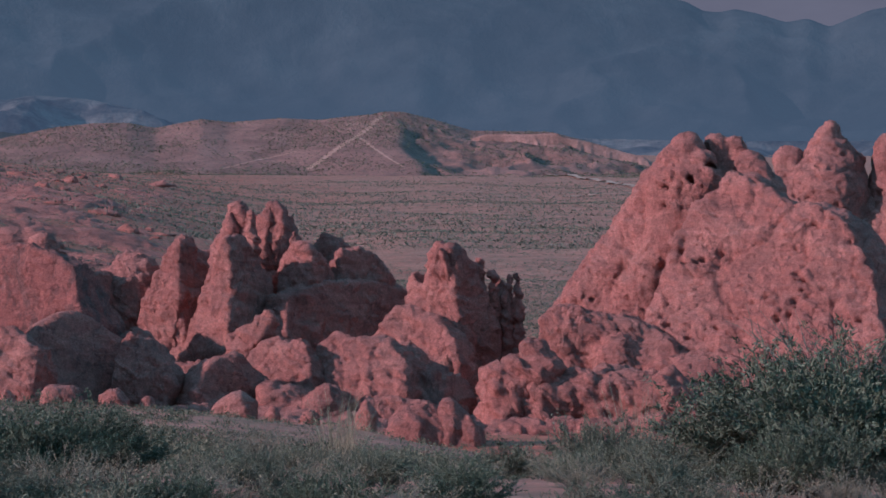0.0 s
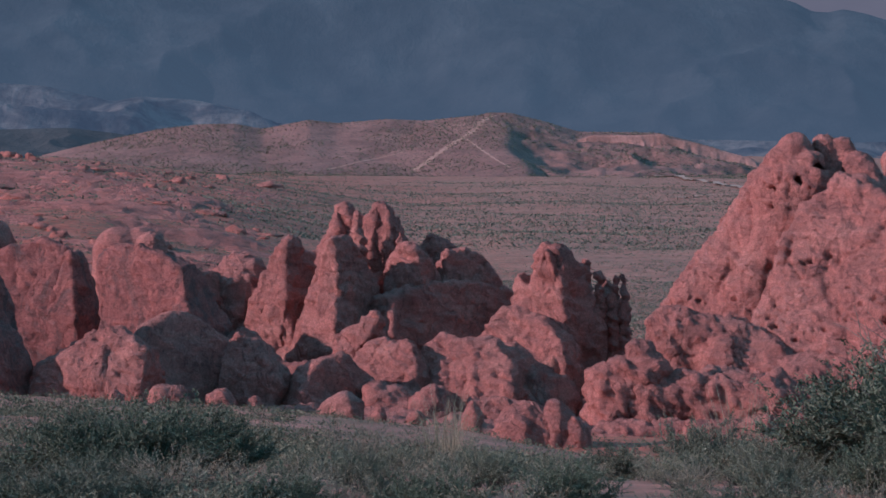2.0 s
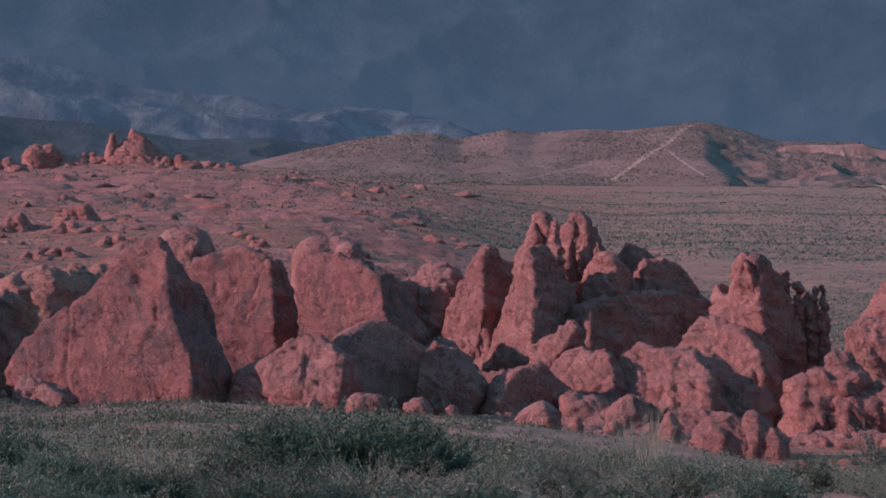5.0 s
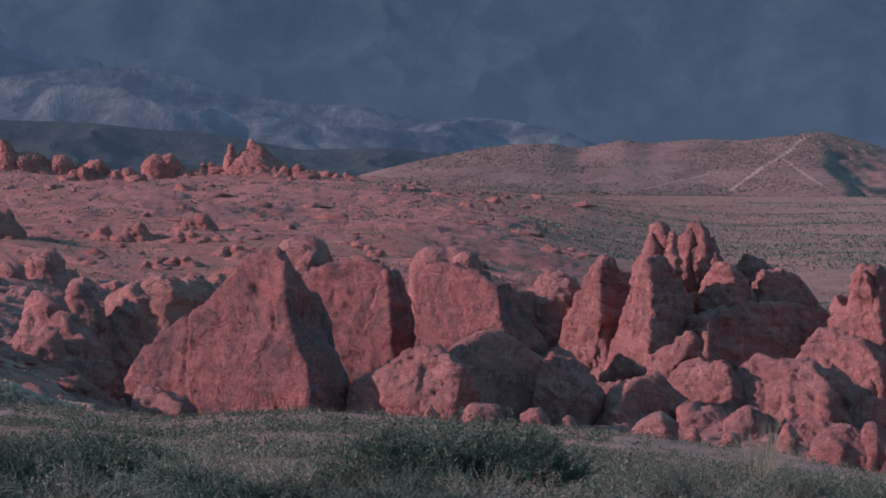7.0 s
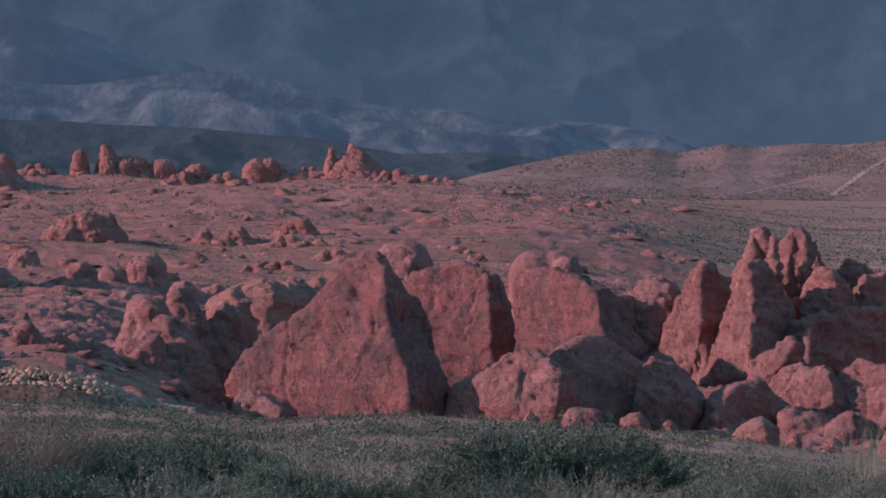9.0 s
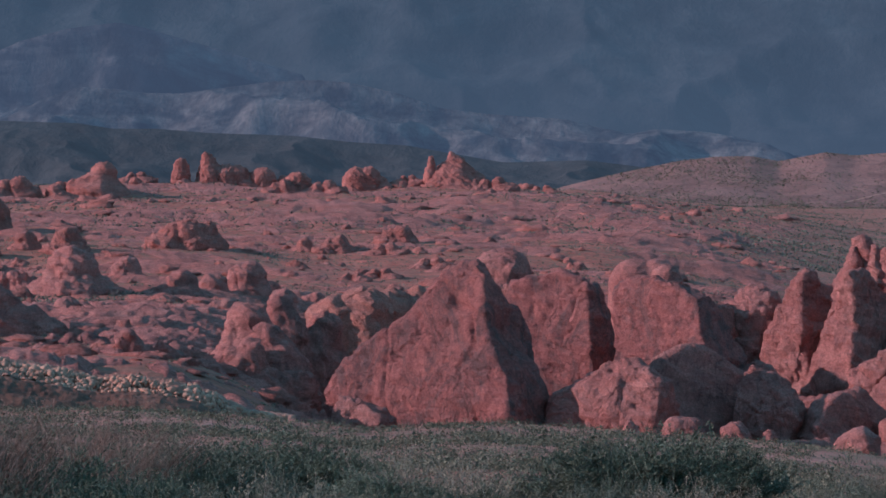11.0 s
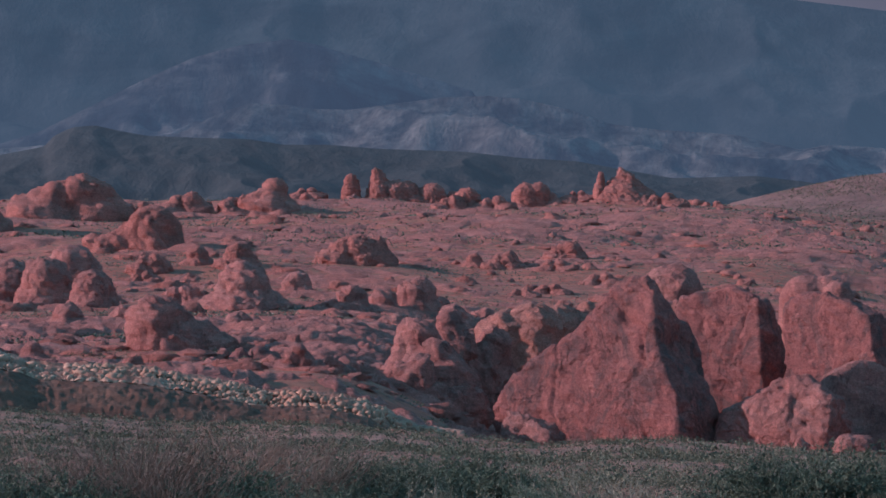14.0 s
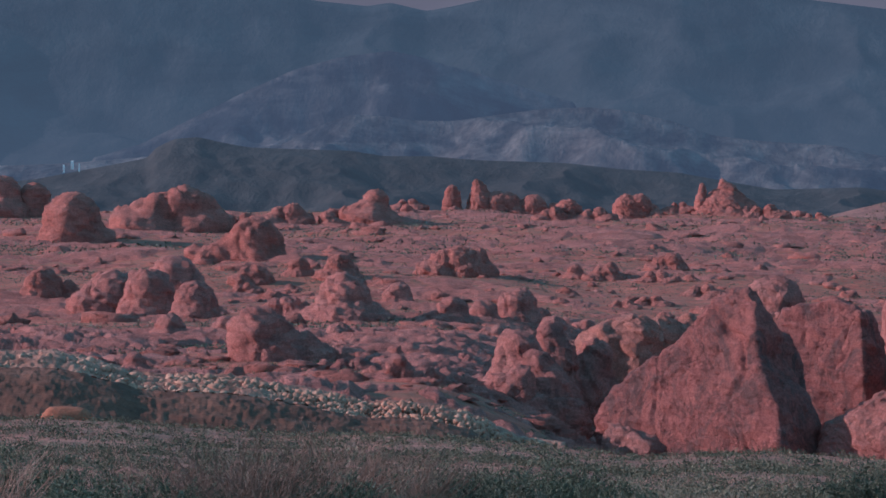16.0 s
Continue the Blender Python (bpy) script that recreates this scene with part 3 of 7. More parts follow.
mass(tower, "foot", [(-9.105, -13.55, 1.906, -2.62, -16.18, 3.05, -2, 0.8), (-5.635, -15.36, 1.896, 0.03959, -17.21, 2.275, -3, 1), (-2.357, -13.87, -0.5162, -1.361, -15.09, -0.4425, -8, 5), (-1.067, -15.34, -0.4056, 0.2571, -16.44, -0.3687, -8, 5)], step=0.17, rough=0.34, grain=2.2, cracks=0.18, blocks=0.18, detail=0.15, facet=0.4, seed=7)
mass(tower, "foot", [(-0.7104, -17.12, 2.828, 5.643, -17.06, 3.017, -4, 0.8), (5.674, -17.16, 2.844, 10.9, -16.73, 2.844, -3, 1), (2.758, -14.86, -0.55, 3.74, -15.21, -0.44, -9, 5), (6.924, -14.75, -0.3667, 8.01, -15.11, -0.33, -9, 5)], step=0.17, rough=0.34, grain=2.2, cracks=0.18, blocks=0.18, detail=0.15, facet=0.4, seed=8)

back_tower = formation("rock_tower", "rounded red sandstone peaks behind a pitted dome", "rock formation", -8.14, 222)
mass(back_tower, "peak", [(-0.3848, -5.261, 3.7, -0.2338, -0.2269, 1.11, 0, 1), (-0.1907, 0.1388, 0.6475, 0.1878, -2.513, 2.405, 0, 1)], step=0.2, facet=0.3, pits=0.3, seed=10)
mass(back_tower, "knob", [(-2.289, -5.726, 2.868, -3.308, -2.518, 1.387, 0, 1), (-1.365, -8.474, 4.625, -1.388, -4.347, 2.312, 0, 1)], step=0.2, facet=0.3, pits=0.3, seed=11)
mass(back_tower, "peak", [(5.421, -8.437, 3.237, 4.833, -1.593, 1.295, 0, 1)], step=0.2, facet=0.3, pits=0.3, seed=12)
mass(back_tower, "shoulder", [(3.196, -13.03, 4.162, 3.385, -7.533, 2.775, 0, 1)], step=0.2, facet=0.3, seed=13)

apron = formation("rock_apron", "low broken red sandstone ledges below the dome", "rock formation", -3.53, 172)
mass(apron, "ledge", [(-6.431, -16.35, 1.577, -4.276, -14.89, 1.075, 0, 1), (-4.817, -13.63, 0.7167, -4.276, -14.89, 1.075, 0, 1), (-7.151, -15.63, 0.9317, -5.713, -15.08, 0.86, 0, 1)], step=0.165, rough=0.34, grain=2.2, cracks=0.18, blocks=0.18, detail=0.15, seed=15)
mass(apron, "ledge", [(-4.274, -16.69, 1.433, 3.608, -17.01, 1.648, 0, 1)], step=0.165, rough=0.34, grain=2.2, cracks=0.18, blocks=0.18, detail=0.15, seed=16)
mass(apron, "ledge", [(3.608, -17.01, 1.433, 8.963, -18.23, 1.433, 0, 1), (0.02918, -16.23, 1.094, 2.942, -16.58, 1.094, 3, 1)], step=0.165, rough=0.34, grain=2.2, cracks=0.18, blocks=0.18, detail=0.15, seed=17)
mass(apron, "ledge", [(-8.038, -19.33, 1.19, 2.485, -18.9, 1.19, -4, 1.2), (2.484, -18.55, 1.05, 9.456, -19.03, 1.05, -4, 1)], step=0.165, rough=0.34, grain=2.2, cracks=0.18, blocks=0.18, detail=0.15, seed=18)

spires = formation("rock_spires", "cluster of narrow red sandstone spires on a shared base", "rock formation", 3.68, 214)
mass(spires, "spire", [], step=0.17, rough=0.34, grain=2.4, cracks=0.16, blocks=0.16, detail=0.14, plates=[([(-4.63, -10.05), (-4.19, -8.04), (-3.35, -6.79), (-3.45, -5.64), (-2.83, -5.33), (-2.39, -5.81), (-2.03, -7.37), (-1.05, -8.47), (-0.87, -10.03)], 0, 3, 35, 0.1)], seed=20)
mass(spires, "flank", [], step=0.165, rough=0.36, grain=2.4, cracks=0.16, blocks=0.16, detail=0.14, plates=[([(-3.0, -6.17), (-2.64, -6.43), (-2.02, -8.31), (-1.04, -9.64), (-0.95, -10.98), (-3.27, -10.98), (-3.09, -8.31)], 0.2, 2.2, -48, 0.1)], seed=120)
mass(spires, "spire", [(-1.494, -8.475, 0.7133, -1.589, -6.433, 0.3567, 0, 1)], step=0.17, rough=0.34, grain=2.4, cracks=0.16, blocks=0.16, detail=0.14, seed=21)
mass(spires, "spire", [], step=0.17, rough=0.34, grain=2.4, cracks=0.16, blocks=0.16, detail=0.14, plates=[([(-1.04, -9.93), (-0.61, -7.51), (-0.09, -5.84), (0.43, -5.22), (0.87, -6.19), (1.14, -7.94), (1.41, -9.70)], -2, 2.5, 40, 0.1)], seed=22)
mass(spires, "flank", [], step=0.165, rough=0.36, grain=2.4, cracks=0.16, blocks=0.16, detail=0.14, plates=[([(0.11, -5.59), (0.74, -5.33), (1.35, -6.48), (1.88, -8.26), (2.33, -10.48), (-0.06, -10.47), (-0.15, -8.26)], -1.0, 2.2, -50, 0.1)], seed=122)
mass(spires, "spire", [(1.627, -8.421, 0.7987, 1.445, -6.746, 0.355, -1, 1)], step=0.17, rough=0.34, grain=2.4, cracks=0.16, blocks=0.16, detail=0.14, seed=23)
mass(spires, "base", [(-3.128, -12.72, 3.633, -2.465, -9.09, 1.817, 4, 1), (0.4701, -12.69, 3.633, 0.2354, -9.982, 1.998, 4, 1)], step=0.17, rough=0.34, grain=2.4, cracks=0.16, blocks=0.16, detail=0.14, seed=24)
mass(spires, "block", [], step=0.17, rough=0.34, grain=2.4, cracks=0.16, blocks=0.16, detail=0.14, plates=[([(0.79, -12.05), (0.44, -10.12), (1.29, -8.83), (2.56, -8.35), (3.16, -9.46), (3.08, -11.61), (2.24, -12.13)], -7, 3, 42, 0.1)], seed=25)
mass(spires, "fin", [], step=0.17, rough=0.34, grain=2.4, cracks=0.16, blocks=0.16, detail=0.14, plates=[([(2.87, -11.50), (3.42, -8.85), (4.03, -7.62), (4.73, -8.06), (5.26, -9.73), (5.71, -11.71)], -1, 3, 35, 0.15)], seed=26)
mass(spires, "ridge", [], step=0.17, rough=0.34, grain=2.4, cracks=0.16, blocks=0.16, detail=0.14, plates=[([(5.18, -13.87), (5.34, -10.19), (5.67, -9.02), (6.27, -9.37), (6.78, -9.02), (7.94, -9.10), (9.01, -9.96), (9.78, -11.25), (10.31, -13.83)], -5, 4, -22, 0.2)], seed=27)
mass(spires, "pinnacle", [(-1.24, -8.16, 0.5, -1.24, -6.34, 0.25, -3.5, 1)], step=0.11, rough=0.22, grain=1.2, cracks=0.1, beds=0.14, blocks=0.12, detail=0.1, facet=0.5, seed=220)
mass(spires, "pinnacle", [(6.05, -10.80, 0.55, 6.05, -9.23, 0.28, -3.5, 1)], step=0.11, rough=0.22, grain=1.2, cracks=0.1, beds=0.14, blocks=0.12, detail=0.1, facet=0.5, seed=221)
mass(spires, "pinnacle", [(6.92, -11.02, 0.5, 7.05, -9.60, 0.3, -3.5, 1)], step=0.11, rough=0.22, grain=1.2, cracks=0.1, beds=0.14, blocks=0.12, detail=0.1, facet=0.5, seed=222)
mass(spires, "pinnacle", [(2.04, -9.92, 0.6, 2.04, -7.80, 0.3, -3.5, 1)], step=0.11, rough=0.22, grain=1.2, cracks=0.1, beds=0.14, blocks=0.12, detail=0.1, facet=0.5, seed=223)
mass(spires, "wall", [], step=0.17, rough=0.34, grain=2.4, cracks=0.16, blocks=0.16, detail=0.14, plates=[([(0.89, -17.13), (1.29, -12.42), (4.25, -11.12), (7.63, -11.52), (10.99, -12.35), (11.44, -17.03)], -8, 6, -35, 0.25)], seed=28)

fins = formation("rock_fins", "upright red sandstone fins in front of the spires", "rock formation", 5.1, 203)
mass(fins, "fin", [], step=0.17, rough=0.34, grain=2.4, cracks=0.16, blocks=0.16, detail=0.14, plates=[([(-5.13, -16.0), (-4.49, -13.41), (-3.33, -10.38), (-2.35, -8.43), (-1.5, -7.7), (-1.22, -8.16), (-1.43, -10.37), (-1.48, -12.95), (-1.17, -15.54), (-2.54, -17.71)], 4, 4.5, 38, 0.25)], seed=30)
mass(fins, "fin", [], step=0.17, rough=0.34, grain=2.4, cracks=0.16, blocks=0.16, detail=0.14, plates=[([(-1.66, -17.02), (-0.83, -13.62), (0.52, -10.84), (1.36, -8.51), (2.2, -8.0), (2.55, -8.77), (2.4, -11.05), (2.4, -14.01), (2.24, -16.56), (0.88, -17.65)], 1, 6.5, 42, 0.25)], seed=31)
mass(fins, "flank", [], step=0.165, rough=0.36, grain=2.4, cracks=0.16, blocks=0.16, detail=0.14, plates=[([(-1.56, -8.05), (-0.96, -8.05), (-0.1, -9.14), (0.85, -9.35), (0.59, -10.86), (-0.18, -13.24), (-1.22, -14.1), (-1.84, -13.24)], 4.6, 3.5, -48, 0.15)], seed=131)
mass(fins, "flank", [], step=0.165, rough=0.36, grain=2.4, cracks=0.16, blocks=0.16, detail=0.14, plates=[([(1.86, -7.97), (2.87, -7.89), (3.79, -8.65), (4.48, -9.91), (5.4, -11.36), (5.57, -15.53), (2.78, -16.36), (2.1, -14.67), (2.19, -11.27)], 0.4, 4, -50, 0.2)], seed=132)
mass(fins, "back", [(-5.26, -12.41, 2.65, -5.484, -10.64, 1.325, 9, 1), (-7.022, -13.74, 2.208, -6.805, -11.75, 1.148, 9, 1)], step=0.17, rough=0.4, grain=1.8, facet=0.5, seed=32)
mass(fins, "back", [], step=0.17, rough=0.34, grain=2.4, cracks=0.16, blocks=0.16, detail=0.14, plates=[([(2.61, -16.46), (3.46, -12.99), (5.60, -10.82), (6.89, -12.11), (7.34, -16.43)], 5, 5, -35, 0.2)], seed=33)

castle = formation("rock_castle", "ragged red sandstone crag with a knobbly crest", "rock formation", -0.19, 203)
mass(castle, "crag", [], step=0.165, rough=0.34, grain=2.4, cracks=0.16, blocks=0.16, detail=0.14, plates=[([(-4.23, -15.46), (-3.72, -13.12), (-3.30, -11.0), (-2.95, -10.45), (-2.6, -11.3), (-2.20, -11.4), (-1.75, -9.6), (-1.6, -8.7), (-1.1, -8.15), (-0.7, -8.55), (-0.45, -8.3), (0.05, -8.75), (0.34, -9.73), (0.26, -12.06), (0.51, -15.46), (0.01, -18.01), (-2.54, -17.58)], 0, 5.5, 38, 0.12)], seed=35)
mass(castle, "flank", [], step=0.165, rough=0.36, grain=2.4, cracks=0.16, blocks=0.16, detail=0.14, plates=[([(-0.92, -8.53), (0.0, -8.78), (1.09, -9.29), (1.92, -9.8), (2.08, -11.23), (2.5, -14.61), (2.82, -19.67), (0.21, -19.67), (0.0, -15.45), (-0.08, -12.08)], -0.4, 4, -50, 0.12)], seed=135)
mass(castle, "crag", [], step=0.165, rough=0.34, grain=2.4, cracks=0.16, blocks=0.16, detail=0.14, plates=[([(0.52, -14.89), (0.78, -11.00), (1.39, -9.62), (1.82, -9.96), (2.16, -11.22), (2.68, -11.43), (3.03, -13.16), (3.20, -15.76)], 4, 3, -35, 0.1)], seed=36)
mass(castle, "crag", [], step=0.165, rough=0.34, grain=2.4, cracks=0.16, blocks=0.16, detail=0.14, plates=[([(3.06, -15.91), (3.32, -12.85), (3.84, -10.93), (4.28, -11.54), (4.71, -11.37), (5.06, -12.42), (5.07, -15.91)], 6, 3, -35, 0.1)], seed=37)
mass(castle, "pinnacle", [(1.87, -13.13, 0.6, 1.95, -9.90, 0.28, 3.0, 1)], step=0.11, rough=0.22, grain=1.2, cracks=0.1, beds=0.14, blocks=0.12, detail=0.1, facet=0.5, seed=201)
mass(castle, "pinnacle", [(3.30, -13.57, 0.5, 3.17, -10.79, 0.22, 3.0, 1)], step=0.11, rough=0.22, grain=1.2, cracks=0.1, beds=0.14, blocks=0.12, detail=0.1, facet=0.5, seed=202)
mass(castle, "pinnacle", [(4.27, -13.99, 0.45, 4.35, -10.98, 0.2, 3.0, 1)], step=0.11, rough=0.22, grain=1.2, cracks=0.1, beds=0.14, blocks=0.12, detail=0.1, facet=0.5, seed=203)
mass(castle, "pinnacle", [(5.02, -14.22, 0.4, 4.94, -10.79, 0.22, 3.0, 1)], step=0.11, rough=0.22, grain=1.2, cracks=0.1, beds=0.14, blocks=0.12, detail=0.1, facet=0.5, seed=204)
mass(castle, "wall", [], step=0.165, rough=0.34, grain=2.4, cracks=0.16, blocks=0.16, detail=0.14, plates=[([(-0.17, -21.07), (0.27, -15.84), (2.61, -14.10), (5.04, -14.10), (4.79, -18.01), (3.48, -21.07)], 5, 4, -40, 0.15)], seed=38)
mass(castle, "foot", [], step=0.165, rough=0.34, grain=2.4, cracks=0.16, blocks=0.16, detail=0.14, plates=[([(-6.86, -19.32), (-5.98, -15.36), (-4.56, -12.99), (-2.90, -12.86), (-1.03, -13.70), (0.21, -15.15), (0.50, -16.82), (0.21, -19.32)], -4, 4, 25, 0.5)], seed=39)
mass(castle, "stone", [(-0.609, -17.18, 0.5717, -0.4043, -16.65, 0.4083, -7, 1)], step=0.165, material=PALE, rough=0.2, seed=40)

boulders = formation("rock_heap", "heap of rounded red boulders at the foot of the crag", "rock formation", 1.72, 182)
mass(boulders, "block", [], step=0.165, rough=0.34, grain=2.4, cracks=0.16, blocks=0.16, detail=0.14, plates=[([(-5.14, -19.17), (-4.49, -16.51), (-3.20, -14.68), (-1.83, -13.77), (-0.01, -14.00), (1.89, -14.31), (3.03, -15.76), (3.41, -19.20)], 0, 5, 20, 0.6)], seed=42)
mass(boulders, "block", [], step=0.165, rough=0.34, grain=2.4, cracks=0.16, blocks=0.16, detail=0.14, plates=[([(0.37, -19.30), (1.06, -15.85), (1.90, -14.54), (2.90, -14.32), (4.12, -15.85), (5.53, -17.78), (6.11, -19.31)], 1, 5, 25, 0.5)], seed=43)
mass(boulders, "ledge", [], step=0.165, rough=0.34, grain=2.4, cracks=0.16, blocks=0.16, detail=0.14, plates=[([(-9.57, -15.02), (-9.18, -13.90), (-7.71, -13.10), (-6.40, -12.06), (-5.94, -12.52), (-6.56, -13.68), (-7.72, -15.03), (-8.88, -15.80)], 3, 2.5, 25, 0.4)], seed=44)
mass(boulders, "ledge", [], step=0.165, rough=0.34, grain=2.4, cracks=0.16, blocks=0.16, detail=0.14, plates=[([(-8.41, -18.12), (-7.64, -15.06), (-6.11, -13.99), (-5.16, -14.38), (-4.59, -13.92), (-3.75, -14.88), (-3.07, -18.13)], 1, 3, 25, 0.4)], seed=45)
mass(boulders, "block", [], step=0.165, rough=0.3, grain=2.4, cracks=0.12, blocks=0.12, detail=0.1, plates=[([(-11.1, -18.53), (-10.81, -16.29), (-10.29, -15.17), (-9.17, -14.71), (-7.9, -14.86), (-7.15, -15.82), (-6.18, -16.64), (-5.36, -18.51)], -3, 4, -34, 0.3)], seed=46)
mass(boulders, "block", [(-2.616, -18.76, 1.854, -2.242, -17.57, 1.113, -4, 1), (-5.243, -18.29, 1.715, -5.986, -17.17, 1.044, -3, 1)], step=0.165, facet=0.5, seed=47)
mass(boulders, "ledge", [], step=0.165, rough=0.34, grain=2.4, cracks=0.16, blocks=0.16, detail=0.14, plates=[([(-0.75, -19.40), (-0.01, -17.73), (2.21, -17.37), (4.43, -17.75), (5.91, -18.68), (5.91, -19.80)], -5, 3, 15, 0.6)], seed=48)

scarp = formation("rock_scarp", "broken red rock spur sloping to the sand", "rock formation", 6.47, 190)
mass(scarp, "spur", [], step=0.17, rough=0.34, grain=2.4, cracks=0.16, blocks=0.16, detail=0.14, plates=[([(-1.41, -15.94), (-1.02, -14.56), (-0.03, -13.78), (0.83, -14.38), (1.92, -15.97), (2.70, -17.96), (-0.45, -17.93)], 0, 3, 30, 0.5)], seed=50)
mass(scarp, "wall", [], step=0.17, rough=0.34, grain=2.4, cracks=0.16, blocks=0.16, detail=0.14, plates=[([(-5.63, -15.77), (-4.95, -11.44), (-4.1, -9.81), (-3.45, -10.58), (-1.95, -10.59), (-1.09, -11.9), (-0.03, -14.07), (-0.04, -16.68)], 19, 4, -42, 0.15)], seed=51)
mass(scarp, "ledge", [], step=0.17, rough=0.34, grain=2.4, cracks=0.16, blocks=0.16, detail=0.14, plates=[([(1.69, -17.76), (2.28, -16.40), (4.04, -16.22), (6.18, -15.85), (6.57, -17.82)], -2, 3, 20, 0.7)], seed=52)

slab = formation("rock_fin", "huge triangular sandstone fin with dark varnish", "rock formation", 13.44, 176)
mass(slab, "fin", [], step=0.165, material=VARNISHED, rough=0.32, grain=3.2, cracks=0.16, blocks=0.15, detail=0.1, plates=[([(-7.34, -16.14), (-6.24, -13.76), (-4.22, -11.75), (-1.11, -9.38), (1.09, -7.00), (2.19, -6.01), (2.99, -5.90), (3.58, -7.00), (3.79, -10.31), (4.89, -13.26), (5.55, -16.94), (-3.69, -17.26)], 0, 4.5, 36, 0.28)], seed=54)
mass(slab, "flank", [], material=VARNISHED, step=0.165, rough=0.26, grain=3.0, cracks=0.12, blocks=0.1, detail=0.09, plates=[([(2.52, -7.03), (3.0, -6.4), (3.76, -6.48), (4.56, -7.84), (5.44, -9.17), (6.24, -9.79), (6.75, -11.08), (7.12, -13.11), (7.63, -17.15), (5.17, -17.15), (4.34, -13.47), (3.76, -11.25), (3.03, -8.68)], 0.5, 4, -56, 0.24)], seed=55)
mass(slab, "foot", [], step=0.165, rough=0.34, grain=2.4, cracks=0.16, blocks=0.16, detail=0.14, plates=[([(-6.46, -16.49), (-5.92, -14.70), (-4.67, -14.71), (-3.25, -15.25), (-2.53, -16.51)], -4, 2.5, 20, 0.7)], seed=57)

boulder("boulder", "rounded red boulder behind the varnished fin", 11.87, 212, [(0.1, -8.6, 1.7, -0.5, -7.9, 1.15, 0, 1)], group="boulders on the plain", step=0.14, facet=0.25, rough=0.3, grain=1.5, cracks=0.1, beds=0.06, blocks=0.1, detail=0.08, seed=155)
slab_two = formation("rock_fin", "broad smooth sandstone slab with dark varnish", "rock formation", 10.94, 199)
mass(slab_two, "slab", [], step=0.17, material=VARNISHED, rough=0.32, grain=3.2, cracks=0.16, blocks=0.15, detail=0.1, plates=[([(-2.91, -15.82), (-2.90, -10.83), (-3.23, -9.37), (-2.28, -8.42), (-0.41, -7.92), (1.25, -7.76), (2.83, -8.34), (3.74, -9.79), (3.82, -13.33), (3.32, -15.83)], 0, 4, 22, 0.2)], seed=59)
mass(slab_two, "flank", [], material=VARNISHED, step=0.165, rough=0.26, grain=3.0, cracks=0.12, blocks=0.1, detail=0.09, plates=[([(3.03, -8.58), (3.93, -8.74), (4.42, -10.35), (4.75, -12.61), (4.79, -15.09), (3.73, -15.09), (3.44, -12.61)], -1.2, 3, -58, 0.2)], seed=159)
mass(slab_two, "crest", [], step=0.17, rough=0.34, grain=2.4, cracks=0.16, blocks=0.16, detail=0.14, plates=[([(-3.81, -10.20), (-3.59, -8.93), (-2.54, -8.84), (-2.11, -10.20)], 4, 3, 20, 0.2)], seed=60)
mass(slab_two, "crest", [], step=0.17, rough=0.34, grain=2.4, cracks=0.16, blocks=0.16, detail=0.14, plates=[([(3.15, -11.81), (3.36, -9.29), (3.79, -8.78), (4.12, -9.71), (4.04, -11.81)], 2.5, 2, 20, 0.1)], seed=61)

slab_three = formation("rock_fin", "blocky sandstone slab with a notched edge", "rock formation", 8.67, 192)
mass(slab_three, "slab", [], step=0.17, material=VARNISHED, rough=0.32, grain=3.2, cracks=0.16, blocks=0.15, detail=0.1, plates=[([(-2.96, -14.87), (-2.96, -8.85), (-2.00, -8.05), (0.00, -7.88), (1.40, -8.36), (2.88, -9.32), (3.21, -11.24), (4.01, -14.45), (4.01, -15.25)], 0, 5, 36, 0.22)], seed=63)
mass(slab_three, "block", [], step=0.17, rough=0.34, grain=2.4, cracks=0.16, blocks=0.16, detail=0.14, plates=[([(3.19, -15.08), (3.36, -11.09), (3.75, -9.98), (4.33, -10.2), (4.51, -12.42), (4.87, -15.95)], 20, 3, -45, 0.1)], seed=64)
mass(slab_three, "block", [], step=0.17, rough=0.34, grain=2.4, cracks=0.16, blocks=0.16, detail=0.14, plates=[([(4.37, -16.61), (4.8, -12.23), (5.23, -10.72), (6.31, -10.93), (6.98, -12.67), (8.06, -13.98), (8.29, -16.6)], 17, 4, -45, 0.15)], seed=65)

ramp = formation("rock_ramp", "smooth rounded sandstone ramp below the slabs", "rock formation", 8.67, 176)
mass(ramp, "ramp", [], step=0.165, rough=0.2, grain=4, blocks=0.05, detail=0.05, cracks=0.06, plates=[([(-0.56, -18.28), (-0.26, -14.66), (0.46, -13.02), (1.83, -12.07), (3.42, -12.10), (5.32, -13.39), (7.97, -14.76), (10.06, -16.16), (11.39, -18.25)], 6, 3.2, -25, 0.35)], seed=67)
mass(ramp, "foot", [], step=0.165, rough=0.34, grain=2.4, cracks=0.16, blocks=0.16, detail=0.14, plates=[([(-7.22, -17.03), (-6.50, -14.85), (-5.41, -14.31), (-3.97, -14.85), (-3.60, -17.02)], -3, 3, 25, 0.6)], seed=68)
mass(ramp, "foot", [], step=0.165, rough=0.34, grain=2.4, cracks=0.16, blocks=0.16, detail=0.14, plates=[([(-6.82, -16.71), (-6.54, -14.84), (-4.47, -13.84), (-3.4, -12.62), (-1.96, -12.12), (-0.36, -12.62), (0.54, -13.84), (0.39, -15.26), (-0.18, -16.7)], -4, 4, 22, 0.5)], seed=69)
mass(ramp, "spur", [], step=0.165, rough=0.34, grain=2.4, cracks=0.16, blocks=0.16, detail=0.14, plates=[([(5.24, -16.46), (5.60, -13.84), (6.35, -13.17), (7.28, -13.65), (8.59, -15.33), (8.97, -16.83)], 3, 3, 30, 0.4)], seed=70)
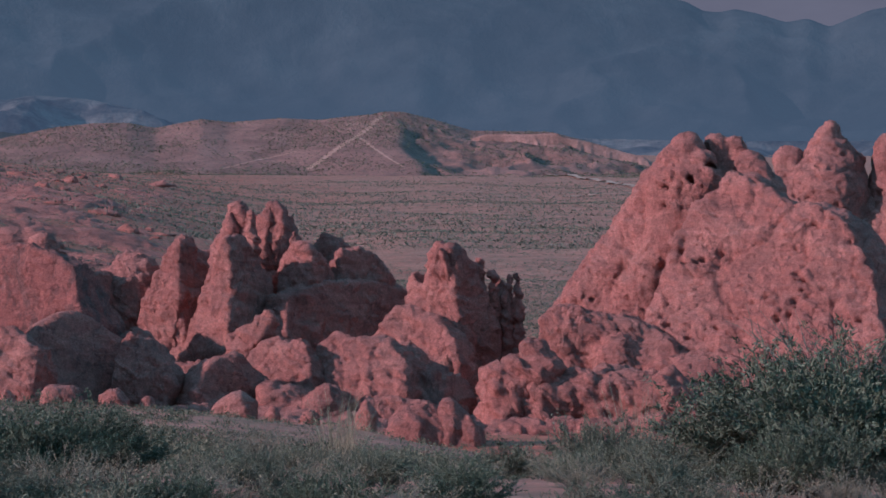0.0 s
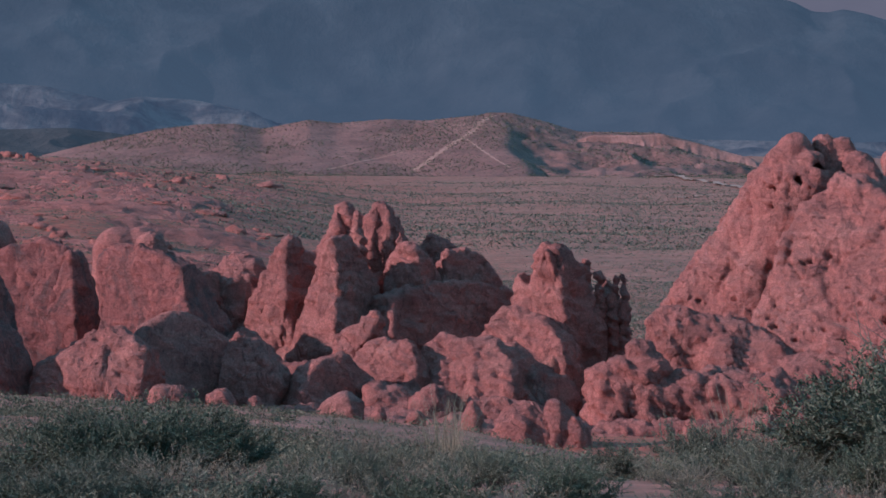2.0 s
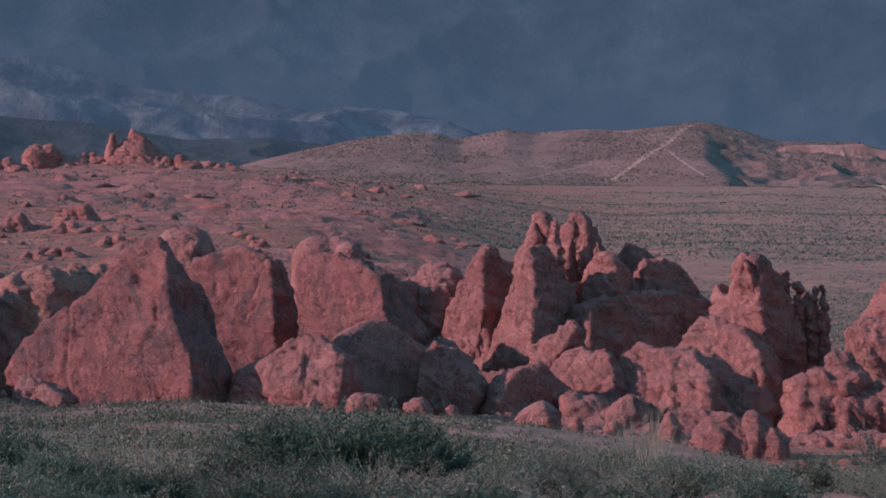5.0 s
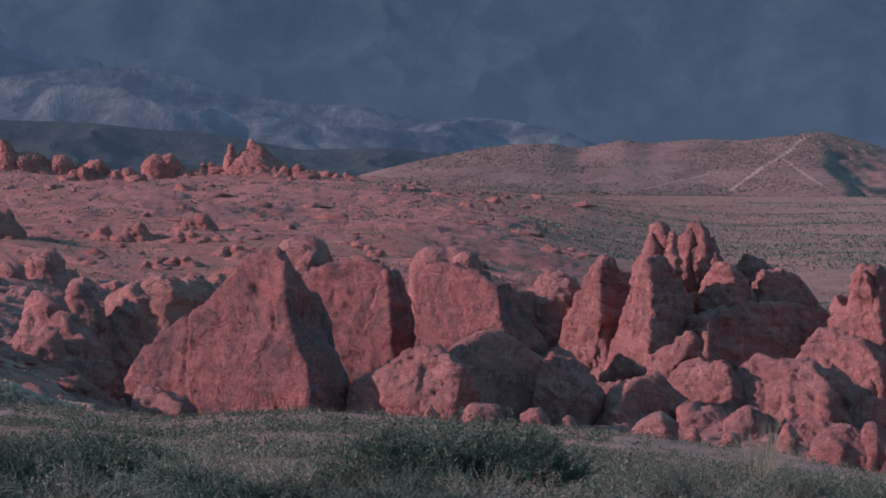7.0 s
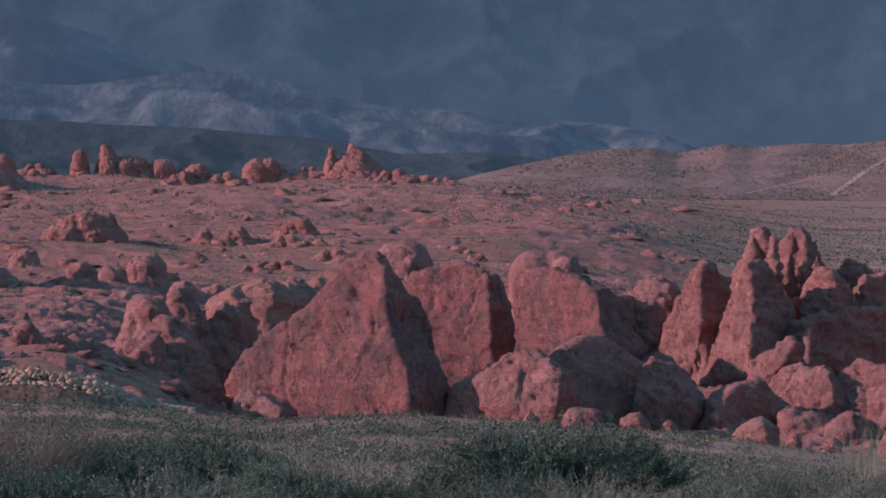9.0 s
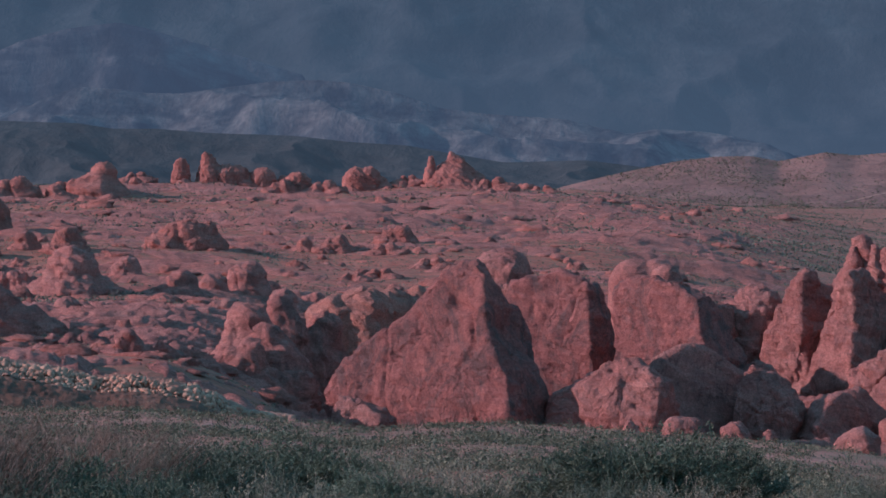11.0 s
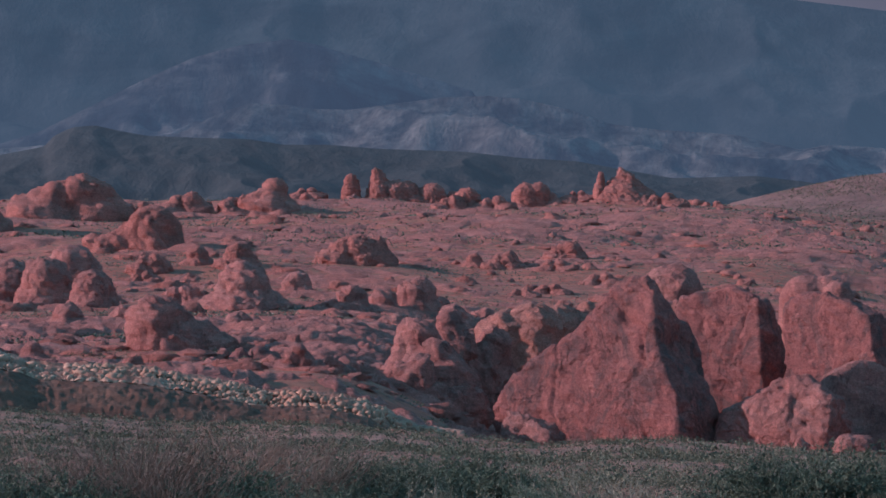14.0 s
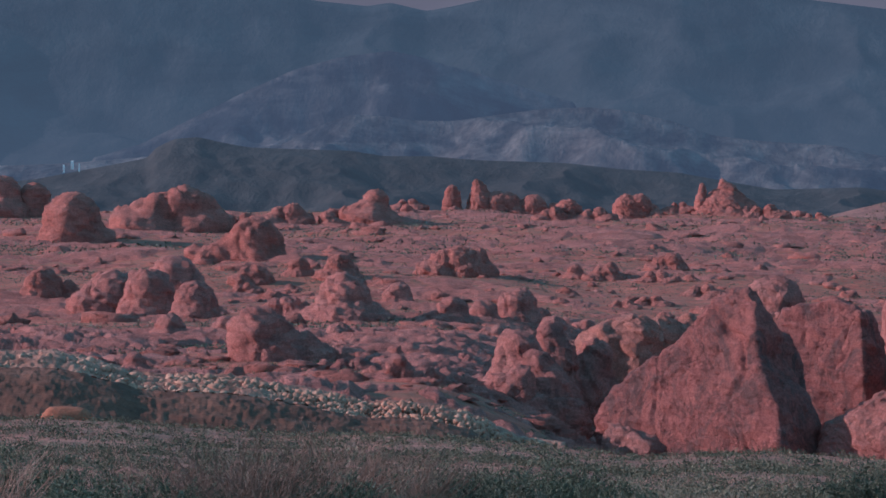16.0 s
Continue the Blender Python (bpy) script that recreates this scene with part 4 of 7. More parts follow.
boulder("loose_rock", "small loose red sandstone rock lying at the rise", 8.19, 146, [(-0.02013, -14.18, 0.6692, 0.1325, -13.93, 0.4867, 0, 1), (0.8928, -14.18, 0.6083, 0.9542, -13.88, 0.365, 0, 1)], group="loose rocks", step=0.1, rough=0.15, grain=1.0, cracks=0.1, beds=0.04, detail=0.06, seed=71)
boulder("loose_rock", "small loose red sandstone rock lying at the rise", 6.94, 146, [(-0.008545, -14.59, 0.8517, 0.1442, -14.34, 0.4258, 0, 1)], group="loose rocks", step=0.1, rough=0.15, grain=1.0, cracks=0.1, beds=0.04, detail=0.06, seed=72)
boulder("loose_rock", "small loose red sandstone rock lying at the rise", 6.22, 146, [(-0.01377, -14.68, 0.4258, -0.04401, -14.38, 0.2433, 0, 1)], group="loose rocks", step=0.1, rough=0.15, grain=1.0, cracks=0.1, beds=0.04, detail=0.06, seed=73)
boulder("loose_rock", "small loose red sandstone rock lying at the rise", 4.31, 146, [(0, -14.9, 0.9125, -0.1514, -14.6, 0.4258, 0, 1), (-0.9142, -14.9, 0.4867, -0.6091, -14.69, 0.3042, 0, 1)], group="loose rocks", step=0.1, rough=0.15, grain=1.0, cracks=0.1, beds=0.04, detail=0.06, seed=74)
boulder("loose_rock", "small loose red sandstone rock lying at the rise", 9.14, 146, [(-0.03068, -14.25, 0.4258, -0.09094, -14.1, 0.2433, 0, 1)], group="loose rocks", step=0.1, rough=0.15, grain=1.0, cracks=0.1, beds=0.04, detail=0.06, seed=75)
boulder("loose_rock", "small loose red sandstone rock lying at the rise", 1.63, 146, [(0.02944, -15.33, 0.4867, 0.02782, -14.66, 0.2433, 0, 1)], group="loose rocks", step=0.1, rough=0.15, grain=1.0, cracks=0.1, beds=0.04, detail=0.06, seed=76)
boulder("loose_rock", "small loose red sandstone rock lying at the rise", 0.68, 156, [(0.04423, -17.18, 1.3, 0.5281, -16.43, 0.715, 0, 1), (1.341, -17.33, 0.975, 1.015, -16.68, 0.65, 0, 1)], group="loose rocks", step=0.1, rough=0.15, grain=1.0, cracks=0.1, beds=0.04, detail=0.06, seed=77)
boulder("loose_rock", "small loose red sandstone rock lying at the rise", -0.15, 156, [(0.05111, -17, 0.975, -0.1148, -15.86, 0.585, 0, 1), (1.023, -17.48, 0.975, 0.6966, -16.67, 0.585, 0, 1)], group="loose rocks", step=0.1, rough=0.15, grain=1.0, cracks=0.1, beds=0.04, detail=0.06, seed=78)
boulder("loose_rock", "small loose red sandstone rock lying at the rise", 3.59, 156, [(0, -16.24, 0.39, 0, -16.08, 0.26, 0, 1)], group="loose rocks", step=0.1, rough=0.15, grain=1.0, cracks=0.1, beds=0.04, detail=0.06, seed=79)
boulder("loose_rock", "small loose red sandstone rock lying at the rise", 2.82, 156, [(0.01859, -16.56, 0.52, 0.181, -16.34, 0.26, 0, 1)], group="loose rocks", step=0.1, rough=0.15, grain=1.0, cracks=0.1, beds=0.04, detail=0.06, seed=80)

domes = formation("rock_domes", "rounded red sandstone domes and knobs", "rock formation", 17.14, 190)
mass(domes, "dome", [(-0.2, -14.0, 3.5, -0.3, -11.3, 1.75, 0, 1), (1.6, -14.4, 2.4, 0.9, -12.2, 1.3, -2.5, 1)], step=0.17, rough=0.22, facet=0.3, seed=82)
mass(domes, "knob", [(-0.4013, -13.85, 1.388, -0.09127, -12.54, 0.925, -5, 1), (-1.939, -14.04, 1.156, -1.553, -13.08, 0.7708, -5, 1)], step=0.17, seed=83)
mass(domes, "knob", [(2.664, -12.36, 1.485, 2.048, -10.5, 0.9075, 8, 1), (4.564, -13.75, 2.083, 5.4, -12.08, 1.167, 10, 1)], step=0.17, seed=84)
mass(domes, "ledge", [(1.135, -15.41, 1.927, 3.448, -15.03, 1.002, -5, 1), (-1.942, -15.39, 1.388, 0.3667, -14.63, 1.156, -5, 1)], step=0.17, rough=0.34, grain=2.2, cracks=0.18, blocks=0.18, detail=0.15, seed=85)

pale_domes = formation("rock_domes", "pale smooth sandstone swells behind the fin", "rock formation", 14.76, 235)
mass(pale_domes, "dome", [(-2.439, -13.7, 2.448, -0.4779, -11.84, 1.273, 0, 1), (0.01122, -13.21, 2.448, 0.01206, -11.74, 1.175, 0, 1)], step=0.18, material=PALE, rough=0.3, seed=87)
mass(pale_domes, "dome", [(2.504, -13.44, 2.49, 2.753, -12.19, 1.195, 4, 1), (5.039, -13.05, 2.008, 5.039, -11.54, 1.004, 6, 1)], step=0.18, material=PALE, rough=0.3, seed=88)

rubble = formation("rock_rubble", "crumbled red rock outcrops beside the wash", "rock formation", 18.8, 176)
mass(rubble, "outcrop", [(-0.7587, -13.51, 1.467, -0.7548, -12.12, 0.66, 0, 1), (0.7712, -13.71, 1.1, 0.5183, -12.79, 0.5867, 0, 1)], step=0.17, rough=0.5, grain=1.4, seed=90)
mass(rubble, "outcrop", [(-2.757, -12.77, 1.1, -3.007, -11.38, 0.5867, 0, 1), (-1.849, -13.14, 1.1, -1.847, -12.41, 0.5867, 0, 1)], step=0.17, rough=0.5, grain=1.4, seed=91)
mass(rubble, "outcrop", [(1.791, -14.27, 1.32, 2.159, -13.35, 0.7333, 0, 1)], step=0.17, rough=0.5, grain=1.4, seed=92)
boulder("boulder", "rounded red sandstone boulder on the red plain", 26.57, 772.0, [(-0.04093, -14, 8.129, -0.01962, -6.336, 6.417, 0, 1), (6.285, -13.22, 4.182, 5.5, -10.82, 2.252, 0, 1)], group="boulders on the plain", step=0.66, facet=0.22, rough=1.45, grain=6.85, pits=0, cracks=0.68, beds=0.34, blocks=0.16, detail=0.28, material=FAR_RED, seed=93)
boulder("boulder", "rounded red sandstone boulder on the red plain", 27.39, 1000, [(0, -7.387, 5.542, 0.02214, -0.3849, 4.375, 0, 1)], group="boulders on the plain", step=0.45, facet=0.22, rough=0.99, grain=4.67, pits=0, cracks=0.47, beds=0.23, blocks=0.16, detail=0.28, material=FAR_RED, seed=94)
boulder("boulder", "rounded red sandstone boulder on the red plain", 28.09, 1000, [(0.02386, -6.14, 9.975, 0.04433, 0.02684, 6.25, 0, 1)], group="boulders on the plain", step=0.72, facet=0.22, rough=1.59, grain=7.5, pits=0, cracks=0.75, beds=0.38, blocks=0.16, detail=0.28, material=FAR_RED, seed=95)
boulder("boulder", "large lumpy red sandstone outcrop on the plain", 24.51, 851.0, [(-5.868, -11.61, 11.47, -3.91, -5.424, 5.532, 0, 1), (6.461, -11.63, 9.829, 4.85, -4.741, 6.914, 0, 1), (-11.42, -9.313, 6.205, -9.664, -5.79, 3.9, 0, 1), (7.879, -9.334, 7.801, 7.887, -4.92, 5.319, 0, 1), (-3.539, -10.2, 3.546, -6.163, -7.556, 2.482, 0, 1)], group="boulders on the plain", step=0.8, facet=0.22, rough=1.76, grain=8.3, pits=0, cracks=0.83, beds=0.41, blocks=0.16, detail=0.28, material=FAR_RED, seed=96)
boulder("boulder", "rounded red sandstone boulder on the red plain", 22.79, 596.0, [(-0.048, -14.85, 5.945, -0.04088, -9.868, 4.694, 0, 1), (-11.16, -14.83, 3.725, -13, -13.09, 1.49, 0, 1), (-6.222, -13.97, 3.725, -4.982, -10.26, 1.738, 0, 1)], group="boulders on the plain", step=0.48, facet=0.22, rough=1.06, grain=5.01, pits=0, cracks=0.5, beds=0.25, blocks=0.16, detail=0.28, material=FAR_RED, seed=97)
boulder("boulder", "rounded red sandstone boulder on the red plain", 22.14, 894.0, [(-2.988, -10.34, 5.841, -1.986, -7.187, 2.682, 0, 1), (3.333, -10.2, 5.006, 2.504, -6.855, 3.353, 0, 1)], group="boulders on the plain", step=0.39, facet=0.22, rough=0.85, grain=4.02, pits=0, cracks=0.4, beds=0.2, blocks=0.16, detail=0.28, material=FAR_RED, seed=1)
boulder("boulder", "rounded red sandstone boulder on the red plain", 21.01, 922.0, [(-3.454, -12.1, 6.777, -2.29, -7.324, 1.998, 0, 1), (3.895, -10.39, 5.809, 2.93, -7.076, 2.497, 0, 1)], group="boulders on the plain", step=0.29, facet=0.22, rough=0.64, grain=3.0, pits=0, cracks=0.3, beds=0.15, blocks=0.16, detail=0.24, material=FAR_RED, seed=2)
boulder("boulder", "rounded red sandstone boulder on the red plain", 20.29, 923.0, [(-0.04493, -8.815, 9.207, 1.111, -2.212, 3.392, 0, 1)], group="boulders on the plain", step=0.58, facet=0.22, rough=1.27, grain=6.0, pits=0, cracks=0.6, beds=0.3, blocks=0.16, detail=0.28, material=FAR_RED, seed=3)
boulder("boulder", "rounded red sandstone boulder on the red plain", 18.03, 1000, [(0.08146, -4.138, 3.99, -0.962, 3.972, 1.47, 0, 1)], group="boulders on the plain", step=0.32, facet=0.22, rough=0.71, grain=3.36, pits=0, cracks=0.34, beds=0.17, blocks=0.16, detail=0.269, material=FAR_RED, seed=4)
boulder("boulder", "rounded red sandstone boulder on the red plain", 18.62, 1000, [(-0.03566, -3.097, 2.66, -0.03591, 0.6353, 2.1, 0, 1)], group="boulders on the plain", step=0.22, facet=0.22, rough=0.48, grain=2.24, pits=0, cracks=0.22, beds=0.11, blocks=0.16, detail=0.179, material=FAR_RED, seed=5)
boulder("boulder", "rounded red sandstone boulder on the red plain", 17.55, 1000, [(-2.065, -4.533, 4.083, -1.367, -2.284, 1.833, 0, 1), (2.365, -4.345, 3.5, 1.781, -2.055, 2.292, 0, 1)], group="boulders on the plain", step=0.26, facet=0.22, rough=0.58, grain=2.75, pits=0, cracks=0.28, beds=0.14, blocks=0.16, detail=0.22, material=FAR_RED, seed=6)
boulder("boulder", "rounded red sandstone boulder on the red plain", 17.07, 1000, [(-2.534, -7.035, 4.9, -1.696, -3.47, 1.333, 0, 1), (2.78, -5.834, 4.2, 2.079, -3.303, 1.667, 0, 1)], group="boulders on the plain", step=0.19, facet=0.22, rough=0.43, grain=2.0, pits=0, cracks=0.2, beds=0.1, blocks=0.16, detail=0.16, material=FAR_RED, seed=7)
boulder("boulder", "rounded red sandstone boulder on the red plain", 16.53, 935.0, [(-2.031, -9.705, 3.818, -1.379, -7.428, 2.026, 0, 1), (2.108, -9.704, 3.272, 1.561, -7.174, 2.532, 0, 1)], group="boulders on the plain", step=0.29, facet=0.22, rough=0.65, grain=3.04, pits=0, cracks=0.3, beds=0.15, blocks=0.16, detail=0.243, material=FAR_RED, seed=8)
boulder("boulder", "rounded red sandstone boulder on the red plain", 16.18, 940.0, [(0.05108, -9.362, 4.584, 0.04747, -5.544, 3.619, 0, 1)], group="boulders on the plain", step=0.37, facet=0.22, rough=0.82, grain=3.86, pits=0, cracks=0.39, beds=0.19, blocks=0.16, detail=0.28, material=FAR_RED, seed=9)
boulder("boulder", "rounded red sandstone boulder on the red plain", 15.64, 936.0, [(-2.76, -11.08, 5.351, -1.849, -7.606, 1.872, 0, 1), (3.03, -9.706, 4.586, 2.265, -7.37, 2.34, 0, 1)], group="boulders on the plain", step=0.27, facet=0.22, rough=0.6, grain=2.81, pits=0, cracks=0.28, beds=0.14, blocks=0.16, detail=0.225, material=FAR_RED, seed=10)
butte = formation("rock_butte", "pointed red sandstone butte on the ridge", "rock formation", 12.85, 1000)
mass(butte, "peak", [(0.5, -14.0, 20.0, -1.5, 4.0, 1.1, 0, 0.9), (9.0, -12.0, 8.0, 8.0, -6.0, 3.0, -3, 1)], step=0.5, material=FAR_RED, rough=0.8, grain=5.0, cracks=0.3, beds=0.35, blocks=0.2, detail=0.25, facet=0.35, seed=11)
mass(butte, "knob", [(-8.8, -8.0, 3.6, -8.8, 2.4, 1.1, -2, 1)], step=0.5, material=FAR_RED, rough=0.8, grain=5.0, cracks=0.3, beds=0.35, blocks=0.2, detail=0.25, facet=0.35, seed=12)
boulder("boulder", "rounded red sandstone boulder on the red plain", 12.09, 991.0, [(-3.247, -11.18, 6.475, -2.163, -6.555, 1.817, 0, 1), (3.682, -9.579, 5.55, 2.762, -6.326, 2.271, 0, 1)], group="boulders on the plain", step=0.26, facet=0.22, rough=0.58, grain=2.73, pits=0, cracks=0.27, beds=0.14, blocks=0.16, detail=0.218, material=FAR_RED, seed=12)
boulder("boulder", "rounded red sandstone boulder on the red plain", 14.81, 1000, [(-2.076, -5.646, 4.083, -1.383, -3.069, 1.5, 0, 1), (2.334, -4.751, 3.5, 1.751, -2.881, 1.875, 0, 1)], group="boulders on the plain", step=0.22, facet=0.22, rough=0.48, grain=2.25, pits=0, cracks=0.23, beds=0.11, blocks=0.16, detail=0.18, material=FAR_RED, seed=13)
boulder("boulder", "rounded red sandstone boulder on the red plain", 19.58, 1000, [(-2.464, -7.391, 4.9, -1.623, -3.659, 1.167, 0, 1), (2.855, -6.254, 4.2, 2.155, -3.513, 1.458, 0, 1)], group="boulders on the plain", step=0.17, facet=0.22, rough=0.37, grain=1.75, pits=0, cracks=0.18, beds=0.09, blocks=0.16, detail=0.14, material=FAR_RED, seed=14)
boulder("boulder", "rounded red sandstone boulder on the red plain", 13.86, 1000, [(-2.085, -7.735, 4.083, -1.395, -4.663, 1, 0, 1), (2.314, -6.777, 3.5, 1.731, -4.537, 1.25, 0, 1)], group="boulders on the plain", step=0.14, facet=0.22, rough=0.32, grain=1.5, pits=0, cracks=0.15, beds=0.07, blocks=0.16, detail=0.12, material=FAR_RED, seed=15)
boulder("boulder", "rounded red sandstone boulder on the red plain", 11.03, 1025.0, [(-2.545, -12.53, 5.022, -1.71, -8.562, 1.025, 0, 1), (2.805, -11.42, 4.305, 2.093, -8.431, 1.281, 0, 1)], group="boulders on the plain", step=0.15, facet=0.22, rough=0.33, grain=1.54, pits=0, cracks=0.15, beds=0.08, blocks=0.16, detail=0.123, material=FAR_RED, seed=16)
boulder("boulder", "rounded red sandstone boulder on the red plain", 19.82, 962.0, [(-4.774, -13.95, 9.428, -3.155, -5.963, 1.443, 0, 1), (5.46, -12.06, 8.081, 4.115, -5.784, 1.804, 0, 1)], group="boulders on the plain", step=0.21, facet=0.22, rough=0.46, grain=2.16, pits=0, cracks=0.22, beds=0.11, blocks=0.16, detail=0.173, material=FAR_RED, seed=17)
boulder("boulder", "rounded red sandstone boulder on the red plain", 14.69, 1000, [(-5.846, -15.68, 11.43, -3.908, -5.77, 1.5, 0, 1), (6.501, -13.48, 9.8, 4.864, -5.58, 1.875, 0, 1)], group="boulders on the plain", step=0.22, facet=0.22, rough=0.48, grain=2.25, pits=0, cracks=0.23, beds=0.11, blocks=0.16, detail=0.18, material=FAR_RED, seed=18)
boulder("boulder", "rounded red sandstone boulder on the red plain", 16.71, 1000, [(-5.086, -13.66, 9.8, -3.413, -5.364, 1.5, 0, 1), (5.539, -11.69, 8.4, 4.135, -5.175, 1.875, 0, 1)], group="boulders on the plain", step=0.22, facet=0.22, rough=0.48, grain=2.25, pits=0, cracks=0.23, beds=0.11, blocks=0.16, detail=0.18, material=FAR_RED, seed=19)
boulder("boulder", "rounded red sandstone boulder on the red plain", 21.49, 906.0, [(-4.481, -15.55, 8.879, -2.955, -8.494, 1.812, 0, 1), (5.141, -13.61, 7.61, 3.88, -8.271, 2.265, 0, 1)], group="boulders on the plain", step=0.26, facet=0.22, rough=0.58, grain=2.72, pits=0, cracks=0.27, beds=0.14, blocks=0.16, detail=0.217, material=FAR_RED, seed=20)
boulder("boulder", "rounded red sandstone boulder on the red plain", 23.15, 887.0, [(-3.335, -13.71, 6.519, -2.216, -8.835, 1.626, 0, 1), (3.706, -12.18, 5.588, 2.785, -8.636, 2.033, 0, 1)], group="boulders on the plain", step=0.23, facet=0.22, rough=0.52, grain=2.44, pits=0, cracks=0.24, beds=0.12, blocks=0.16, detail=0.195, material=FAR_RED, seed=21)
boulder("boulder", "rounded red sandstone boulder on the red plain", 18.62, 539.0, [(-2.238, -16.27, 4.314, -1.498, -13.64, 2.336, 0, 1), (2.448, -16.27, 3.698, 1.831, -13.35, 2.92, 0, 1), (5.037, -15.48, 3.144, 5.26, -12.34, 1.572, 0, 1)], group="boulders on the plain", step=0.34, facet=0.22, rough=0.74, grain=3.5, pits=0, cracks=0.35, beds=0.18, blocks=0.16, detail=0.28, material=FAR_RED, seed=22)
boulder("boulder", "rounded red sandstone boulder on the red plain", 21.84, 523.0, [(-0.03038, -15.87, 2.898, -0.02848, -14.13, 1.743, 0, 1)], group="boulders on the plain", step=0.2, facet=0.22, rough=0.44, grain=2.09, pits=0, cracks=0.21, beds=0.1, blocks=0.16, detail=0.167, material=FAR_RED, seed=23)
boulder("boulder", "rounded red sandstone boulder on the red plain", 21.01, 517.0, [(0.00731, -15.92, 4.011, 0.009009, -13.76, 2.154, 0, 1)], group="boulders on the plain", step=0.25, facet=0.22, rough=0.55, grain=2.59, pits=0, cracks=0.26, beds=0.13, blocks=0.16, detail=0.207, material=FAR_RED, seed=24)
boulder("boulder", "rounded red sandstone boulder on the red plain", 22.85, 513.0, [(-1.329, -16.83, 2.514, -0.8976, -15.39, 1.282, 0, 1), (1.388, -16.84, 2.155, 1.033, -15.24, 1.603, 0, 1)], group="boulders on the plain", step=0.18, facet=0.22, rough=0.41, grain=1.92, pits=0, cracks=0.19, beds=0.1, blocks=0.16, detail=0.154, material=FAR_RED, seed=25)
boulder("boulder", "rounded red sandstone boulder on the red plain", 16.02, 560.0, [(-0.008085, -17.58, 2.483, -0.009488, -16.18, 1.4, 0, 1)], group="boulders on the plain", step=0.16, facet=0.22, rough=0.36, grain=1.68, pits=0, cracks=0.17, beds=0.08, blocks=0.16, detail=0.134, material=FAR_RED, seed=26)
boulder("boulder", "rounded red sandstone boulder on the red plain", 15.4, 556.0, [(-1.413, -17.91, 2.724, -0.9489, -16.35, 1.39, 0, 1), (1.536, -17.91, 2.335, 1.146, -16.17, 1.738, 0, 1)], group="boulders on the plain", step=0.2, facet=0.22, rough=0.44, grain=2.09, pits=0, cracks=0.21, beds=0.1, blocks=0.16, detail=0.167, material=FAR_RED, seed=27)
boulder("boulder", "rounded red sandstone boulder on the red plain", 14.1, 585.0, [(-1.414, -16.75, 2.866, -0.9285, -15, 1.56, 0, 1), (1.678, -16.74, 2.457, 1.268, -14.8, 1.95, 0, 1)], group="boulders on the plain", step=0.22, facet=0.22, rough=0.5, grain=2.34, pits=0, cracks=0.23, beds=0.12, blocks=0.16, detail=0.187, material=FAR_RED, seed=28)
boulder("boulder", "rounded red sandstone boulder on the red plain", 14.33, 549.0, [(-1.622, -19.01, 3.138, -1.09, -16.88, 1.007, 0, 1), (1.765, -18.17, 2.69, 1.317, -16.75, 1.258, 0, 1)], group="boulders on the plain", step=0.15, facet=0.22, rough=0.32, grain=1.51, pits=0, cracks=0.15, beds=0.08, blocks=0.16, detail=0.121, material=FAR_RED, seed=29)
boulder("boulder", "rounded red sandstone boulder on the red plain", 13.39, 525.0, [(-1.684, -21.31, 3.43, -1.105, -18.84, 0.9625, 0, 1), (2.007, -20.44, 2.94, 1.518, -18.71, 1.203, 0, 1)], group="boulders on the plain", step=0.14, facet=0.22, rough=0.31, grain=1.44, pits=0, cracks=0.14, beds=0.07, blocks=0.16, detail=0.116, material=FAR_RED, seed=30)
boulder("boulder", "rounded red sandstone boulder on the red plain", 14.45, 459.0, [(-1.34, -20.04, 2.624, -0.8952, -18.1, 0.6885, 0, 1), (1.493, -19.4, 2.249, 1.118, -18.01, 0.8606, 0, 1)], group="boulders on the plain", step=0.14, facet=0.22, rough=0.22, grain=1.03, pits=0, cracks=0.1, beds=0.05, blocks=0.16, detail=0.083, material=FAR_RED, seed=31)
boulder("boulder", "rounded red sandstone boulder on the red plain", 15.05, 451.0, [(-1.084, -19.96, 2.21, -0.7086, -18.35, 0.6013, 0, 1), (1.306, -19.42, 1.894, 0.9898, -18.28, 0.7517, 0, 1)], group="boulders on the plain", step=0.14, facet=0.22, rough=0.19, grain=0.9, pits=0, cracks=0.09, beds=0.05, blocks=0.16, detail=0.072, material=FAR_RED, seed=32)
boulder("boulder", "rounded red sandstone boulder on the red plain", 27.22, 468.0, [(0, -17.84, 3.112, 0.006249, -15.42, 2.438, 0, 1)], group="boulders on the plain", step=0.25, facet=0.22, rough=0.56, grain=2.62, pits=0, cracks=0.26, beds=0.13, blocks=0.16, detail=0.21, material=FAR_RED, seed=33)
boulder("boulder", "rounded red sandstone boulder on the red plain", 26.81, 468.0, [(-1.162, -17.85, 2.293, -0.7725, -16.55, 1.17, 0, 1), (1.281, -17.86, 1.966, 0.9637, -16.41, 1.463, 0, 1)], group="boulders on the plain", step=0.17, facet=0.22, rough=0.37, grain=1.76, pits=0, cracks=0.18, beds=0.09, blocks=0.16, detail=0.14, material=FAR_RED, seed=34)
boulder("boulder", "rounded red sandstone boulder on the red plain", 25.99, 424.0, [(0, -18.84, 4.229, 1.75, -15.32, 3.339, 0, 1)], group="boulders on the plain", step=0.34, facet=0.22, rough=0.76, grain=3.56, pits=0, cracks=0.36, beds=0.18, blocks=0.16, detail=0.28, material=RED, seed=35)
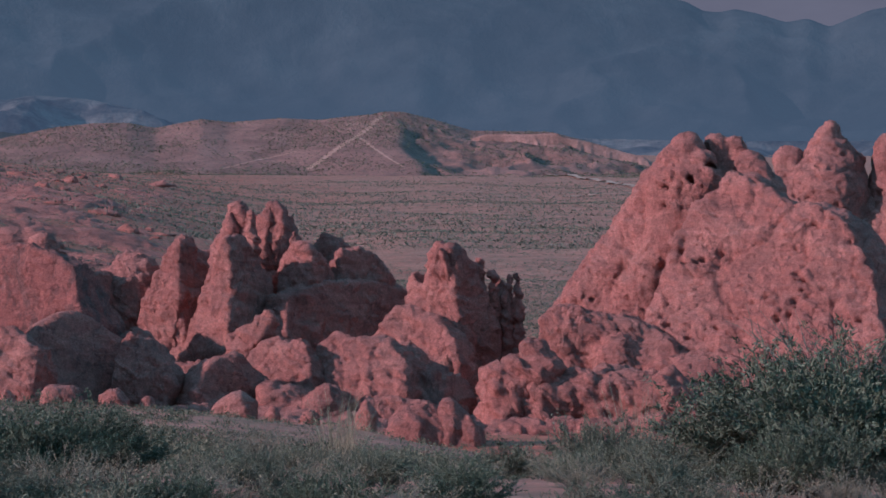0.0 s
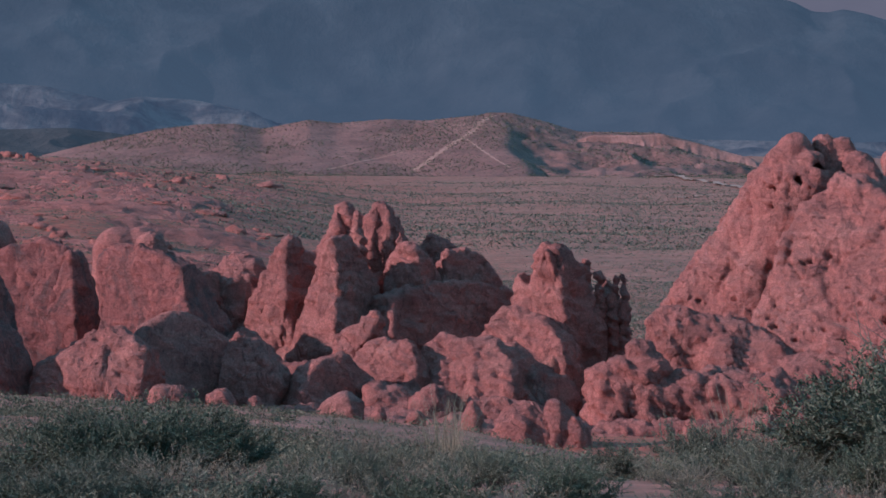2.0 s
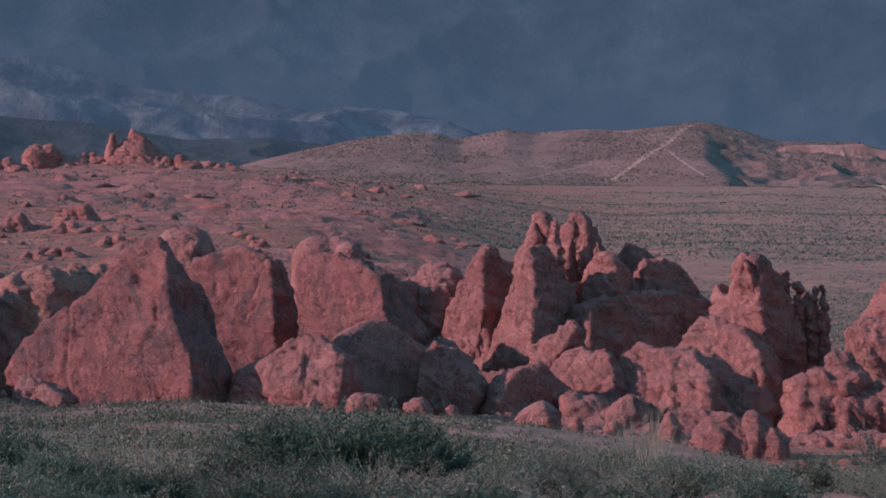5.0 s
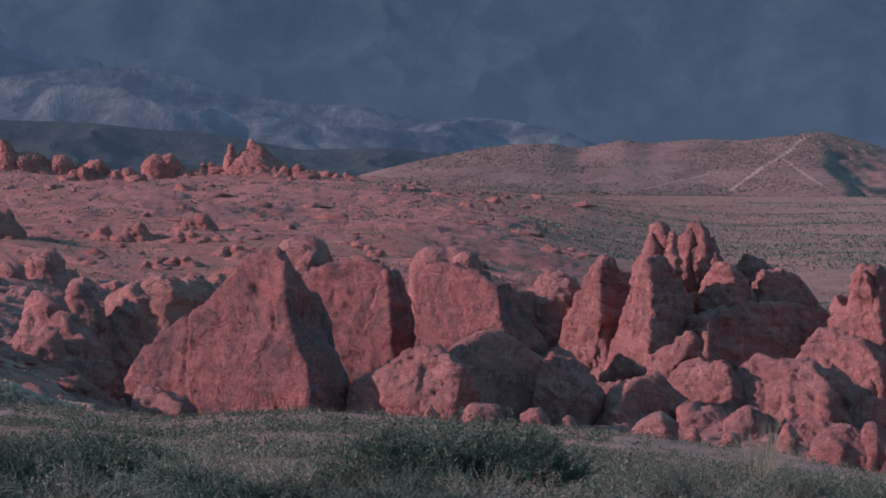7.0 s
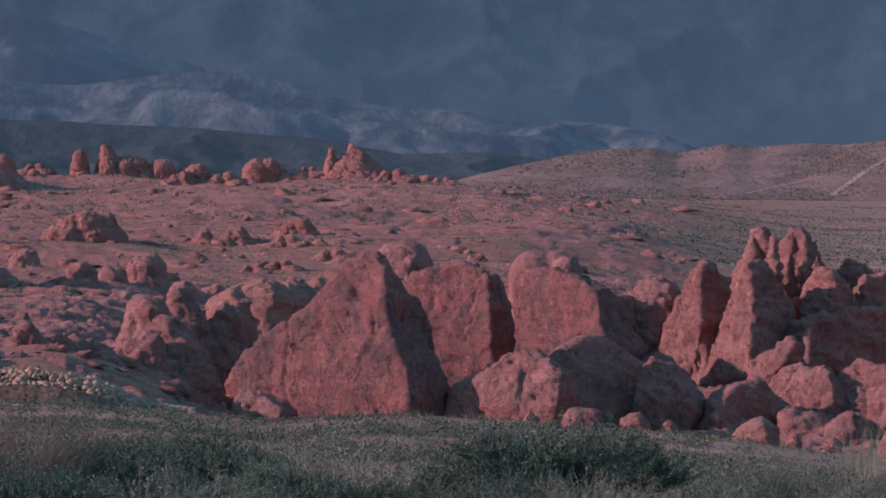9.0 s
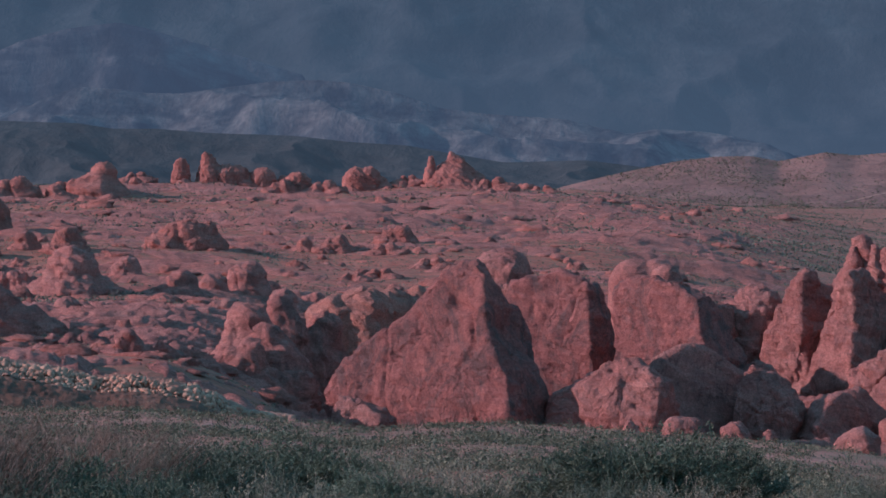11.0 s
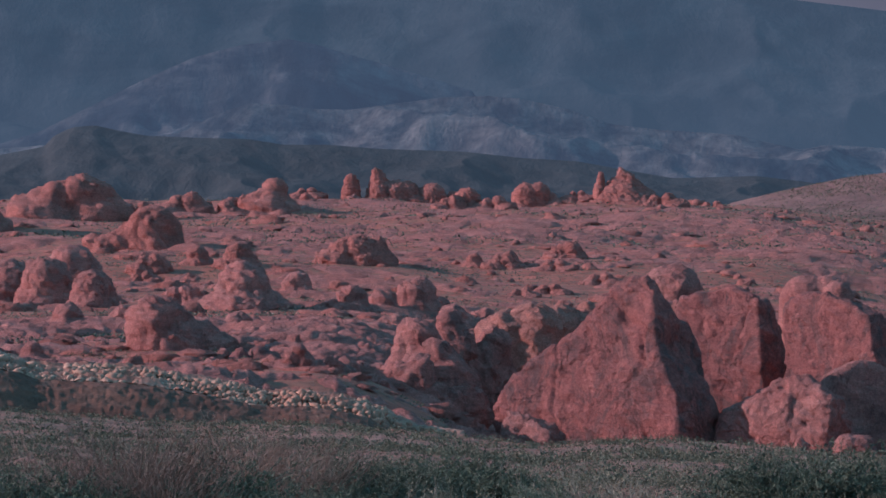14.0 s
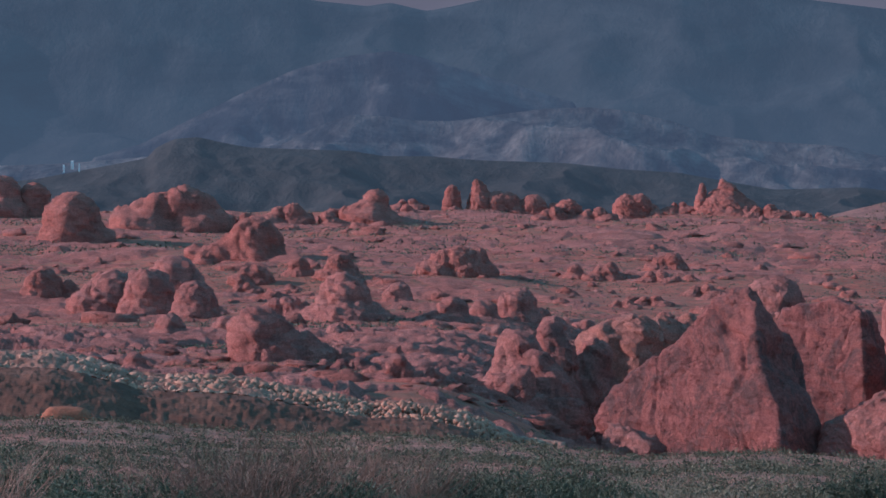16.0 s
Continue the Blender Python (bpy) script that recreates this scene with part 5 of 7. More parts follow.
boulder("boulder", "rounded red sandstone boulder on the red plain", 24.99, 405.0, [(0.01018, -18.29, 4.04, 0.0184, -14.57, 3.189, 0, 1)], group="boulders on the plain", step=0.33, facet=0.22, rough=0.72, grain=3.4, pits=0, cracks=0.34, beds=0.17, blocks=0.16, detail=0.272, material=RED, seed=36)
boulder("boulder", "rounded red sandstone boulder on the red plain", 24.34, 449.0, [(0.01712, -17.96, 4.479, -0.9021, -14.03, 3.536, 0, 1)], group="boulders on the plain", step=0.36, facet=0.22, rough=0.8, grain=3.77, pits=0, cracks=0.38, beds=0.19, blocks=0.16, detail=0.28, material=RED, seed=37)
boulder("boulder", "rounded red sandstone boulder on the red plain", 24.04, 371.0, [(-0.01552, -16.78, 2.878, -0.01109, -14.42, 2.272, 0, 1)], group="boulders on the plain", step=0.23, facet=0.22, rough=0.52, grain=2.42, pits=0, cracks=0.24, beds=0.12, blocks=0.16, detail=0.194, material=RED, seed=38)
boulder("boulder", "rounded red sandstone boulder on the red plain", 23.03, 503.0, [(-1.291, -19.27, 2.465, -0.8678, -17.65, 0.8383, 0, 1), (1.373, -18.62, 2.113, 1.024, -17.55, 1.048, 0, 1)], group="boulders on the plain", step=0.14, facet=0.22, rough=0.27, grain=1.26, pits=0, cracks=0.13, beds=0.06, blocks=0.16, detail=0.101, material=FAR_RED, seed=39)
boulder("boulder", "rounded red sandstone boulder on the red plain", 23.63, 377.0, [(-0.6129, -17.06, 1.232, -0.4019, -16.34, 0.5027, 0, 1), (0.716, -16.91, 1.056, 0.5422, -16.28, 0.6283, 0, 1)], group="boulders on the plain", step=0.14, facet=0.22, rough=0.16, grain=0.75, pits=0, cracks=0.08, beds=0.04, blocks=0.16, detail=0.06, material=RED, seed=40)
boulder("boulder", "rounded red sandstone boulder on the red plain", 20.89, 365.0, [(0, -16.72, 5.259, 0, -13.83, 2.89, 0, 1)], group="boulders on the plain", step=0.33, facet=0.22, rough=0.74, grain=3.47, pits=0.5, cracks=0.35, beds=0.17, blocks=0.16, detail=0.277, material=RED, seed=41)
boulder("boulder", "rounded red sandstone boulder on the red plain", 19.76, 447.0, [(0.02724, -18.43, 2.477, 0.02784, -16.66, 1.769, 0, 1)], group="boulders on the plain", step=0.2, facet=0.22, rough=0.44, grain=2.09, pits=0, cracks=0.21, beds=0.1, blocks=0.16, detail=0.167, material=RED, seed=42)
boulder("boulder", "rounded red sandstone boulder on the red plain", 18.62, 368.0, [(-0.012, -17.48, 2.855, -0.01212, -15.79, 1.687, 0, 1)], group="boulders on the plain", step=0.19, facet=0.22, rough=0.43, grain=2.02, pits=0, cracks=0.2, beds=0.1, blocks=0.16, detail=0.162, material=RED, seed=43)
boulder("boulder", "rounded red sandstone boulder on the red plain", 17.97, 375.0, [(0.03334, -17.97, 2.494, 0.03287, -16.4, 1.562, 0, 1)], group="boulders on the plain", step=0.18, facet=0.22, rough=0.4, grain=1.88, pits=0, cracks=0.19, beds=0.09, blocks=0.16, detail=0.15, material=RED, seed=44)
boulder("boulder", "rounded red sandstone boulder on the red plain", 17.25, 381.0, [(0.0102, -18.41, 2.956, 0.008651, -15.66, 2.334, 0, 1)], group="boulders on the plain", step=0.24, facet=0.22, rough=0.53, grain=2.49, pits=0, cracks=0.25, beds=0.12, blocks=0.16, detail=0.199, material=RED, seed=45)
boulder("boulder", "rounded red sandstone boulder on the red plain", 16.77, 392.0, [(-0.007553, -18.93, 1.738, -0.008392, -17.79, 1.143, 0, 1)], group="boulders on the plain", step=0.14, facet=0.22, rough=0.29, grain=1.37, pits=0, cracks=0.14, beds=0.07, blocks=0.16, detail=0.11, material=RED, seed=46)
boulder("boulder", "rounded red sandstone boulder on the red plain", 22.2, 369.0, [(-1.401, -17.08, 2.712, -0.9352, -15.48, 1.107, 0, 1), (1.536, -16.73, 2.325, 1.151, -15.35, 1.384, 0, 1)], group="boulders on the plain", step=0.16, facet=0.22, rough=0.35, grain=1.66, pits=0, cracks=0.17, beds=0.08, blocks=0.16, detail=0.133, material=RED, seed=47)
boulder("boulder", "rounded red sandstone boulder on the red plain", 19.1, 365.0, [(-0.6117, -17.21, 1.192, -0.4071, -16.57, 0.5475, 0, 1), (0.6838, -17.18, 1.022, 0.5134, -16.5, 0.6844, 0, 1)], group="boulders on the plain", step=0.14, facet=0.22, rough=0.17, grain=0.82, pits=0, cracks=0.08, beds=0.04, blocks=0.16, detail=0.066, material=RED, seed=48)
boulder("boulder", "rounded red sandstone boulder on the red plain", 21.54, 368.0, [(-0.6584, -16.85, 1.202, -0.452, -16.14, 0.4907, 0, 1), (0.6449, -16.69, 1.03, 0.474, -16.08, 0.6133, 0, 1)], group="boulders on the plain", step=0.14, facet=0.22, rough=0.16, grain=0.74, pits=0, cracks=0.07, beds=0.04, blocks=0.16, detail=0.059, material=RED, seed=49)
boulder("boulder", "rounded red sandstone boulder on the red plain", 22.44, 216.0, [(0, -13.39, 2.633, -0.8967, -11.06, 2.079, 0, 1), (3.365, -13.63, 1.8, 2.468, -12.05, 1.08, 0, 1)], group="boulders on the plain", step=0.21, facet=0.22, rough=0.47, grain=2.22, pits=0, cracks=0.22, beds=0.11, blocks=0.16, detail=0.177, material=RED, seed=50)
boulder("boulder", "rounded red sandstone boulder on the red plain", 24.57, 297.0, [(-0.03101, -15.89, 2.633, -0.02814, -14.5, 1.392, 0, 1)], group="boulders on the plain", step=0.16, facet=0.22, rough=0.36, grain=1.67, pits=0, cracks=0.17, beds=0.08, blocks=0.16, detail=0.134, material=RED, seed=51)
boulder("boulder", "rounded red sandstone boulder on the red plain", 23.39, 299.0, [(-0.005206, -16.02, 1.988, 0, -14.78, 1.246, 0, 1)], group="boulders on the plain", step=0.14, facet=0.22, rough=0.32, grain=1.5, pits=0, cracks=0.15, beds=0.07, blocks=0.16, detail=0.12, material=RED, seed=52)
boulder("boulder", "rounded red sandstone boulder on the red plain", 25.28, 199.0, [(-0.02149, -12.9, 1.103, -0.01995, -12.24, 0.6633, 0, 1)], group="boulders on the plain", step=0.14, facet=0.22, rough=0.17, grain=0.8, pits=0, cracks=0.08, beds=0.04, blocks=0.16, detail=0.064, material=RED, seed=53)
boulder("boulder", "rounded red sandstone boulder on the red plain", 21.01, 268.0, [(0, -14.96, 1.782, 0, -13.89, 1.061, 0, 1)], group="boulders on the plain", step=0.14, facet=0.22, rough=0.27, grain=1.27, pits=0, cracks=0.13, beds=0.06, blocks=0.16, detail=0.102, material=RED, seed=54)
boulder("boulder", "rounded red sandstone boulder on the red plain", 20.05, 265.0, [(-0.5818, -15.24, 1.082, -0.3959, -14.51, 0.3533, 0, 1), (0.5937, -14.95, 0.9275, 0.4392, -14.46, 0.4417, 0, 1)], group="boulders on the plain", step=0.14, facet=0.22, rough=0.11, grain=0.53, pits=0, cracks=0.05, beds=0.03, blocks=0.16, detail=0.042, material=RED, seed=55)
boulder("boulder", "rounded red sandstone boulder on the red plain", 20.77, 196.0, [(-0.9131, -13.71, 1.761, -0.6103, -12.34, 0.392, 0, 1), (0.9989, -13.31, 1.509, 0.7479, -12.29, 0.49, 0, 1)], group="boulders on the plain", step=0.14, facet=0.22, rough=0.12, grain=0.59, pits=0, cracks=0.06, beds=0.03, blocks=0.16, detail=0.047, material=VARNISHED, seed=56)
boulder("boulder", "rounded red sandstone boulder on the red plain", 11.85, 270, [(0.008519, -11.05, 1.915, -0.5492, -9.825, 1.238, 0, 1)], group="boulders on the plain", step=0.14, facet=0.22, rough=0.32, grain=1.49, pits=0, cracks=0.15, beds=0.07, blocks=0.16, detail=0.119, material=RED, seed=57)
boulder("boulder", "rounded red sandstone boulder on the red plain", 27.28, 327.0, [(-2.165, -20.12, 4.273, -1.437, -16.28, 0.3815, 0, 1), (2.381, -19.42, 3.662, 1.791, -16.25, 0.4769, 0, 1)], group="boulders on the plain", step=0.14, facet=0.22, rough=0.12, grain=0.57, pits=0, cracks=0.06, beds=0.03, blocks=0.16, detail=0.046, material=RED, seed=58)
boulder("boulder", "rounded red sandstone boulder on the red plain", 18.62, 229.0, [(-1.163, -15.82, 2.244, -0.7775, -13.88, 0.3053, 0, 1), (1.277, -15.39, 1.924, 0.9555, -13.84, 0.3817, 0, 1)], group="boulders on the plain", step=0.14, facet=0.22, rough=0.1, grain=0.46, pits=0, cracks=0.05, beds=0.02, blocks=0.16, detail=0.037, material=RED, seed=59)
boulder("boulder", "rounded red sandstone boulder on the red plain", 17.79, 328.0, [(-0.8021, -17.84, 1.607, -0.5267, -16.89, 0.656, 0, 1), (0.9438, -17.63, 1.378, 0.7138, -16.81, 0.82, 0, 1)], group="boulders on the plain", step=0.14, facet=0.22, rough=0.21, grain=0.98, pits=0, cracks=0.1, beds=0.05, blocks=0.16, detail=0.079, material=RED, seed=60)
boulder("boulder", "rounded red sandstone boulder on the red plain", 19.1, 295.0, [(-0.6187, -16.23, 1.205, -0.4119, -15.42, 0.3933, 0, 1), (0.6903, -15.91, 1.032, 0.5181, -15.37, 0.4917, 0, 1)], group="boulders on the plain", step=0.14, facet=0.22, rough=0.13, grain=0.59, pits=0, cracks=0.06, beds=0.03, blocks=0.16, detail=0.047, material=RED, seed=61)
boulder("boulder", "rounded red sandstone boulder on the red plain", 16.47, 367.0, [(-0.01685, -19.71, 2.441, -0.01814, -18.18, 1.529, 0, 1)], group="boulders on the plain", step=0.18, facet=0.22, rough=0.39, grain=1.84, pits=0, cracks=0.18, beds=0.09, blocks=0.16, detail=0.147, material=RED, seed=62)
boulder("boulder", "rounded red sandstone boulder on the red plain", 15.88, 388.0, [(-0.7908, -20.02, 1.584, -0.5206, -19.15, 0.776, 0, 1), (0.9262, -20.02, 1.358, 0.6993, -19.05, 0.97, 0, 1)], group="boulders on the plain", step=0.14, facet=0.22, rough=0.25, grain=1.16, pits=0, cracks=0.12, beds=0.06, blocks=0.16, detail=0.093, material=RED, seed=63)
boulder("boulder", "rounded red sandstone boulder on the red plain", 8.86, 300, [(-1.099, -12.99, 2.205, -0.7273, -11.04, 0.25, 0, 1), (1.28, -12.58, 1.89, 0.9628, -11, 0.3125, 0, 1)], group="boulders on the plain", step=0.14, facet=0.22, rough=0.08, grain=0.38, pits=0, cracks=0.04, beds=0.02, blocks=0.16, detail=0.03, material=RED, seed=64)
boulder("boulder", "rounded red sandstone boulder on the red plain", 8.38, 290, [(0, -12.02, 1.286, 0, -11.3, 0.725, 0, 1)], group="boulders on the plain", step=0.14, facet=0.22, rough=0.18, grain=0.87, pits=0, cracks=0.09, beds=0.04, blocks=0.16, detail=0.07, material=RED, seed=65)
boulder("boulder", "rounded red sandstone boulder on the red plain", 21.49, 200, [(-0.7485, -13.86, 1.47, -0.4958, -12.79, 0.4, 0, 1), (0.8463, -13.51, 1.26, 0.6371, -12.74, 0.5, 0, 1)], group="boulders on the plain", step=0.14, facet=0.22, rough=0.13, grain=0.6, pits=0, cracks=0.06, beds=0.03, blocks=0.16, detail=0.048, material=RED, seed=66)
boulder("boulder", "rounded red sandstone boulder on the red plain", 22.44, 185, [(-0.6255, -13.95, 1.209, -0.4177, -13.05, 0.3083, 0, 1), (0.6837, -13.66, 1.036, 0.5122, -13.01, 0.3854, 0, 1)], group="boulders on the plain", step=0.14, facet=0.22, rough=0.1, grain=0.46, pits=0, cracks=0.05, beds=0.02, blocks=0.16, detail=0.037, material=RED, seed=67)
boulder("boulder", "rounded red sandstone boulder on the red plain", 19.94, 200, [(-0.5752, -13.48, 1.143, -0.3788, -12.77, 0.4333, 0, 1), (0.6672, -13.26, 0.98, 0.5039, -12.71, 0.5417, 0, 1)], group="boulders on the plain", step=0.14, facet=0.22, rough=0.14, grain=0.65, pits=0, cracks=0.07, beds=0.03, blocks=0.16, detail=0.052, material=RED, seed=68)
boulder("boulder", "rounded red sandstone boulder on the red plain", 19.46, 180, [(-0.449, -13.06, 0.882, -0.2975, -12.55, 0.45, 0, 1), (0.5097, -13.06, 0.756, 0.3837, -12.49, 0.5625, 0, 1)], group="boulders on the plain", step=0.14, facet=0.22, rough=0.14, grain=0.68, pits=0, cracks=0.07, beds=0.03, blocks=0.16, detail=0.054, material=RED, seed=69)
boulder("boulder", "rounded red sandstone boulder on the red plain", 18.74, 178, [(0, -12.91, 0.9864, 0, -12.24, 0.6675, 0, 1)], group="boulders on the plain", step=0.14, facet=0.22, rough=0.17, grain=0.8, pits=0, cracks=0.08, beds=0.04, blocks=0.16, detail=0.064, material=RED, seed=70)
boulder("sand_mound", "low mound of orange sand in the wash", 26.69, 126, [(-0.5395, -10.56, 0.6825, 0.4924, -10.57, 0.63, 0, 1.2)], material=ORANGE, step=0.1, rough=0.05, grain=1.0, facet=0, blocks=0, cracks=0, detail=0.02, beds=0.02, seed=71)



# ---- hills and mountains ----
def profile(points):
    """Bearings (ascending) and the slopes at which the skyline stands above eye level."""
    return np.array(sorted(points)).T


def ranges(name, label, points, near, crest, far, material, base, ribs=8.0, rib_size=60.0, step=0.04, seed=3, extra=None, kind="structure", calm=None, soften=0.3):
    """A chain of hills: crest heights along the bearing, ribbed slopes that fall to either side."""
    b0, s0 = profile(points)
    b = np.arange(b0[0], b0[-1], 0.03)
    k = np.hanning(round(soften / 0.03) | 1)
    s = np.convolve(np.pad(np.interp(b, b0, s0), len(k) // 2, mode="edge"), k / k.sum(), "valid")
    bear = np.arange(b[0], b[-1] + step, step)
    rad = np.concatenate([np.linspace(near, crest, 60), np.linspace(crest, far, 24)[1:]])

    def height(x, y):
        r = np.hypot(x, y)
        ang = np.degrees(np.arctan2(-x, y))
        p = np.stack([x.ravel(), y.ravel(), 0 * x.ravel()], 1)
        top = EYE + crest * np.interp(ang, b, s)
        u = np.where(r < crest, (crest - r) / (crest - near), (r - crest) / (far - crest))
        u = np.clip(u, 0, 1)
        low = base
        ridge = 1 - np.abs(fractal(p, rib_size, 4, seed)).reshape(x.shape)
        fall = (1 - u) ** 1.25
        z = low + (top - low) * fall
        quiet = 1.0 if calm is None else 1 - 0.85 * smooth(calm[0], calm[1], ang)
        z = z + quiet * ribs * (ridge - 0.7) * np.sin(np.pi * np.clip(u, 0, 1)) ** 0.7
        edge = smooth(b[0], b[0] + 0.8, ang) * (1 - smooth(b[-1] - 0.8, b[-1], ang))
        z = low + (z - low) * edge
        return z if extra is None else np.maximum(z, extra(x, y, r, ang))

    return tagged(new(name, polar_sheet(name, bear, rad, height, material)), label, "hill", kind=kind), height


HILL = soil("hill_soil", (0.25, 0.104, 0.083), (0.31, 0.132, 0.105), (0.185, 0.08, 0.064), (0.11, 0.072, 0.06), 0.8, 0.6)
TRAIL = soil("trail_dust", (0.42, 0.195, 0.145), (0.47, 0.23, 0.175), (0.35, 0.16, 0.118), (0.32, 0.145, 0.108), 1.0, 0.2)
TRACK = soil("track_dust", (0.4, 0.22, 0.16), (0.45, 0.26, 0.2), (0.34, 0.18, 0.13), (0.3, 0.16, 0.12), 1.0, 0.3)
PEAK, SPUR = (1.12, 0.0073), (0.67, -0.0135)


def spur_height(x, y, r, ang):
    """A spur that runs from the summit towards the viewpoint, gentle on one side and steep on the other."""
    u = np.clip((2000 - r) / 240, 0, 1)
    mid = PEAK[0] + (SPUR[0] - PEAK[0]) * u
    side = np.radians(ang - mid) * r
    top = EYE + 2000 * PEAK[1] - (2000 * PEAK[1] + 28) * u
    side = side + 7 * np.sin(u * 9.0) * u
    flank = np.where(side > 0, 0.13 * side, -0.55 * side)
    flank = np.sqrt(flank**2 + 9.0) - 3.0
    p = np.stack([x.ravel(), y.ravel(), 0 * x.ravel()], 1)
    gully = np.abs(fractal(p * (1.0, 0.3, 1), 26.0, 3, 77)).reshape(x.shape)
    return top - flank - 3.5 * gully * smooth(0, 30, -side) - 60 * smooth(1995, 2030, r)


hill_points = [(11.39, -0.0111), (10.91, -0.0090), (9.61, -0.0035), (8.19, 0.0017), (7.35, 0.0034), (6.64, 0.0036), (6.04, 0.0017), (5.09, 0.0050), (4.49, 0.0038), (3.42, 0.0053), (2.47, 0.0046), (1.75, 0.0055), (1.28, 0.0077), (0.86, 0.0077), (0.09, 0.0044), (-0.62, 0.0007), (-1.44, 0.0005), (-2.27, 0.0003), (-2.97, -0.0028), (-3.67, -0.0063), (-4.36, -0.0104), (-5.54, -0.0114)]
hill, hill_height = ranges("hill", "bare rounded brown desert hill with a worn trail", hill_points, 1760, 2000, 2400, HILL, -30.0, 7.5, 38.0, 0.03, 4, spur_height, calm=(0.6, 1.6))


CLIFF = soil("cliff_rock", (0.33, 0.145, 0.115), (0.4, 0.185, 0.15), (0.25, 0.11, 0.085), (0.2, 0.09, 0.07), 0.6, 0.3)
ranges("cliff", "pale pink ribbed cliff at the end of the hill", [(0.17, -0.0104), (-0.61, -0.0023), (-0.91, -0.0006), (-1.74, -0.0006), (-2.40, -0.0002), (-2.57, -0.0019), (-2.93, -0.0029), (-3.29, -0.0044), (-3.65, -0.0064), (-4.12, -0.0085), (-4.95, -0.0101)], 1930, 1952, 2010, CLIFF, -34.0, 10.0, 18.0, 0.012, 61, soften=0.15)


def ribbon(name, label, points, width, height, material, lift=0.35):
    """A worn path draped over the ground through points (bearing, distance)."""
    pts = np.array([spot(*p) for p in points])
    t = np.linspace(0, len(pts) - 1, 24 * len(pts))
    c = np.stack([np.interp(t, np.arange(len(pts)), pts[:, i]) for i in (0, 1)], 1)
    k = np.ones(15) / 15
    c = np.stack([np.convolve(np.pad(c[:, i], 7, mode="edge"), k, "valid") for i in (0, 1)], 1)
    n = np.gradient(c, axis=0)
    n = np.stack([-n[:, 1], n[:, 0]], 1) / np.maximum(np.hypot(*n.T), 1e-6)[:, None]
    w = width * (0.5 + 0.2 * np.sin(np.arange(len(c)) * 0.7))[:, None]
    rows = [c + n * w * s for s in (-1, -0.33, 0.33, 1)]
    v = np.concatenate([np.column_stack([q, height(q[:, 0], q[:, 1]) + lift]) for q in rows])
    i = np.arange(len(c) * 4).reshape(4, len(c))
    faces = np.stack([i[:-1, :-1], i[:-1, 1:], i[1:, 1:], i[1:, :-1]], -1).reshape(-1, 4)
    return tagged(new(name, mesh_of(name, v, faces, material)), label, "trail", kind="structure")


def on_hill(bearing, slope):
    """Bearing and distance at which a line of sight with this slope first meets the hill."""
    b = radians(bearing)
    r = np.arange(1762.0, 2010.0, 2.0)
    z = hill_height((-r * math.sin(b)).reshape(1, -1), (r * math.cos(b)).reshape(1, -1))[0]
    over = np.nonzero(z > EYE + r * slope)[0]
    return bearing, float(r[over[0]]) if len(over) else 2000.0


ribbon("trail", "pale worn foot trail climbing the hill", [on_hill(*p) for p in ((1.17, 0.0067), (1.42, 0.0044), (1.62, 0.0006), (1.86, -0.0019), (2.13, -0.0048), (2.43, -0.0085), (2.67, -0.0116), (2.85, -0.0139))], 4.4, hill_height, TRAIL, 0.15)
ribbon("trail", "faint pale trail down the spur", [on_hill(*p) for p in ((1.76, -0.0019), (1.48, -0.0056), (1.12, -0.0098), (0.81, -0.0129))], 1.8, hill_height, TRAIL, 0.15)
ribbon("trail", "faint pale trail along the hill foot", [on_hill(*p) for p in ((3.03, -0.0068), (3.74, -0.0095), (4.33, -0.0120), (4.69, -0.0133))], 1.8, hill_height, TRAIL, 0.15)
ribbon("track", "pale dirt track across the scrub plain", [(-1.44, 2051), (-2.10, 1846), (-2.81, 1709), (-3.53, 1533), (-4.12, 1400)], 4.5, ground, TRACK, 0.9)
ribbon("track", "faint dirt track on the plain", [(-2.58, 1179), (-3.29, 1219), (-4.12, 1216)], 2.5, ground, TRACK, 0.8)

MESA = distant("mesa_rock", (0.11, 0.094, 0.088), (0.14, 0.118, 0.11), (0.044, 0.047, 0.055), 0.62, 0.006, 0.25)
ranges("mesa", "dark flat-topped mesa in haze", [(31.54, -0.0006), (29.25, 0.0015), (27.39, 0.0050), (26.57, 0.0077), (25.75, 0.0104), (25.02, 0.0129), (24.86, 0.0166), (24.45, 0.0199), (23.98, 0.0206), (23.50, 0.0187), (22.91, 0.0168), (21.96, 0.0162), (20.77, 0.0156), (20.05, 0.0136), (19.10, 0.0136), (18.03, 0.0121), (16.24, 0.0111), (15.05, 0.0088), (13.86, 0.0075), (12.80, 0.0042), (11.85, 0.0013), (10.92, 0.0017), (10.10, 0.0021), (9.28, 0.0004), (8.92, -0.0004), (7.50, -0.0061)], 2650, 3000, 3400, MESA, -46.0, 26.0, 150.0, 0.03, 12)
# the pale second colour paints sun patches on foothills and spur
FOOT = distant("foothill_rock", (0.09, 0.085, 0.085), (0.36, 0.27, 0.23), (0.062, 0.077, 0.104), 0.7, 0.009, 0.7)
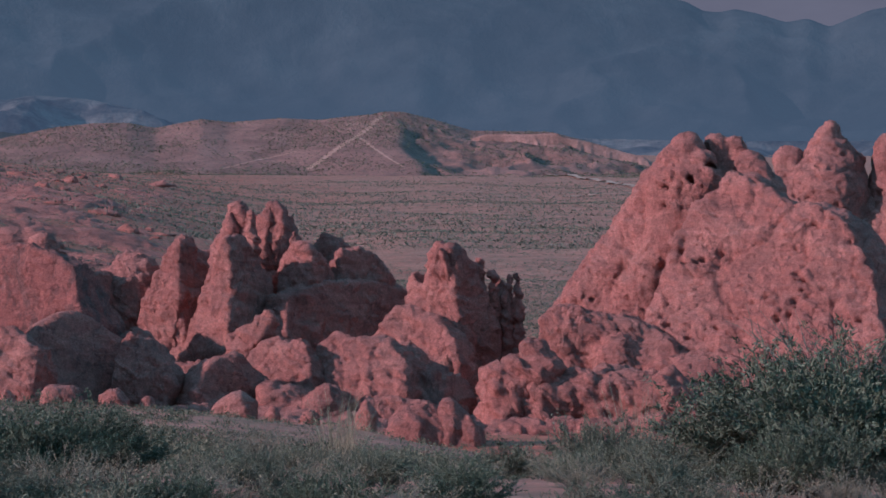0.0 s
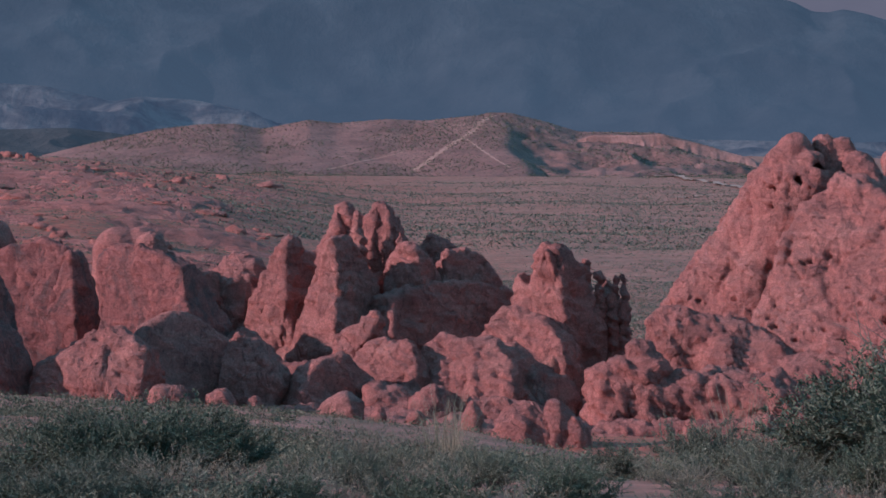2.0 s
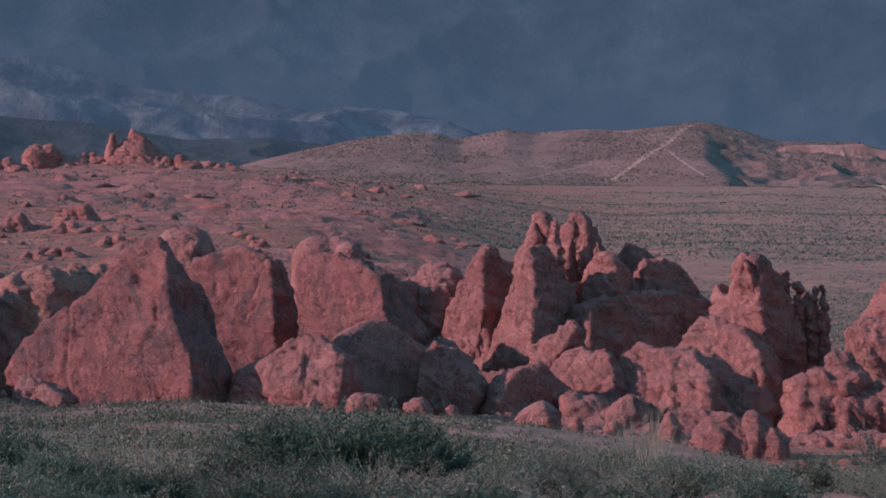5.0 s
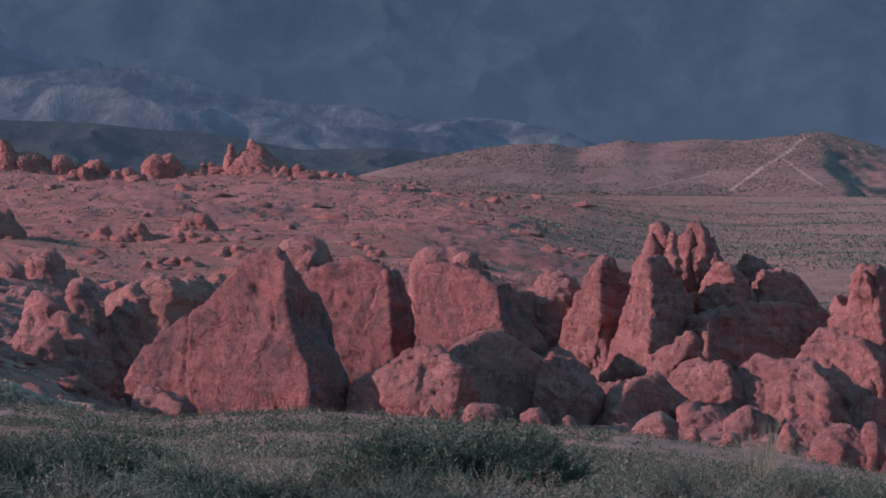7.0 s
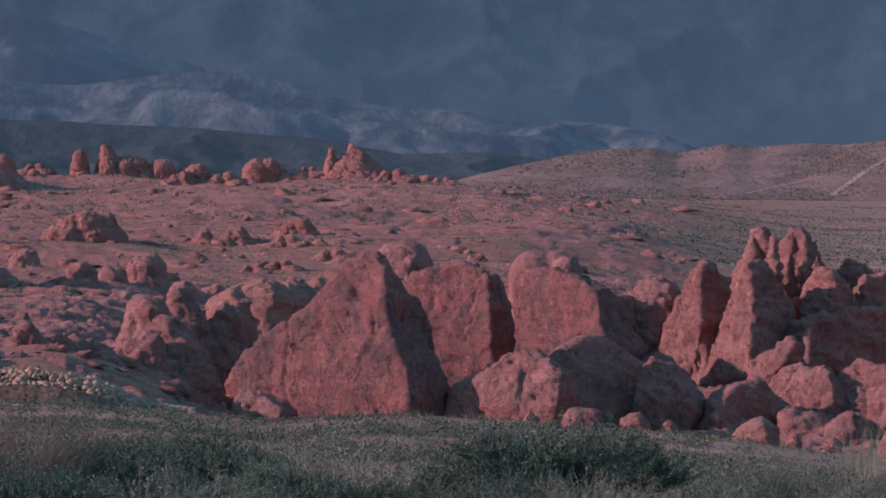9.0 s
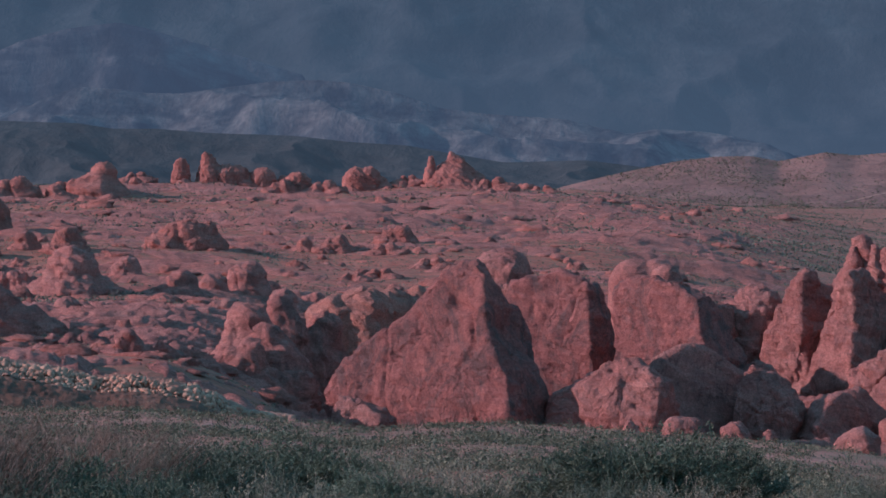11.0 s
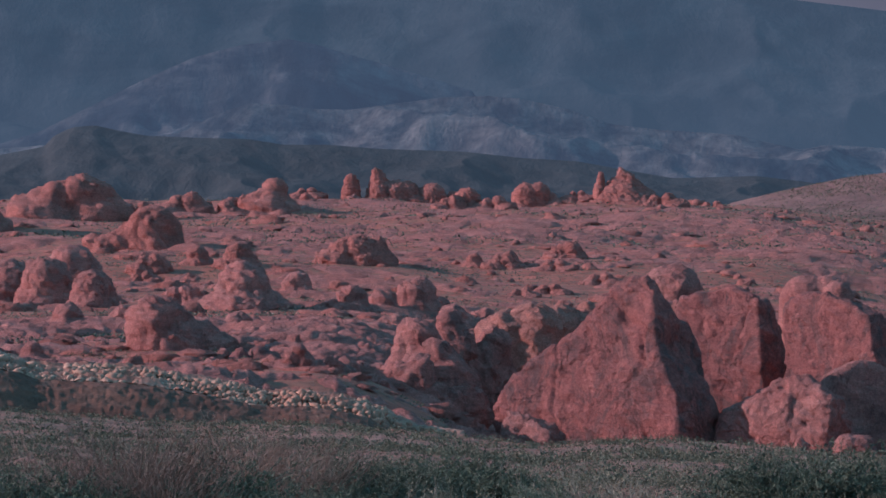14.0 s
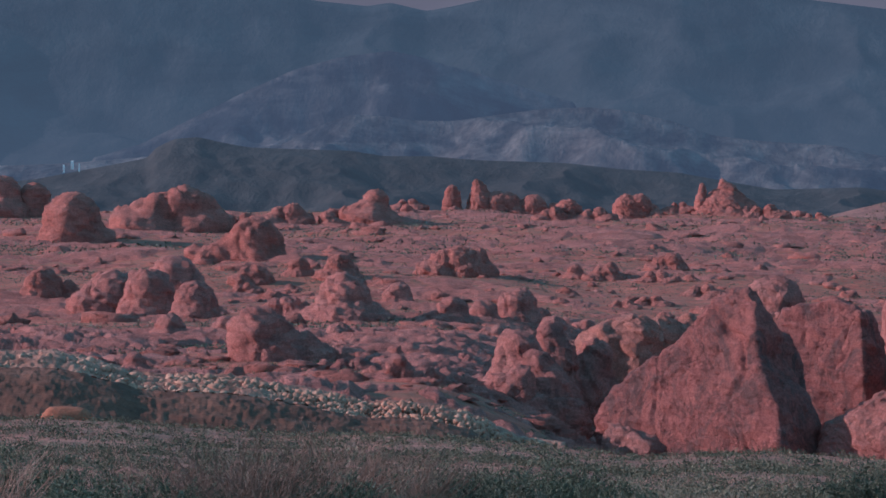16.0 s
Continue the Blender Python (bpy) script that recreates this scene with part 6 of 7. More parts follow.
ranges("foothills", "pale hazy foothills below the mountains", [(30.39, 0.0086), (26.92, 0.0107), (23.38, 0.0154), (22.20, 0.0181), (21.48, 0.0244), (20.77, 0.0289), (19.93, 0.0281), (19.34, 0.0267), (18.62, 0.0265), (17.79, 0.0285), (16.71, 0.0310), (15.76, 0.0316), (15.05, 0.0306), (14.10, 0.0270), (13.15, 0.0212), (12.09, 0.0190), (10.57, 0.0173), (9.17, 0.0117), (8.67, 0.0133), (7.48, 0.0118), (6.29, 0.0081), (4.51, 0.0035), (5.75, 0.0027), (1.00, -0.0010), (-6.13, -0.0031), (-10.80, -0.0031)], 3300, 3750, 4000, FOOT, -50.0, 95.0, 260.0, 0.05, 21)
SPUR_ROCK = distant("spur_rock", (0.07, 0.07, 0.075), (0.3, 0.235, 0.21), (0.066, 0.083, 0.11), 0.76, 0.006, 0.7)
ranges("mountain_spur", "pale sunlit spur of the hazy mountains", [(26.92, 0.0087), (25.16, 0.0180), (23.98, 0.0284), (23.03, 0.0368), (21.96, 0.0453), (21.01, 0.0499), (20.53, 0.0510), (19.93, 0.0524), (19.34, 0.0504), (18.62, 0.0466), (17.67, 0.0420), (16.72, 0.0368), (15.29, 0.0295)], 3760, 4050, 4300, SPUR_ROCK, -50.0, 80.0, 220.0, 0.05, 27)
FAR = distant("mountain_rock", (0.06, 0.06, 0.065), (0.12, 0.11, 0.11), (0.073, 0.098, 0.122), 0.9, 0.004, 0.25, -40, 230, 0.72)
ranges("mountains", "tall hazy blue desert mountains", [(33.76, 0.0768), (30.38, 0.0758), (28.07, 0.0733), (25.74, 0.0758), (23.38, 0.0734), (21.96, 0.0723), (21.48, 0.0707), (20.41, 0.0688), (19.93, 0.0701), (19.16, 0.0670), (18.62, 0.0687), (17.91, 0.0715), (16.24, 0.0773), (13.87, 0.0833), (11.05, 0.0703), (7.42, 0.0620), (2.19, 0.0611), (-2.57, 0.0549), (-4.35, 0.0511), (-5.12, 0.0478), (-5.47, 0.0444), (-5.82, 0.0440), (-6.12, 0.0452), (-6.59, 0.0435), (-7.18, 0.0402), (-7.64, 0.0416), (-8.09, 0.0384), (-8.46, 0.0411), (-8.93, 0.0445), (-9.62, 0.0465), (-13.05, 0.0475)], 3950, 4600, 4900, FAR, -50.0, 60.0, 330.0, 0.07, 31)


# ---- plants ----
def tubes(paths, radii):
    """Three-sided tapering stems. paths: n x k x 3, radii: n x k."""
    n, k, _ = paths.shape
    t = np.gradient(paths, axis=1)
    t /= np.maximum(np.linalg.norm(t, axis=2, keepdims=True), 1e-9)
    a = np.cross(t, np.array([0.31, 0.87, 0.38]))
    a /= np.maximum(np.linalg.norm(a, axis=2, keepdims=True), 1e-9)
    b = np.cross(t, a)
    ring = [paths + radii[..., None] * (a * math.cos(q) + b * math.sin(q)) for q in (0, 2.094, 4.189)]
    v = np.stack(ring, 2).reshape(-1, 3)
    i = np.arange(n * k * 3).reshape(n, k, 3)
    f = [np.stack([i[:, :-1, s], i[:, :-1, (s + 1) % 3], i[:, 1:, (s + 1) % 3], i[:, 1:, s]], -1).reshape(-1, 4) for s in range(3)]
    return v, np.concatenate(f)


def shrub(name, label, seed, height, spread, stems, twigs, leaves, leaf, leaf_material, stem_material, upright=0.3, thick=0.008):
    """A desert shrub at the origin: stems from one root, side twigs, and small leaves."""
    g = np.random.default_rng(seed)
    az = g.uniform(0, 2 * math.pi, stems)
    out = np.sqrt(g.uniform(0.02, 1, stems)) * spread
    tall = height * (0.55 + 0.5 * g.uniform(0, 1, stems)) * (1 - (0.75 - upright) * (out / spread) ** 2)
    tip = np.stack([np.cos(az) * out, np.sin(az) * out, tall], 1)
    root = np.stack([np.cos(az), np.sin(az), 0 * az], 1) * g.uniform(0, 0.12, (stems, 1)) * spread
    u = np.linspace(0, 1, 5)
    path = root[:, None] * (1 - u)[None, :, None] + tip[:, None] * np.stack([u**1.3, u**1.3, u**0.8], 1)[None]
    path += np.cumsum(g.normal(0, 0.02 * height, path.shape), 1) * u[None, :, None]
    path[:, 0, 2] -= 0.06
    rad = thick * (1 - 0.75 * u)[None] * g.uniform(0.6, 1.3, (stems, 1))
    where = g.uniform(0.35, 1.0, (stems, twigs))
    at = where * 4
    i0 = np.minimum(at.astype(int), 3)
    w = (at - i0)[..., None]
    s = np.arange(stems)[:, None]
    start = path[s, i0] * (1 - w) + path[s, i0 + 1] * w
    way = (path[s, i0 + 1] - path[s, i0])
    way /= np.linalg.norm(way, axis=2, keepdims=True)
    way = way + g.normal(0, 0.75, way.shape)
    way[..., 2] = np.abs(way[..., 2]) * 0.8 + upright
    way /= np.linalg.norm(way, axis=2, keepdims=True)
    length = height * g.uniform(0.12, 0.34, (stems, twigs, 1))
    v4 = np.linspace(0, 1, 4)
    tw = start[:, :, None] + way[:, :, None] * length[:, :, None] * v4[None, None, :, None]
    tw += np.cumsum(g.normal(0, 0.012 * height, tw.shape), 2) * v4[None, None, :, None]
    tw = tw.reshape(-1, 4, 3)
    v1, f1 = tubes(path, np.broadcast_to(rad, path.shape[:2]))
    v2, f2 = tubes(tw, np.broadcast_to(thick * 0.42 * (1 - 0.7 * v4)[None], tw.shape[:2]))
    ob = thing(name, Matrix(), label, "shrub")
    wood = part("wood", mesh_of("wood", np.concatenate([v1, v2]), np.concatenate([f1, f2 + len(v1)]), stem_material), ob)
    if leaves:
        n = len(tw) * leaves
        k = np.repeat(np.arange(len(tw)), leaves)
        q = g.uniform(0.1, 1.05, n) * 3
        j = np.clip(q.astype(int), 0, 2)
        w = (q - j)[:, None]
        c = tw[k, j] * (1 - w) + tw[k, j + 1] * w + g.normal(0, 0.35 * leaf, (n, 3))
        d = (tw[k, j + 1] - tw[k, j])
        d /= np.maximum(np.linalg.norm(d, axis=1, keepdims=True), 1e-9)
        d = d + g.normal(0, 0.7, (n, 3))
        d /= np.linalg.norm(d, axis=1, keepdims=True)
        e = np.cross(d, g.normal(0, 1, (n, 3)))
        e /= np.maximum(np.linalg.norm(e, axis=1, keepdims=True), 1e-9)
        size = leaf * g.uniform(0.6, 1.4, (n, 1))
        blade = np.stack([c - e * size * 0.17, c + e * size * 0.17, c + d * size], 1)
        part("foliage", mesh_of("foliage", blade.reshape(-1, 3), np.arange(n * 3).reshape(-1, 3), leaf_material, False), wood)
    return ob


def grass(name, label, seed, height, spread, blades, material, width=0.004):
    g = np.random.default_rng(seed)
    az, out = g.uniform(0, 6.283, blades), spread * np.sqrt(g.uniform(0, 1, blades))
    root = np.stack([np.cos(az) * out * 0.35, np.sin(az) * out * 0.35, 0 * az - 0.03], 1)
    tip = np.stack([np.cos(az) * out, np.sin(az) * out, height * g.uniform(0.5, 1.05, blades)], 1) + g.normal(0, 0.05, (blades, 3))
    u = np.linspace(0, 1, 4)
    path = root[:, None] + (tip - root)[:, None] * np.stack([u**1.5, u**1.5, u**0.85], 1)[None]
    v, f = tubes(path, np.broadcast_to(width * (1 - 0.8 * u)[None], path.shape[:2]))
    ob = new(name, mesh_of(name, v, f, material))
    return tagged(ob, label, "grass")


KINDS = {
    "dark": shrub("shrub", "dense dark green desert shrub on the rise", 1, 1.0, 0.85, 70, 9, 40, 0.034, GREEN_LEAF, TWIG),
    "green": shrub("shrub", "grey-green bushy desert shrub on the rise", 2, 0.8, 0.8, 60, 8, 32, 0.031, GREY_LEAF, TWIG),
    "straw": shrub("dry_shrub", "pale dry twiggy shrub on the rise", 3, 0.7, 0.7, 60, 7, 5, 0.026, STRAW, PALE_TWIG, 0.45, 0.006),
    "rust": shrub("dry_shrub", "reddish brown leafless shrub with fine twigs", 4, 0.8, 0.7, 80, 8, 2, 0.022, RUST, RUST, 0.8, 0.005),
    "bare": shrub("dead_shrub", "bleached bare branches of a dead shrub", 5, 1.1, 0.6, 16, 6, 0, 0.02, STRAW, PALE_TWIG, 0.6, 0.008),
    "grass": grass("grass_clump", "tall clump of dry straw grass", 6, 1.0, 0.5, 80, STRAW),
}
PLANTS = [
    ("dark", 8.61, 15.5, 0.56),
    ("dark", 7.55, 16.5, 0.55),
    ("dark", 9.77, 15.5, 0.52),
    ("green", 6.84, 17.0, 0.53),
    ("dark", 9.08, 13.5, 0.30),
    ("dark", -7.33, 14.5, 0.79),
    ("dark", -8.50, 14.0, 0.84),
    ("dark", -6.51, 15.0, 0.59),
    ("dark", -9.56, 14.5, 0.80),
    ("dark", -7.81, 13.0, 0.42),
    ("bare", -8.50, 14.3, 0.94),
    ("bare", -6.75, 14.8, 0.56),
    ("bare", -7.57, 14.5, 0.79),
    ("green", -3.30, 22, 0.64),
    ("green", -4.02, 21, 0.52),
    ("grass", -4.02, 24, 0.95),
    ("green", -4.97, 20, 0.52),
    ("green", -1.39, 23, 0.49),
    ("straw", 3.88, 24, 0.69),
    ("green", 4.35, 16.5, 0.30),
    ("green", 3.16, 20, 0.31),
    ("straw", 1.96, 20, 0.32),
    ("green", 1.01, 17.5, 0.31),
    ("green", 0.05, 17.0, 0.30),
    ("straw", 2.68, 15.0, 0.30),
    ("green", 1.61, 14.5, 0.30),
    ("green", 5.19, 16.0, 0.30),
    ("grass", 2.32, 40, 1.13),
    ("grass", 1.96, 38, 0.91),
    ("straw", -2.35, 20, 0.38),
    ("green", -2.71, 15.5, 0.30),
    ("green", 9.39, 16.5, 0.42),
    ("straw", 12.59, 16.5, 0.39),
    ("green", 13.65, 15.5, 0.34),
    ("green", 11.29, 17.0, 0.30),
    ("straw", 10.47, 14.5, 0.34),
    ("green", 12.01, 14.0, 0.24),
    ("dark", 15.05, 15.5, 0.33),
    ("straw", 13.69, 16.5, 0.65),
    ("straw", 12.74, 16.0, 0.57),
    ("green", 9.15, 16.5, 0.53),
    ("green", 10.34, 16.5, 0.53),
    ("green", 11.06, 14.5, 0.30),
    ("dark", 16.42, 22, 0.65),
    ("dark", 15.47, 20, 0.54),
    ("dark", 17.37, 20, 0.55),
    ("dark", 18.42, 16.5, 0.42),
    ("green", 19.13, 15.5, 0.44),
    ("dark", 18.46, 17.0, 0.48),
    ("green", 17.62, 16.5, 0.52),
    ("rust", 20.59, 16.5, 0.79),
    ("rust", 21.53, 16.0, 0.69),
    ("rust", 19.64, 16.0, 0.67),
    ("rust", 22.47, 15.5, 0.63),
    ("green", 15.36, 14.5, 0.39),
    ("green", 25.76, 15.0, 0.47),
    ("dark", 27.87, 15.5, 0.6),
    ("grass", 28.10, 16.5, 0.72),
    ("green", 27.06, 14.5, 0.49),
    ("green", 24.58, 15.5, 0.49),
    ("green", 9.49, 13.5, 0.34),
    ("straw", 8.07, 12.7, 0.40),
    ("straw", 6.87, 13.6, 0.32),
    ("straw", 5.28, 13.1, 0.30),
    ("green", 4.04, 13.5, 0.30),
    ("straw", 2.30, 12.8, 0.30),
    ("green", 1.13, 13.5, 0.30),
    ("straw", -0.49, 13.0, 0.30),
    ("straw", -3.00, 13.1, 0.30),
    ("green", -4.60, 12.8, 0.30),
    ("green", -5.54, 13.4, 0.30),
    ("dark", -6.94, 13.2, 0.30),
    ("straw", -8.34, 13.3, 0.30),
    ("green", -9.78, 13.3, 0.30),
    ("green", 14.94, 13.2, 0.30),
    ("green", 13.53, 13.4, 0.31),
    ("dark", 12.37, 13.5, 0.26),
    ("straw", 11.07, 13.1, 0.24),
    ("green", 9.68, 13.1, 0.31),
    ("green", 20.09, 12.7, 0.35),
    ("dark", 18.40, 13.0, 0.24),
    ("green", 16.72, 12.8, 0.38),
    ("green", 15.33, 13.0, 0.28),
    ("dark", 14.37, 13.5, 0.34),
    ("rust", 23.71, 13.5, 0.56),
    ("dark", 22.26, 13.3, 0.33),
    ("dark", 20.76, 13.2, 0.28),
    ("dark", 19.33, 13.5, 0.31),
    ("dark", 28.53, 13.2, 0.43),
    ("dark", 27.24, 13.0, 0.36),
    ("dark", 25.93, 12.8, 0.40),
    ("rust", 24.60, 13.0, 0.58),
    ("rust", 23.02, 12.8, 0.69),
    ("dark", 21.45, 13.1, 0.47),
    ("green", 9.74, 12.1, 0.31),
    ("green", 8.44, 12.1, 0.30),
    ("green", 6.81, 11.4, 0.37),
    ("dark", 5.75, 11.6, 0.30),
    ("straw", 4.51, 11.9, 0.37),
    ("green", 3.24, 12.1, 0.30),
    ("dark", 2.34, 11.5, 0.30),
    ("straw", 0.96, 11.3, 0.41),
    ("dark", -0.32, 11.9, 0.30),
    ("green", -3.09, 11.4, 0.32),
    ("green", -4.49, 11.8, 0.30),
    ("green", -5.67, 11.6, 0.31),
    ("straw", -6.66, 11.5, 0.42),
    ("straw", -8.43, 12.3, 0.30),
    ("straw", -9.44, 12.0, 0.30),
    ("green", 14.91, 12.0, 0.24),
    ("green", 13.80, 12.2, 0.24),
    ("green", 12.82, 11.3, 0.37),
    ("dark", 11.12, 11.9, 0.24),
    ("green", 10.12, 11.8, 0.38),
    ("dark", 19.73, 11.7, 0.31),
    ("green", 18.70, 12.2, 0.35),
    ("straw", 17.18, 11.5, 0.59),
    ("green", 16.11, 11.5, 0.38),
    ("green", 14.63, 12.1, 0.30),
    ("dark", 23.64, 11.7, 0.35),
    ("green", 22.56, 11.8, 0.42),
    ("dark", 21.20, 11.3, 0.38),
    ("dark", 19.78, 11.3, 0.43),
    ("green", 18.41, 11.4, 0.45),
    ("rust", 28.81, 11.4, 0.73),
    ("green", 27.50, 11.7, 0.55),
    ("dark", 26.06, 11.4, 0.47),
    ("dark", 24.99, 11.4, 0.47),
    ("dark", 24.14, 12.0, 0.41),
    ("rust", 22.69, 11.9, 0.57),
    ("green", 21.64, 12.1, 0.49),
]
turn = random.Random(4)
used = set()
for kind, bearing, distance, scale in PLANTS:
    x, y = spot(bearing, distance)
    m = pose(x, y, float(ground(x, y)) - 0.02, 0, 0, turn.uniform(0, 360)) @ Matrix.Diagonal((scale * turn.uniform(0.92, 1.1), scale * turn.uniform(0.92, 1.1), scale, 1))
    base = KINDS[kind]
    if kind not in used:
        base.matrix_world = m
        used.add(kind)
    else:
        o = copy_thing(base, m)
        o.matrix_world = m


def tufts(name, label, seed, n, r0, r1, b0, b1, size, leaves, leaf, material, keep=None, power=1.0, height=None, narrow=0.5):
    """Many small bushes as one sheet of leaf clumps, scattered over the ground."""
    g = np.random.default_rng(seed)
    r = r0 * (r1 / r0) ** (g.uniform(0, 1, n) ** power)
    b = g.uniform(b0, b1, n)
    x, y = -r * np.sin(np.radians(b)), r * np.cos(np.radians(b))
    if keep is not None:
        k = keep(x, y, r, b, g)
        x, y, r = x[k], y[k], r[k]
    n = len(x)
    s = size * np.exp(g.normal(0, 0.3, n))
    z = (height or ground)(x, y)
    d = g.normal(0, 1, (n, leaves, 3))
    d /= np.linalg.norm(d, axis=2, keepdims=True)
    d[..., 2] = np.abs(d[..., 2])
    rad = g.uniform(0.45, 1.0, (n, leaves, 1))
    c = d * rad * np.array([1, 1, 0.75]) * s[:, None, None] + np.stack([x, y, z], 1)[:, None]
    up = d + g.normal(0, 0.6, d.shape)
    up /= np.linalg.norm(up, axis=2, keepdims=True)
    e = np.cross(up, g.normal(0, 1, d.shape))
    e /= np.maximum(np.linalg.norm(e, axis=2, keepdims=True), 1e-9)
    ls = leaf * np.minimum(s, 1.2 * size)[:, None, None] * g.uniform(0.6, 1.3, (n, leaves, 1))
    tri = np.stack([c - e * ls * narrow, c + e * ls * narrow, c + up * ls], 2)
    v = tri.reshape(-1, 3)
    ob = new(name, mesh_of(name, v, np.arange(len(v)).reshape(-1, 3), material, False))
    return tagged(ob, label, "scrub", kind="stuff")


def patchy(size, level, seed, bare=0.0):
    def keep(x, y, r, b, g):
        p = np.stack([x, y, 0 * x], 1)
        return fractal(p, size, 3, seed) + g.normal(0, 0.35, len(x)) > level + bare * (1 - smooth(3, 8, b))
    return keep


tufts("scrub_near", "low grey-green scrub covering the near rise", 11, 900, 21, 46, -11, 30, 0.24, 320, 0.095, SCRUB, patchy(6, -0.35, 3, 0.9), narrow=0.24)
tufts("scrub_rise", "low grey-green scrub on the slope of the rise", 14, 3800, 38, 76, -11, 30, 0.26, 110, 0.145, SCRUB, patchy(9, -0.5, 3, 1.1), narrow=0.28)
tufts("scrub_crest", "low grey-green scrub along the crest of the rise", 16, 7000, 70, 124, -11, 30, 0.26, 42, 0.22, SCRUB, patchy(9, -0.5, 3, 1.1), narrow=0.32)
tufts("scrub_basin", "low scrub between the rocks", 12, 9000, 116, 340, -10, 30, 0.34, 26, 0.24, SCRUB, patchy(14, 0.05, 5), 0.7)
tufts("scrub_plain", "desert scrub dotted over the plain", 13, 95000, 230, 760, -11, 31, 0.36, 5, 0.55, PLAIN_SCRUB, patchy(40, -0.25, 7), 0.8)
tufts("scrub_flats", "grey desert scrub on the flats behind the rocks", 19, 42000, 235, 520, -11, 9, 0.36, 6, 0.5, PLAIN_SCRUB, patchy(30, -0.3, 8), 1.0)
tufts("scrub_far_plain", "desert scrub on the far plain", 17, 120000, 640, 1850, -11, 31, 0.56, 3, 0.8, PLAIN_SCRUB, patchy(90, -0.3, 7), 0.8)

tufts("scrub_hill", "sparse scrub speckling the hill", 15, 26000, 1765, 2000, -5.5, 10.0, 0.75, 4, 0.8, SCRUB, patchy(50, -0.2, 9), 1.0, lambda x, y: np.maximum(hill_height(x, y), ground(x, y)))


def ledges(seed, n):
    """Low humps of bedrock that break through the red sand."""
    g = np.random.default_rng(seed)
    u, v = np.meshgrid(np.linspace(0, 2 * math.pi, 12, endpoint=False), np.linspace(0, 1, 5), indexing="ij")
    allv, allf, k = [], [], 0
    i = np.arange(60).reshape(12, 5)
    j = np.roll(i, -1, 0)
    f0 = np.stack([i[:, :-1], j[:, :-1], j[:, 1:], i[:, 1:]], -1).reshape(-1, 4)
    for _ in range(n):
        r, b = 160 * (1050 / 160) ** g.uniform(0, 1), g.uniform(6, 30)
        if r < 330 and b < 15:
            continue
        x, y = spot(b, r)
        s = (0.3 + 1.2 * g.uniform(0, 1) ** 2) * (0.6 + r * 0.0022)
        lx, ly, lz = s * g.uniform(0.6, 1.8), s * g.uniform(0.5, 1.3), s * g.uniform(0.3, 0.75)
        p = np.stack([np.cos(u) * np.cos(v * 1.57), np.sin(u) * np.cos(v * 1.57), np.sin(v * 1.57)], -1).reshape(-1, 3)
        p = p * (1 + 0.5 * fractal(p + 9.1 * k, 0.6, 3, k)[:, None])
        p = p * (lx, ly, lz) + (x, y, float(ground(x, y)) - 0.15 * lz)
        allv.append(p)
        allf.append(f0 + 60 * k)
        k += 1
    ob = new("bedrock", mesh_of("bedrock", np.concatenate(allv), np.concatenate(allf), FAR_RED))
    return tagged(ob, "low red bedrock ledges breaking through the sand", "rock", kind="stuff")


ledges(5, 1700)


def stones(name, label, category, seed, places, small, large, material, height=ground):
    """Loose stones lying on the ground."""
    g = np.random.default_rng(seed)
    bm = bmesh.new()
    bmesh.ops.create_icosphere(bm, subdivisions=1, radius=1.0)
    base = np.array([v.co[:] for v in bm.verts])
    tri = np.array([[v.index for v in f.verts] for f in bm.faces])
    bm.free()
    vs, fs, k = [], [], 0
    for b0, b1, d0, d1, n in places:
        for _ in range(n):
            x, y = spot(g.uniform(b0, b1), g.uniform(d0, d1))
            p = base * (1 + g.normal(0, 0.2, (len(base), 1))) * small * (large / small) ** (g.uniform(0, 1) ** 2) * g.uniform(0.6, 1.3, 3)
            vs.append(p + (x, y, float(height(x, y)) + 0.03))
            fs.append(tri + len(base) * k)
            k += 1
    ob = new(name, mesh_of(name, np.concatenate(vs), np.concatenate(fs), material, False))
    return tagged(ob, label, category, kind="stuff")


def bank_top(x, y):
    r, b = math.hypot(x, y), math.degrees(math.atan2(-x, y))
    return max(float(ground(x, y)), EYE + 141 * float(np.interp(b, BANK[0], BANK[1])) - 0.5 * min(1.0, max(0.0, (142 - r) / 2.2)) - 1.2 * max(0.0, 139.6 - r))


